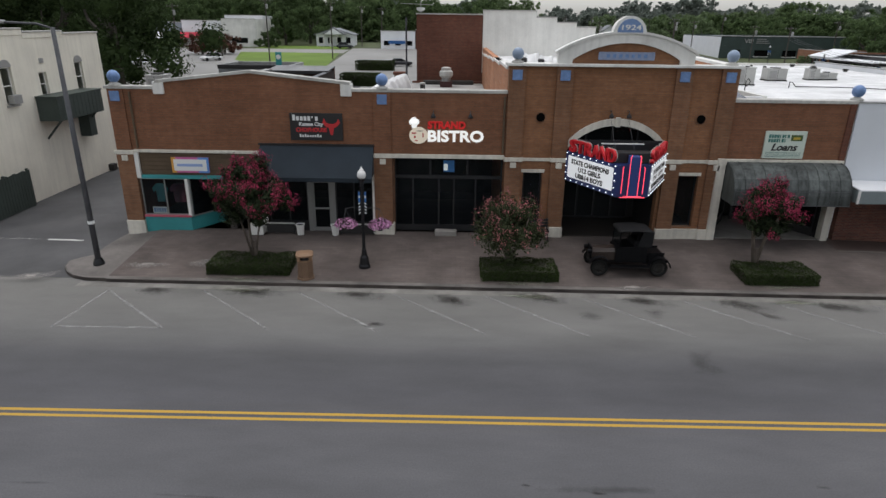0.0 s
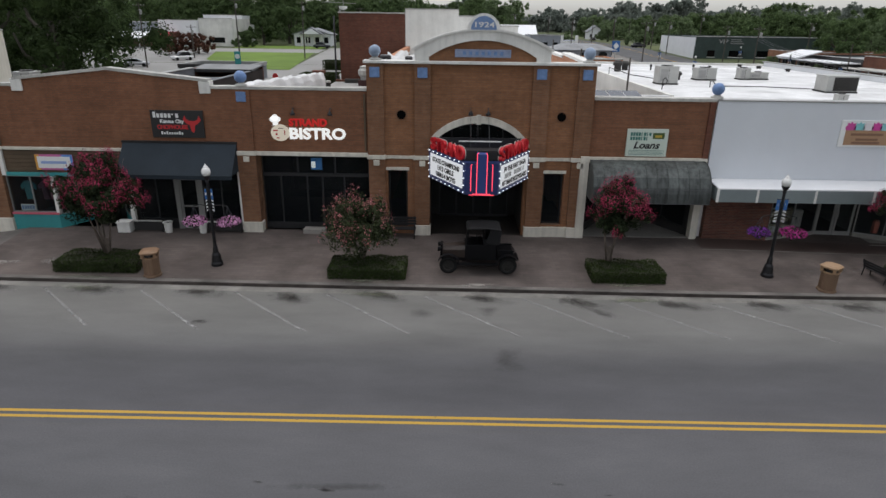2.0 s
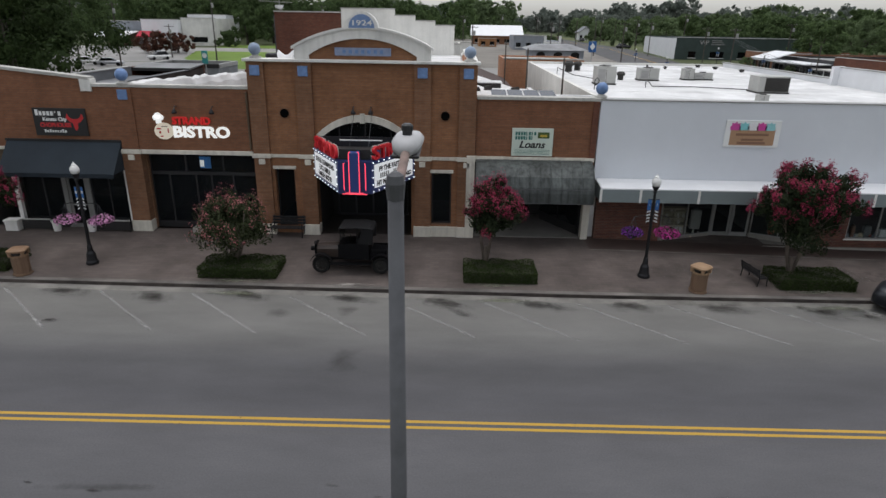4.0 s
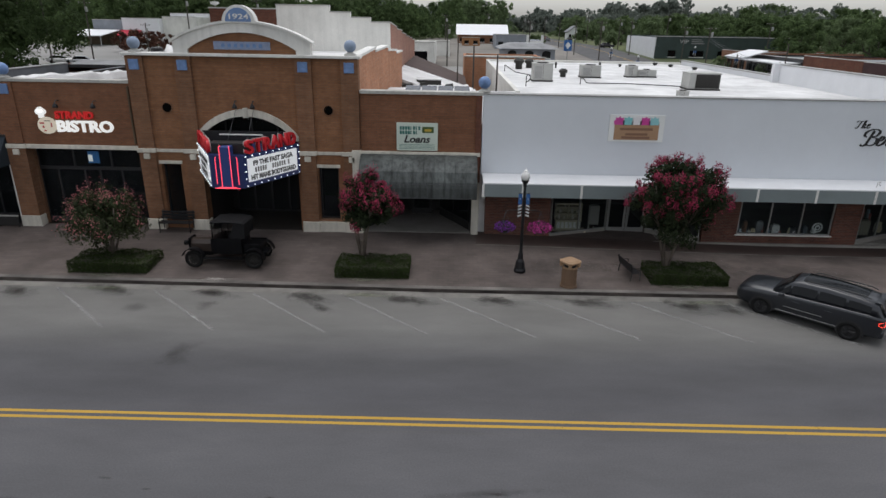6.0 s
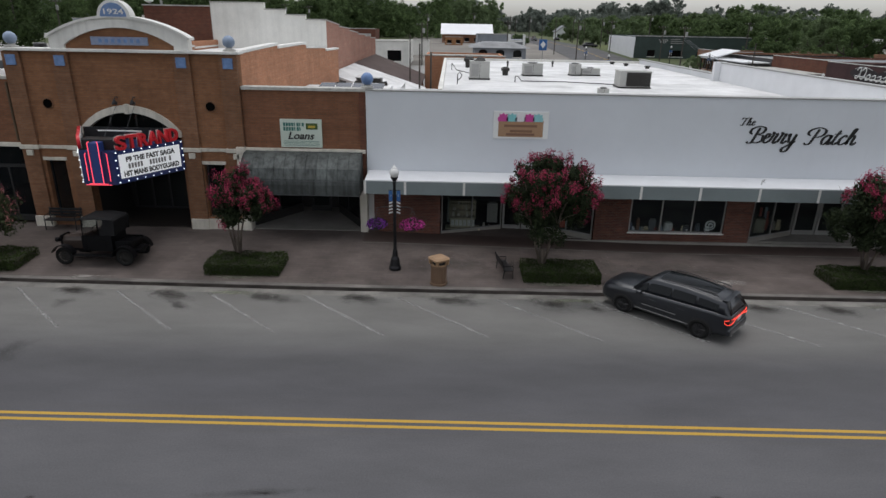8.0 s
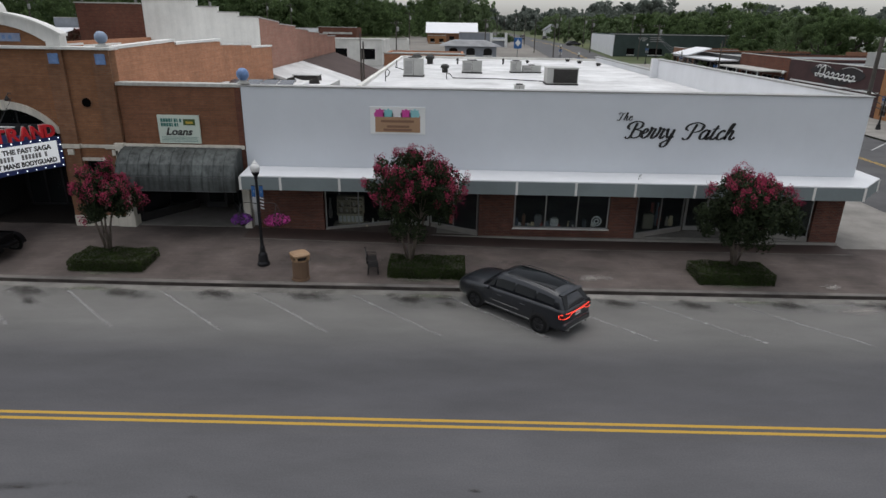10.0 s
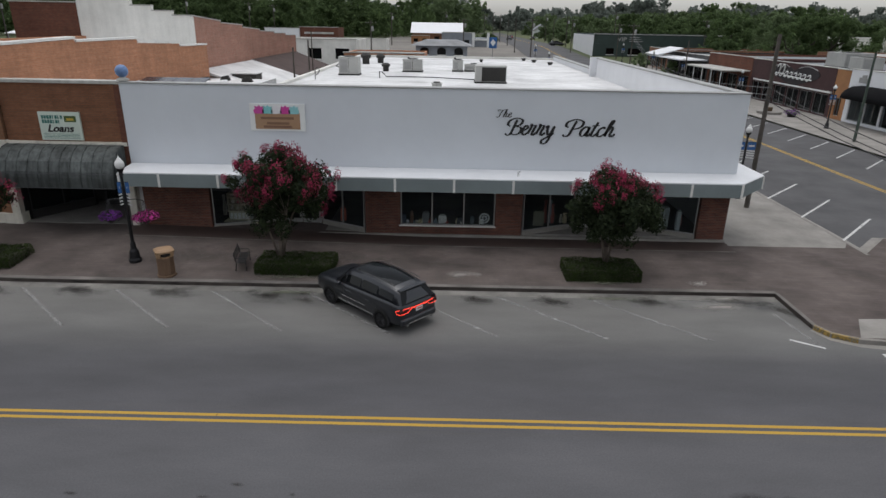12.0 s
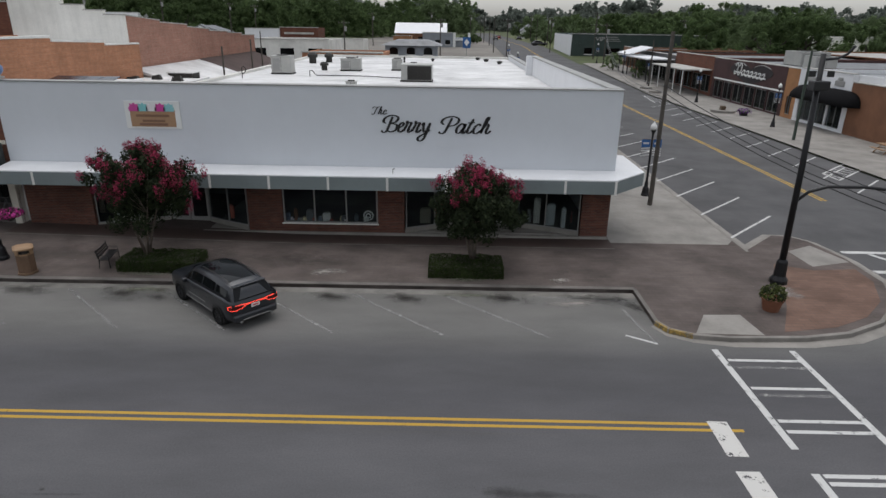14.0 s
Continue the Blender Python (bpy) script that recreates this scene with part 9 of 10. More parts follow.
def side_shop(y0, y1, h, mat, label, glass=(0.35, 2.6), deep=22.0, bays=3, roof=None, x=56.0):
    t = thing("side_street_shop", (x, (y0 + y1) / 2, 0.1), label, "shop", "side-street shops")
    g0, g1 = glass[0] + gz(y0), glass[1] + gz(y1)
    holes, n = [], bays
    wdt = (y1 - y0 - 1.2) / max(1, n)
    for k in range(n):
        holes.append((y0 + 0.6 + k * wdt + 0.12, y0 + 0.6 + (k + 1) * wdt - 0.12, g0, g1))
    part("front_wall", grid_wall(bmesh.new(), "y", y0, y1, 0.1, h, x, x + 0.35, holes), mat, t)
    for a, b, c, d in holes:
        f = part("window", grid_wall(bmesh.new(), "y", a, b, c, d, x + 0.12, x + 0.2, [(a + 0.07, (a + b) / 2 - 0.03, c + 0.07, d - 0.07), ((a + b) / 2 + 0.03, b - 0.07, c + 0.07, d - 0.07)]), M_ALU, t)
        part("pane", boxb(x + 0.155, x + 0.165, a + 0.06, b - 0.06, c + 0.06, d - 0.06), M_GLASS, f)
    part("shop_back", boxb(x + 3.0, x + 3.2, y0 + 0.1, y1 - 0.1, 0.1, h - 0.6), M_INTERIOR, t)
    part("side_wall", boxb(x + 0.36, x + deep, y0, y0 + 0.3, 0, h - 0.1), mat, t)
    part("side_wall", boxb(x + 0.36, x + deep, y1 - 0.3, y1, 0, h - 0.1), mat, t)
    part("rear_wall", boxb(x + deep, x + deep + 0.3, y0, y1, 0, h - 0.1), mat, t)
    part("roof", boxb(x + 0.36, x + deep, y0 + 0.3, y1 - 0.3, h - 0.55, h - 0.4), roof or M_GREY_ROOF, t)
    part("coping", boxb(x - 0.05, x + 0.45, y0, y1, h, h + 0.08, bevel=0.01), M_CAP, t)
    return t


M_UMBER = worn("umber_stucco", (0.185, 0.085, 0.045), 0.25, 0.8)
t = side_shop(-3.0, 31.5, 4.75, M_UMBER, "plain orange-brown corner shop with a white fascia on the side street", (0.8, 2.6), 24, 0)
part("fascia", boxb(56.46, 56.6, -3.0, 31.5, 4.6, 5.42), M_WHITE_AWN, t, "white fascia above the brown wall")
t = side_shop(31.55, 40.5, 5.45, M_WHITE_AWN, "white shop front with a black barrel awning", (0.4, 2.7), 24, 3)
bm = bmesh.new()
pr = [(0.0, 4.0), (-0.5, 3.95), (-1.0, 3.65), (-1.35, 3.2), (-1.5, 2.65), (0.0, 2.65)]
loft(bm, [[(55.98 + a * k, y, 2.65 + (b - 2.65) * k) for a, b in pr] for y, k in ((29.7, 0.12), (29.85, 0.45), (30.2, 0.72), (30.8, 0.9), (31.8, 1.0), (38.4, 1.0), (39.3, 0.9), (39.9, 0.72), (40.2, 0.45), (40.35, 0.12))])
part("barrel_awning", bm, worn("black_canvas", (0.007, 0.007, 0.008), 0.2, 0.9, spec=0.1), t, "black barrel awning", True)
for y in (33.4, 38.2):
    part("wall_emblem", boxb(55.9, 55.99, y - 0.75, y + 0.75, 4.25, 4.75, bevel=0.05), M_GREY_METAL, t)
    part("wall_emblem", boxb(55.9, 55.99, y - 0.35, y + 0.35, 4.75, 5.05, bevel=0.08), M_GREY_METAL, t)
side_shop(40.55, 43.0, 5.3, M_ORANGE_ST, "narrow orange rendered shop pier", (0.5, 2.4), 24, 1)
t = side_shop(43.05, 62.6, 5.35, M_MAROON, "maroon salon front with a painted heart emblem", (0.3, 2.5), 24, 6)
part("trim_line", boxb(55.8, 55.99, 43.2, 61.5, 2.7, 2.86), M_SIGN_WHITE, t, "white trim line")
M_HEART = worn("dark_grey_heart", (0.030, 0.026, 0.028), 0.3, 0.8)
heart = part("emblem", slab(bmesh.new(), [(51.6 + 5.6 * math.sin(a) ** 3, 4.0 + 0.088 * (13 * math.cos(a) - 5 * math.cos(2 * a) - 2 * math.cos(3 * a) - math.cos(4 * a))) for a in [math.tau * k / 36 for k in range(36)]], "x", 55.955, 55.985), M_HEART, t, "dark heart emblem")
for y0, y1 in ((46.6, 50.6), (52.8, 56.2)):
    part("heart_line", tube(bmesh.new(), [(55.94, y0 + (y1 - y0) * k / 6, 4.85 + 0.32 * math.sin(math.pi * k / 6)) for k in range(7)], 0.05, 5), M_GREY_METAL, heart)
for k in range(8):
    y = 55.4 - 1.02 * k
    tall, wid = (0.7, 0.42) if k in (0, 1) else (0.34, 0.36)
    z = 3.7 + tall - 0.02 * k
    part("script_bar", tube(bmesh.new(), [(55.92, y + wid * math.cos(a) - 0.25 * math.sin(a), z + tall * math.sin(a)) for a in [0.5 + math.tau * q / 12 for q in range(11)]] + [(55.92, y - 0.75, z - tall * 0.6)], 0.075, 5), M_SIGN_WHITE, heart)
roof_unit(62, 65.5, 52, 56, 4.9, 1.7, False, "grey rooftop unit on the salon roof")
roof_unit(61, 63.5, 47, 49.5, 4.9, 1.4, False, "grey rooftop unit beside the larger one")
t = side_shop(62.65, 78.0, 5.45, M_BRICK_DARK, "plain red-brick shop with a pale canopy on posts", (0.6, 2.5), 24, 4)
part("canopy", boxb(51.9, 55.98, 63.0, 77.0, 3.55, 3.72, bevel=0.02), M_CAP, t, "pale flat canopy")
for k in range(5):
    part("canopy_post", boxb(52.0, 52.1, 63.2 + 3.4 * k, 63.3 + 3.4 * k, 0.14 + 0.0, 3.55), M_SIGN_WHITE, t)
t = side_shop(78.05, 98.0, 4.9, M_BLACK, "dark shop front with a white metal canopy", (0.4, 2.5), 22, 5)
part("canopy", boxb(51.6, 55.98, 78.5, 97.0, 4.1, 4.3, bevel=0.02), M_WHITE_AWN, t, "white metal canopy")
bm = bmesh.new()
slab(bm, [(51.5, 4.3), (55.9, 5.6), (55.9, 5.75), (51.4, 4.5)], "y", 90.0, 97.5)
part("pitched_awning", bm, M_WHITE_AWN, t, "white sloping awning")
for k in range(4):
    part("canopy_post", boxb(51.7, 51.85, 79 + 5.8 * k, 79.15 + 5.8 * k, 0.5, 4.1), M_BLACK, t)
side_shop(98.05, 110.0, 5.2, M_TAN_BRICK, "far brick shop row on the side street", (0.5, 2.6), 22, 4)
# street furniture on that side
for x, y, m, nm in ((52.0, 43.0, M_PETUNIA_PURPLE, "purple"),):
    t = planter(x, y, 0.14, m, 5, "low planter heaped with purple flowers", 0.4, 0.5, M_DARK, 0.8, 0.45)
t = thing("low_planter_bed", (50.8, 45.6, 0.14), "low round paved planter bed with a bench box", "planter")
part("ring", turned(bmesh.new(), 50.8, 45.6, [(1.3, 0.14), (1.3, 0.4), (1.1, 0.4)], 18), M_CONC, t)
part("box", boxb(50.5, 51.0, 45.3, 45.9, 0.4, 0.85, bevel=0.03), M_BROWN_BOARD, t)
t = thing("picnic_table", (54.0, 22.0, 0.14), "small yellow-brown wooden picnic table", "table")
part("tabletop", boxb(53.4, 54.6, 21.2, 22.8, 0.82, 0.87), M_BIN_TOP, t)
for s in (-0.9, 0.9):
    part("seat", boxb(54.0 + s - 0.15, 54.0 + s + 0.15, 21.2, 22.8, 0.5, 0.55), M_BIN_TOP, t)
for y in (21.4, 22.6):
    part("leg", tube(bmesh.new(), [(53.2, y, 0.14), (53.8, y, 0.82)], 0.04, 5), M_BIN_TOP, t)
    part("leg", tube(bmesh.new(), [(54.8, y, 0.14), (54.2, y, 0.82)], 0.04, 5), M_BIN_TOP, t)
    part("brace", tube(bmesh.new(), [(53.1, y, 0.5), (54.9, y, 0.5)], 0.035, 5), M_BIN_TOP, t)

# ---- distance ----


def far_building(x0, x1, y0, y1, h, mat, label, roof=None, wins=0, gable=False, wz=(1.0, 2.4), z0=None):
    z0 = gz(y0) - 0.1 if z0 is None else z0
    wz = (wz[0] + z0, wz[1] + z0)
    t = thing("distant_building", ((x0 + x1) / 2, (y0 + y1) / 2, z0), label, "building", "distant buildings")
    holes = []
    if wins:
        step = (x1 - x0) / wins
        holes = [(x0 + step * (k + 0.25), x0 + step * (k + 0.75), *wz) for k in range(wins)]
    part("front_wall", grid_wall(bmesh.new(), "x", x0, x1, z0, h, y0, y0 + 0.3, holes), mat, t)
    for a, b, c, d in holes:
        w = part("window", boxb(a, b, y0 + 0.15, y0 + 0.2, c, d), M_CAR_GLASS, t, "dark glass")
        part("frame", boxb(a - 0.1, b + 0.1, y0 - 0.06, y0, c - 0.15, c), M_WHITE_TRIM, w)
    part("side_wall", boxb(x0, x0 + 0.3, y0 + 0.31, y1, z0, h), mat, t)
    part("side_wall", boxb(x1 - 0.3, x1, y0 + 0.31, y1, z0, h), mat, t)
    part("rear_wall", boxb(x0 + 0.31, x1 - 0.31, y1 - 0.3, y1, z0, h), mat, t)
    if gable:
        bm = bmesh.new()
        m = (x0 + x1) / 2
        slab(bm, [(x0 - 0.5, h - 0.1), (m, h + gable), (x1 + 0.5, h - 0.1), (x1 + 0.5, h - 0.3), (m, h + gable - 0.25), (x0 - 0.5, h - 0.3)], "y", y0 - 0.6, y1 + 0.6)
        part("roof", bm, roof or M_GREY_ROOF, t)
        bm = bmesh.new()
        slab(bm, [(x0, h), (m, h + gable - 0.3), (x1, h)], "y", y0 + 0.02, y0 + 0.28)
        part("gable", bm, mat, t)
    else:
        part("roof", boxb(x0 + 0.31, x1 - 0.31, y0 + 0.31, y1 - 0.31, h - 0.4, h - 0.2), roof or M_ROOF_PALE, t)
        part("coping", boxb(x0 - 0.1, x1 + 0.1, y0 - 0.12, y0 + 0.4, h, h + 0.15), M_CAP, t)
    return t


M_GREY_WALL = worn("grey_painted_wall", (0.25, 0.27, 0.30), 0.15, 0.8)
M_DARK_GREEN_WALL = worn("dark_green_metal_wall", (0.035, 0.055, 0.05), 0.2, 0.6)
M_WHITE_SHEET = worn("white_metal_roof", (0.74, 0.75, 0.77), 0.05, 0.5, bump=0)
M_LOT = worn("pale_parking_lot", (0.26, 0.255, 0.245), 0.25, 0.9, coarse=0.05)
M_YARD = worn("dusty_yard", (0.20, 0.185, 0.165), 0.35, 0.9, coarse=0.08)
tagged(part("side_street", laid(32.5, 47.0, 110, 420, 0.004), M_ASPHALT_DARK), "grey asphalt side street running out of town", "road", kind="structure")
tagged(part("back_lots", laid(-160, 32.4, 64, 104, -0.02), M_LOT), "pale asphalt yards behind the shops", "yard", kind="structure")
tagged(part("lane", laid(-42.5, -12, 104, 150, 0.0, -44.5, -12), M_LOT), "pale lane and yard behind the theatre", "road", kind="structure")
tagged(part("back_street", laid(-160, -44.5, 133.2, 145, 0.01), M_LOT), "pale back street beyond the lawn", "road", kind="structure")
tagged(part("far_lot", laid(-12, 32.4, 104, 260, -0.01), M_YARD), "dusty yards behind the far buildings", "yard", kind="structure")
tagged(part("lawn", laid(-51, -41.6, 93, 112, 0.04, -64.5, -43.3), M_LAWN), "bright green mown lawn nearest the shops", "lawn", kind="structure")
tagged(part("lawn", laid(-64.5, -43.3, 112, 133, 0.04, -70, -45.2), M_LAWN), "bright green mown lawn across the back street", "lawn", kind="structure")
tagged(part("car_park", laid(-160, -61.2, 104.2, 133, 0.02, -160, -69.2), M_LOT), "pale car park under the trees", "yard", kind="structure")
tagged(part("lawn", laid(-36, -30.5, 106, 109, 0.04), M_LAWN), "small strip of lawn beside the lane", "lawn", kind="structure")
tagged(part("lawn", laid(-70, -46, 145.2, 156, 0.04), M_LAWN), "green verge before the small white house", "lawn", kind="structure")
tagged(part("side_verge", laid(47.2, 58, 160, 330, 0.04), worn("olive_verge", (0.105, 0.125, 0.045), 0.35, 0.95, coarse=0.1)), "green verge beside the side street", "lawn", kind="structure")

h = far_building(-56.0, -45.6, 157.5, 166, 6.1, M_WHITE_AWN, "small white house with a gabled porch", M_GREY_ROOF, 4, 1.6, (0.9, 2.5))
part("porch_roof", slab(bmesh.new(), [(-54.0, 6.0), (-50.6, 8.0), (-47.2, 6.0)], "y", 154.8, 157.4), M_GREY_ROOF, h)
part("porch_gable", slab(bmesh.new(), [(-53.2, 6.05), (-50.6, 7.6), (-48.0, 6.05)], "y", 154.7, 154.78), M_WHITE_AWN, h)
for k in range(4):
    part("porch_post", boxb(-53.6 + 1.9 * k, -53.4 + 1.9 * k, 155.0, 155.2, gz(155) - 0.1, 6.0), M_WHITE_TRIM, h)
far_building(-99.5, -91.2, 150.6, 164, 8.75, M_GREY_WALL, "grey end of the large store beyond the car park", M_ROOF_PALE, 0)
far_building(-91.1, -81.0, 150.0, 166, 9.3, M_WHITE_SHEET, "white store front beyond the car park", M_ROOF_PALE, 0)
far_building(-80.9, -71.6, 152.0, 168, 9.8, M_STUCCO_WHITE, "pale windowless side block of the store", M_ROOF_PALE, 1)
far_building(-85.5, -74.0, 168.2, 180, 10.8, M_WHITE_SHEET, "white upper block behind the store", M_ROOF_PALE, 0)
t = thing("red_awning", (-88.8, 149, 4.9), "red sloped awning over the store entrance", "awning")
part("canopy", slab(bmesh.new(), [(149.8, 6.3), (147.4, 5.0), (147.4, 4.8), (149.8, 6.0)], "x", -91.7, -85.9), worn("crimson_awning", (0.5, 0.03, 0.06), 0.1, 0.7), t)
t = thing("carport", (-96, 145, gz(145)), "white-roofed open carport beside the store", "carport")
part("roof", slab(bmesh.new(), [(149.8, 6.3), (139.5, 5.0), (139.5, 4.8), (149.8, 6.1)], "x", -101, -91.9), M_WHITE_SHEET, t, "white metal roof")
for x in (-100.5, -96.4, -92.3):
    part("post", boxb(x - 0.1, x + 0.1, 140, 140.2, gz(140) - 0.1, 4.9), M_GREY_METAL, t)
part("back_wall", boxb(-100.8, -92.1, 149.0, 149.3, gz(149) - 0.1, 6.0), M_BROWN_BOARD, t)
wb = far_building(-36.7, -27.3, 150, 160, 7.15, M_WHITE_SHEET, "white flat-roofed shop beside the back lane", M_ROOF_PALE, 3, False, (1.0, 2.2))
part("fascia_board", boxb(-34.6, -30.0, 149.6, 149.85, 3.9, 4.7), M_BANNER_BLUE, wb, "blue fascia board")
bb = far_building(-27.2, -16.8, 150.5, 160, 7.5, M_BRICK_DARK, "red-brick flat-roofed shop with a pale band", M_ROOF_PALE, 3, False, (1.0, 2.4))
part("band", boxb(-26.0, -18.0, 150.3, 150.48, 5.8, 6.3), M_CAP, bb, "pale sign band")
far_building(-21.0, -4.5, 100, 116, 5.8, M_STUCCO_WHITE, "long low pale building across the yards", M_ROOF_PALE, 3, False, (1.2, 3.2))
far_building(-10, -1.6, 129, 138, 5.3, M_STUCCO_WHITE, "small pale building beside the long low one", M_ROOF_PALE, 0)
far_building(0.6, 10.8, 55, 65, 5.5, M_BRICK_ORANGE, "low orange-brick building behind the white roof", M_ROOF_PALE, 0)
far_building(11.0, 26.3, 54, 60, 4.85, M_STUCCO_WHITE, "low pale building behind the white roof", M_ROOF_PALE, 4)
mt = far_building(8.0, 17.0, 86, 96, 5.55, M_GREY_WALL, "low grey building with arched windows", M_GREY_ROOF, 3, False, (3.5, 4.3), 0.5)
for k in range(3):
    part("window_arch", slab(bmesh.new(), [(9.5 + 3.0 * k + 0.75 * math.cos(math.pi * q / 10), 4.78 + 0.42 * math.sin(math.pi * q / 10)) for q in range(11)], "y", 85.9, 85.99), M_CAR_GLASS, mt, "dark arched glass")
bm = bmesh.new()
for za, zb, oa, ob_ in ((5.5, 6.0, 0.9, -0.6), (6.0, 6.35, -0.6, -1.6)):
    loft(bm, [[(8.0 - oa, 86 - oa, za), (17.0 + oa, 86 - oa, za), (17.0 + oa, 96 + oa, za), (8.0 - oa, 96 + oa, za)], [(8.0 - ob_, 86 - ob_, zb), (17.0 + ob_, 86 - ob_, zb), (17.0 + ob_, 96 + ob_, zb), (8.0 - ob_, 96 + ob_, zb)]])
part("hipped_roof", bm, worn("pale_grey_shingle", (0.27, 0.275, 0.285), 0.25, 0.9), mt)
tw = far_building(11.4, 20.0, 158, 172, 6.6, M_GREY_WALL, "grey two-storey building with pale bands", M_GREY_ROOF, 3, False, (0.8, 2.0))
part("band", boxb(20.02, 25.0, 158.5, 158.9, 4.6, 5.1), M_SIGN_WHITE, tw, "white band")
for x in (20.1, 24.3):
    part("white_frame", boxb(x, x + 0.7, 158.0, 158.45, gz(158), 6.7), M_SIGN_WHITE, tw)
part("lower_wing", boxb(20.02, 25.0, 159, 170, gz(158), 5.2), M_GREY_WALL, tw)
hr = far_building(0.8, 17.6, 194, 206, 5.8, M_TAN_BRICK, "tan building with a bright white metal roof", M_WHITE_SHEET, 5, False, (0.6, 1.8))
part("pitched_roof", slab(bmesh.new(), [(193, 5.85), (200, 9.2), (207, 5.85)], "x", 0.3, 18.1), M_WHITE_SHEET, hr, "bright white metal roof")
far_building(2.0, 7.4, 170, 178, 5.4, M_ORANGE_ST, "small orange building before the white roof", M_ROOF_PALE, 2, False, (0.6, 1.6))
far_building(52.2, 58.6, 273, 281, 6.6, M_WHITE_AWN, "small white house among far trees", M_GREY_ROOF, 3, 2.6)
g = far_building(49.4, 84.0, 134, 160, 7.2, M_DARK_GREEN_WALL, "long dark green metal hall with a white side wall", M_GREY_ROOF, 5, False, (0.5, 2.0))
part("side_cladding", boxb(49.2, 49.38, 133.9, 160, gz(134) - 0.2, 7.0), M_WHITE_AWN, g, "white side wall")
part("end_bay", boxb(49.3, 52.6, 133.8, 133.98, gz(134), 5.0), M_DARK_GREEN_WALL, g)
letters("lettering", "VIP", (56.3, 133.9, 5.7), 0.9, M_GREY_METAL, g, 2.3, 0.04, 0.02)
for k in range(3):
    part("lettering_bar", boxb(58.1, 60.6 + 0.4 * k, 133.86, 133.95, 6.5 - 0.45 * k, 6.66 - 0.45 * k), M_GREY_METAL, g)
far_building(80, 130, 60, 90, 5.5, M_TAN_BRICK, "broad flat-roofed store behind the side-street shops", M_ROOF_PALE, 6)
far_building(110, 150, 118, 140, 7.5, M_STUCCO_WHITE, "pale flat building beyond the trees", M_ROOF_PALE, 4)
sgn = thing("road_sign", (22.7, 106, 1.2), "blue and white road sign on a post", "sign")
part("post", boxb(22.62, 22.78, 106.0, 106.15, 1.1, 4.6), M_GREY_METAL, sgn)
part("panel", boxb(21.9, 23.5, 105.85, 105.98, 4.5, 6.6, bevel=0.05), M_BANNER_BLUE, sgn)
part("panel_mark", slab(bmesh.new(), [(22.7, 6.3), (22.15, 5.6), (22.7, 4.9), (23.25, 5.6)], "y", 105.7, 105.84), M_SIGN_WHITE, sgn)
sgn = thing("service_sign", (-43.3, 69.4, 0.1), "small round green and white sign by the lawn", "sign")
part("post", boxb(-43.36, -43.24, 69.4, 69.52, 0.1, 3.4), M_GREY_METAL, sgn)
part("panel", boxb(-43.75, -42.85, 69.3, 69.4, 3.3, 5.2, bevel=0.03), M_TEAL, sgn)
part("panel_mark", tube(bmesh.new(), [(-43.3, 69.29, 4.5), (-43.3, 69.26, 4.5)], 0.36, 16), M_SIGN_WHITE, sgn)
sgn = thing("stop_sign", (-34.8, 58.5, 0), "small red octagonal stop sign on a post", "sign")
part("post", boxb(-34.84, -34.76, 58.5, 58.58, -0.05, 2.5), M_GREY_METAL, sgn)
part("panel", slab(bmesh.new(), [(-34.8 + 0.4 * math.cos(math.tau * (k + 0.5) / 8), 2.6 + 0.4 * math.sin(math.tau * (k + 0.5) / 8)) for k in range(8)], "y", 58.43, 58.48), M_RED, sgn)

# poles, lamps and benches along the far stretch of the side street
for x, y in ((51.3, 76.0), (51.4, 92.0), (51.0, 112.0), (31.0, 84.0), (31.2, 104.0)):
    street_lamp(x, y, gz(y) + 0.14, 0.3)
for x, y, h in ((45.5, 143, 8.5), (53.0, 125, 8), (30.5, 140, 8.5), (31, 168, 8), (48.0, 190, 8)):
    pole(x, y, gz(y) - 0.05, h, 0.13, None, (int(y) % 2) == 1)
for x, y in ((49.4, 66.0), (49.4, 70.5)):
    t = thing("low_planter_bed", (x, y, 0.2), "low round planter bed on the side-street walk", "planter")
    part("ring", turned(bmesh.new(), x, y, [(0.9, gz(y) + 0.1), (0.9, gz(y) + 0.4), (0.75, gz(y) + 0.42)], 16), M_CONC, t)

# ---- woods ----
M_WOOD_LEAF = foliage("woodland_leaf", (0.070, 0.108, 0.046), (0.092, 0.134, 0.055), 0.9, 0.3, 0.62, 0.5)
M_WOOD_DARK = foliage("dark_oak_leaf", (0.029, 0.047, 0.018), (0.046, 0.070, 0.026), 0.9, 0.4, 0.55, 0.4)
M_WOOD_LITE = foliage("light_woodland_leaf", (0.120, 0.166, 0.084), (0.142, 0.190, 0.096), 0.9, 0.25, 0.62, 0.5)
# aerial haze is put into this leaf colour: pale and greyed
M_WOOD_HAZE = foliage("haze_grey_leaf", (0.150, 0.172, 0.150), (0.158, 0.180, 0.158), 0.9, 0.06, 0.8, 0.5)


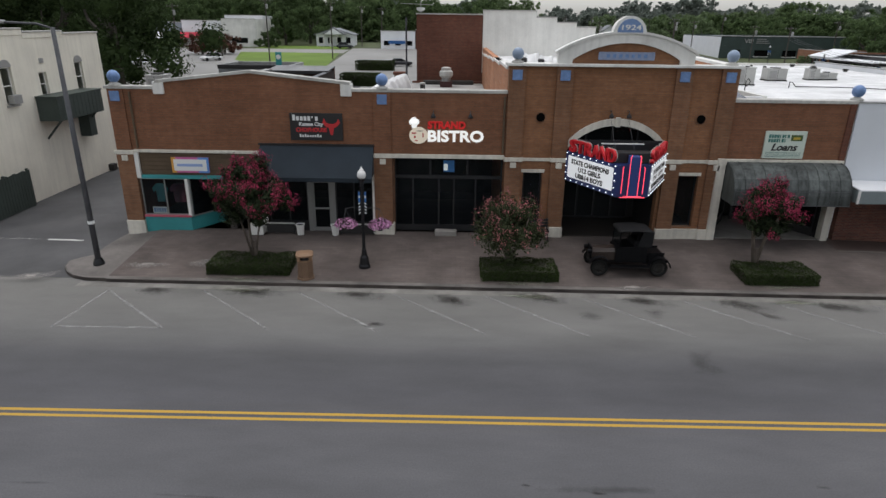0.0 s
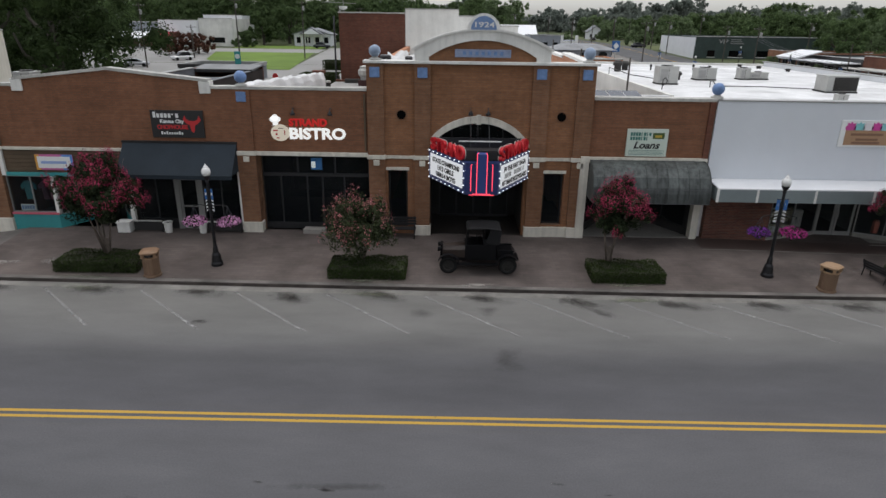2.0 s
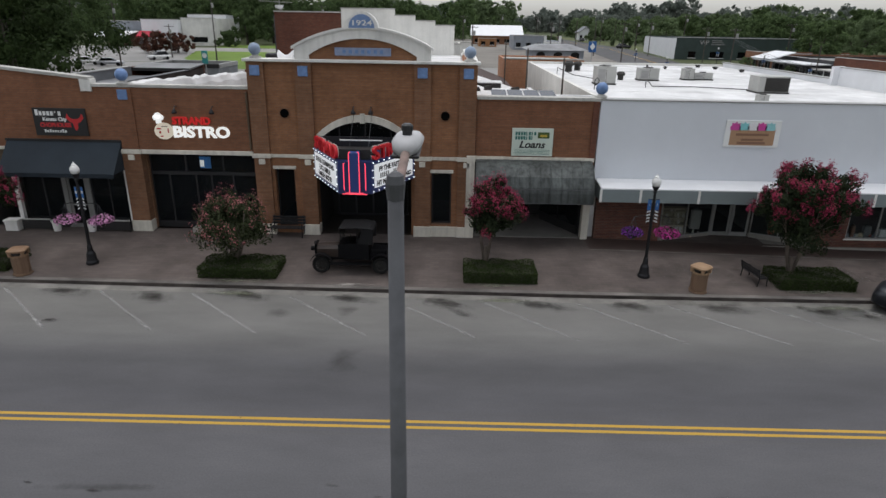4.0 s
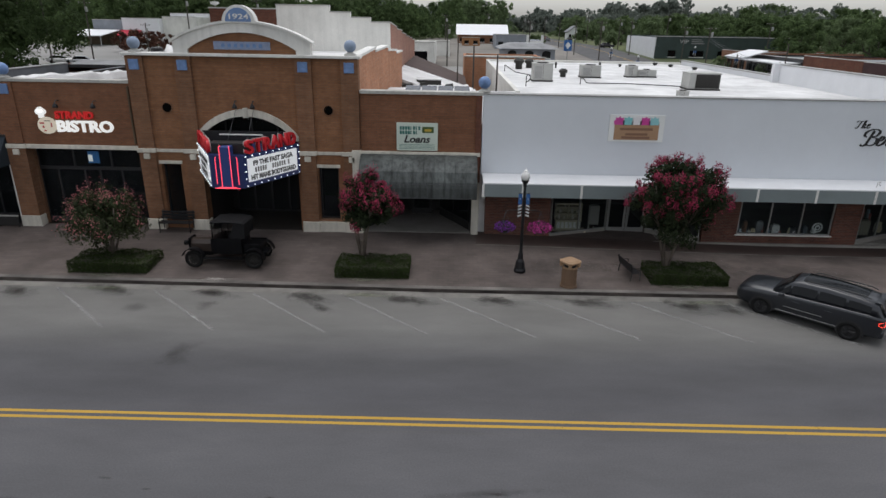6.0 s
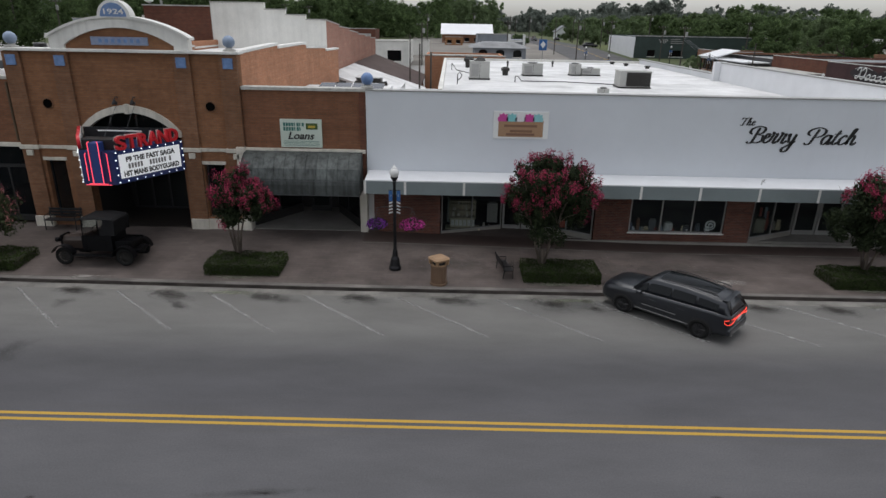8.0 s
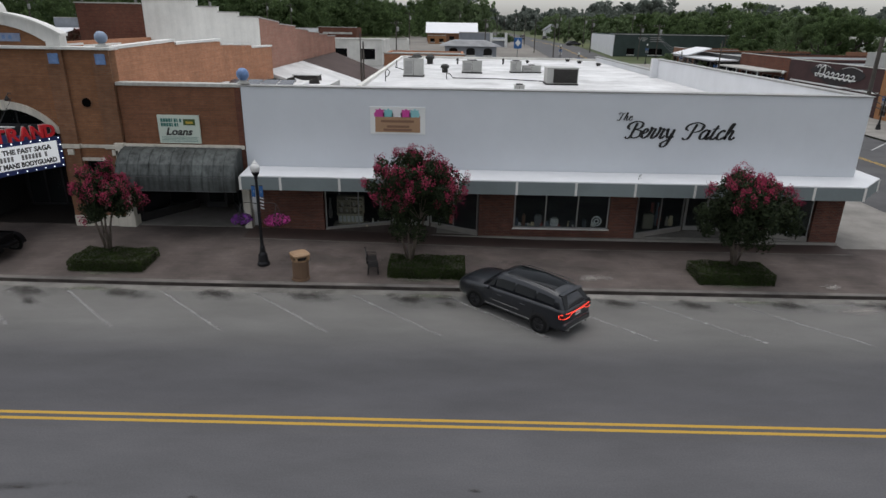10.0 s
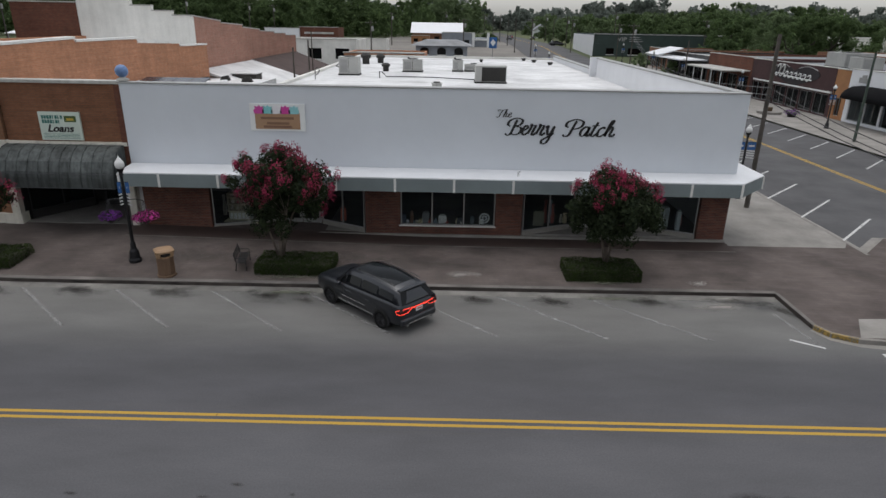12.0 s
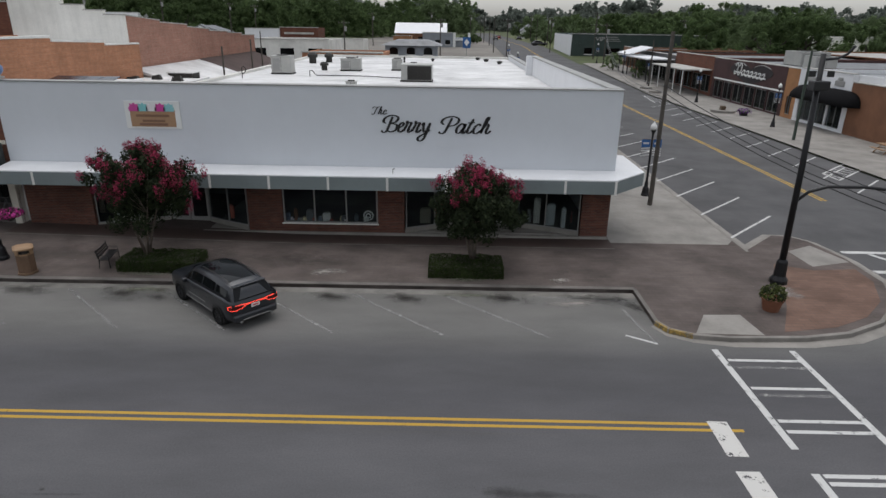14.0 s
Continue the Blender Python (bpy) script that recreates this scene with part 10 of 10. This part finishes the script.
def crown_arrays(rng, x, y, z0, w, h, n, size):
    """Leaf clumps of one crown: several overlapping lobes of loose leaf quads, with gaps."""
    lobes = 48
    up = rng.uniform(0.06, 0.95, lobes)
    wide = w * 0.3 * np.sqrt(np.clip(1.25 - up, 0.12, 1.0))
    c = np.column_stack([rng.normal(0, 1, lobes) * wide, rng.normal(0, 1, lobes) * wide, up * h])
    s = rng.uniform(0.07, 0.17, lobes) * w * (1.1 - 0.55 * up)
    inner = n // 4
    n = n + inner
    pick = rng.integers(0, lobes, n)
    d = rng.normal(0, 1, (n, 3))
    d /= np.linalg.norm(d, axis=1)[:, None]
    p = c[pick] + d * (s[pick] * np.where(np.arange(n) < inner, rng.uniform(0.3, 0.75, n), rng.uniform(0.7, 1.08, n)))[:, None]
    p += (x, y, z0)
    a = np.cross(d + rng.normal(0, 0.35, (n, 3)), rng.normal(0, 1, (n, 3)))
    a /= np.linalg.norm(a, axis=1)[:, None]
    b = np.cross(d, a)
    q = (size * rng.uniform(0.6, 1.4, n) * np.where(np.arange(n) < inner, 2.0, 1.0))[:, None]
    return np.stack([p - a * q, p - b * q * 0.6, p + a * q, p + b * q * 0.6], axis=1).reshape(-1, 3)


def quads_mesh(name, verts, mat):
    me = bpy.data.meshes.new(name)
    n = len(verts) // 4
    me.vertices.add(len(verts))
    me.vertices.foreach_set("co", np.asarray(verts, dtype=np.float32).ravel())
    me.loops.add(4 * n)
    me.loops.foreach_set("vertex_index", np.arange(4 * n, dtype=np.int32))
    me.polygons.add(n)
    me.polygons.foreach_set("loop_start", np.arange(0, 4 * n, 4, dtype=np.int32))
    me.update(calc_edges=True)
    me.materials.append(mat)
    return me


nr = np.random.default_rng(7)


def big_tree(x, y, h, w, mat, n=1500, size=0.42, label="broad dark green tree behind the buildings"):
    g = gz(y)
    t = thing("tree", (x, y, g), label, "tree", "shade trees")
    bm = bmesh.new()
    tube(bm, [(x, y, g - 0.1), (x + 0.1, y, g + h * 0.25), (x, y + 0.1, g + h * 0.55)], w * 0.045, 8, r1=w * 0.02)
    for k in range(5):
        a = k * 1.256 + x
        tube(bm, [(x, y, g + h * (0.22 + 0.05 * k)), (x + w * 0.2 * math.cos(a), y + w * 0.2 * math.sin(a), g + h * (0.36 + 0.05 * k)), (x + w * 0.24 * math.cos(a), y + w * 0.24 * math.sin(a), g + h * (0.48 + 0.05 * k))], w * 0.018, 5, r1=w * 0.006)
    part("trunk", bm, M_BARK_DARK, t)
    ob = new("crown", quads_mesh("crown", crown_arrays(nr, 0, 0, h * 0.12, w, h * 0.88, n, size), mat))
    ob.parent = t
    return t


for x, y, h, w in ((-66, 48, 18, 15), (-78, 60, 21, 17), (-74, 78, 20, 16), (-90, 70, 23, 18), (-86, 88, 21, 17), (-104, 85, 24, 20), (-72, 36, 17, 14), (-52.5, 40, 17, 15), (-59, 52, 18, 14)):
    big_tree(x, y, h, w, M_WOOD_DARK, 11000, 0.19)
for x, y, h, w in ((-65.5, 160, 9.5, 9), (-60, 168, 11, 11), (-69, 174, 12, 10), (-67.5, 150, 4.2, 5)):
    big_tree(x, y, h, w, M_WOOD_LEAF, 3500, 0.26, "leafy dark green tree beyond the car park")
russet = foliage("russet_leaf", (0.05, 0.022, 0.016), (0.10, 0.045, 0.03))
for x, y, h, w in ((-76.5, 125, 4.9, 7), (-71.5, 126, 4.7, 6.5)):
    big_tree(x, y, h, w, russet, 2200, 0.2, "low russet crape myrtle clump by the car park")
for x, y, h, w in ((82, 100, 10, 12), (95, 112, 10, 14), (76, 118, 10, 12), (108, 104, 11, 14), (122, 112, 11, 15), (90, 126, 10, 13), (70, 106, 6, 7), (100, 96, 9, 11), (112, 92, 10, 12), (126, 84, 13, 14), (140, 96, 14, 16), (90, 142, 9, 10)):
    big_tree(x, y, h, w, M_WOOD_LEAF if (x * 7) % 3 else M_WOOD_LITE, 5000, 0.24)
for x, y, h, w in ((51, 98, 3.4, 3.0), (52, 84, 3.2, 2.6)):
    big_tree(x, y, h, w, M_WOOD_LITE, 1200, 0.12, "small round street tree by the shops")
for x, y, h, w in ((54, 290, 7, 10), (52, 235, 5, 8), (50, 184, 5, 7), (58, 200, 9, 9), (62, 180, 8, 9), (26, 186, 3.0, 5), (63, 270, 7, 9)):
    big_tree(x, y, h, w, M_WOOD_LITE, 2400, 0.28, "light green tree beside the far road")


def clipped(x0, x1, y0, y1, h, seed):
    g = gz(y0) - 0.05
    t = thing("clipped_hedge", ((x0 + x1) / 2, (y0 + y1) / 2, g), "long rounded clipped green hedge", "hedge", "far hedges")
    part("core", boxb(x0 + 0.3, x1 - 0.3, y0 + 0.3, y1 - 0.3, g, g + h - 0.2, bevel=0.4), M_BARK_DARK, t)
    r = random.Random(seed)

    def at(q):
        u, v, w = q.uniform(x0, x1), q.uniform(y0, y1), q.uniform(0, h) + g
        return ((u, v, g + h), (0, 0, 1)) if q.random() < 0.5 else ((u, y0, w), (0, -1, 0))
    ob = new("leaves", leaf_mesh("leaves", *leaf_cloud(r, 5000, at, 0.12, 0.4), M_HEDGE))
    ob.parent, ob.location = t, -SPOT[t.name]


clipped(-35.5, -28, 94, 97.5, 1.7, 1)
clipped(-34.5, -28.5, 71, 75, 1.8, 2)


def forest(name, mat, spots, n, size, label):
    chunks = [crown_arrays(nr, x, y, gz(y) + h * 0.03, w, h * 0.95, n, size) for x, y, h, w in spots]
    ob = new(name, quads_mesh(name, np.concatenate(chunks), mat))
    return tagged(ob, label, "trees", kind="stuff")


def band(x0, x1, y0, y1, count, h0, h1, w):
    out = []
    for _ in range(count):
        x, y, s = nr.uniform(x0, x1), nr.uniform(y0, y1), nr.uniform(0.6, 1.25)
        tall = 0.86 + 0.16 * math.sin(x * 0.055) + 0.12 * math.sin(x * 0.17 + 1)
        out.append((x, y, nr.uniform(h0, h1) * tall * (0.6 + 0.4 * s) * 1.12, w * s))
    return out


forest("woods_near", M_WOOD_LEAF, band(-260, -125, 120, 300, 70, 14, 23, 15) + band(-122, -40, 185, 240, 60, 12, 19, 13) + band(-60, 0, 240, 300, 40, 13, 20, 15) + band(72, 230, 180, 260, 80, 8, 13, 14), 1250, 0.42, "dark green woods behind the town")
# mid woods paler, far woods greyer: distance haze comes from the leaf colour
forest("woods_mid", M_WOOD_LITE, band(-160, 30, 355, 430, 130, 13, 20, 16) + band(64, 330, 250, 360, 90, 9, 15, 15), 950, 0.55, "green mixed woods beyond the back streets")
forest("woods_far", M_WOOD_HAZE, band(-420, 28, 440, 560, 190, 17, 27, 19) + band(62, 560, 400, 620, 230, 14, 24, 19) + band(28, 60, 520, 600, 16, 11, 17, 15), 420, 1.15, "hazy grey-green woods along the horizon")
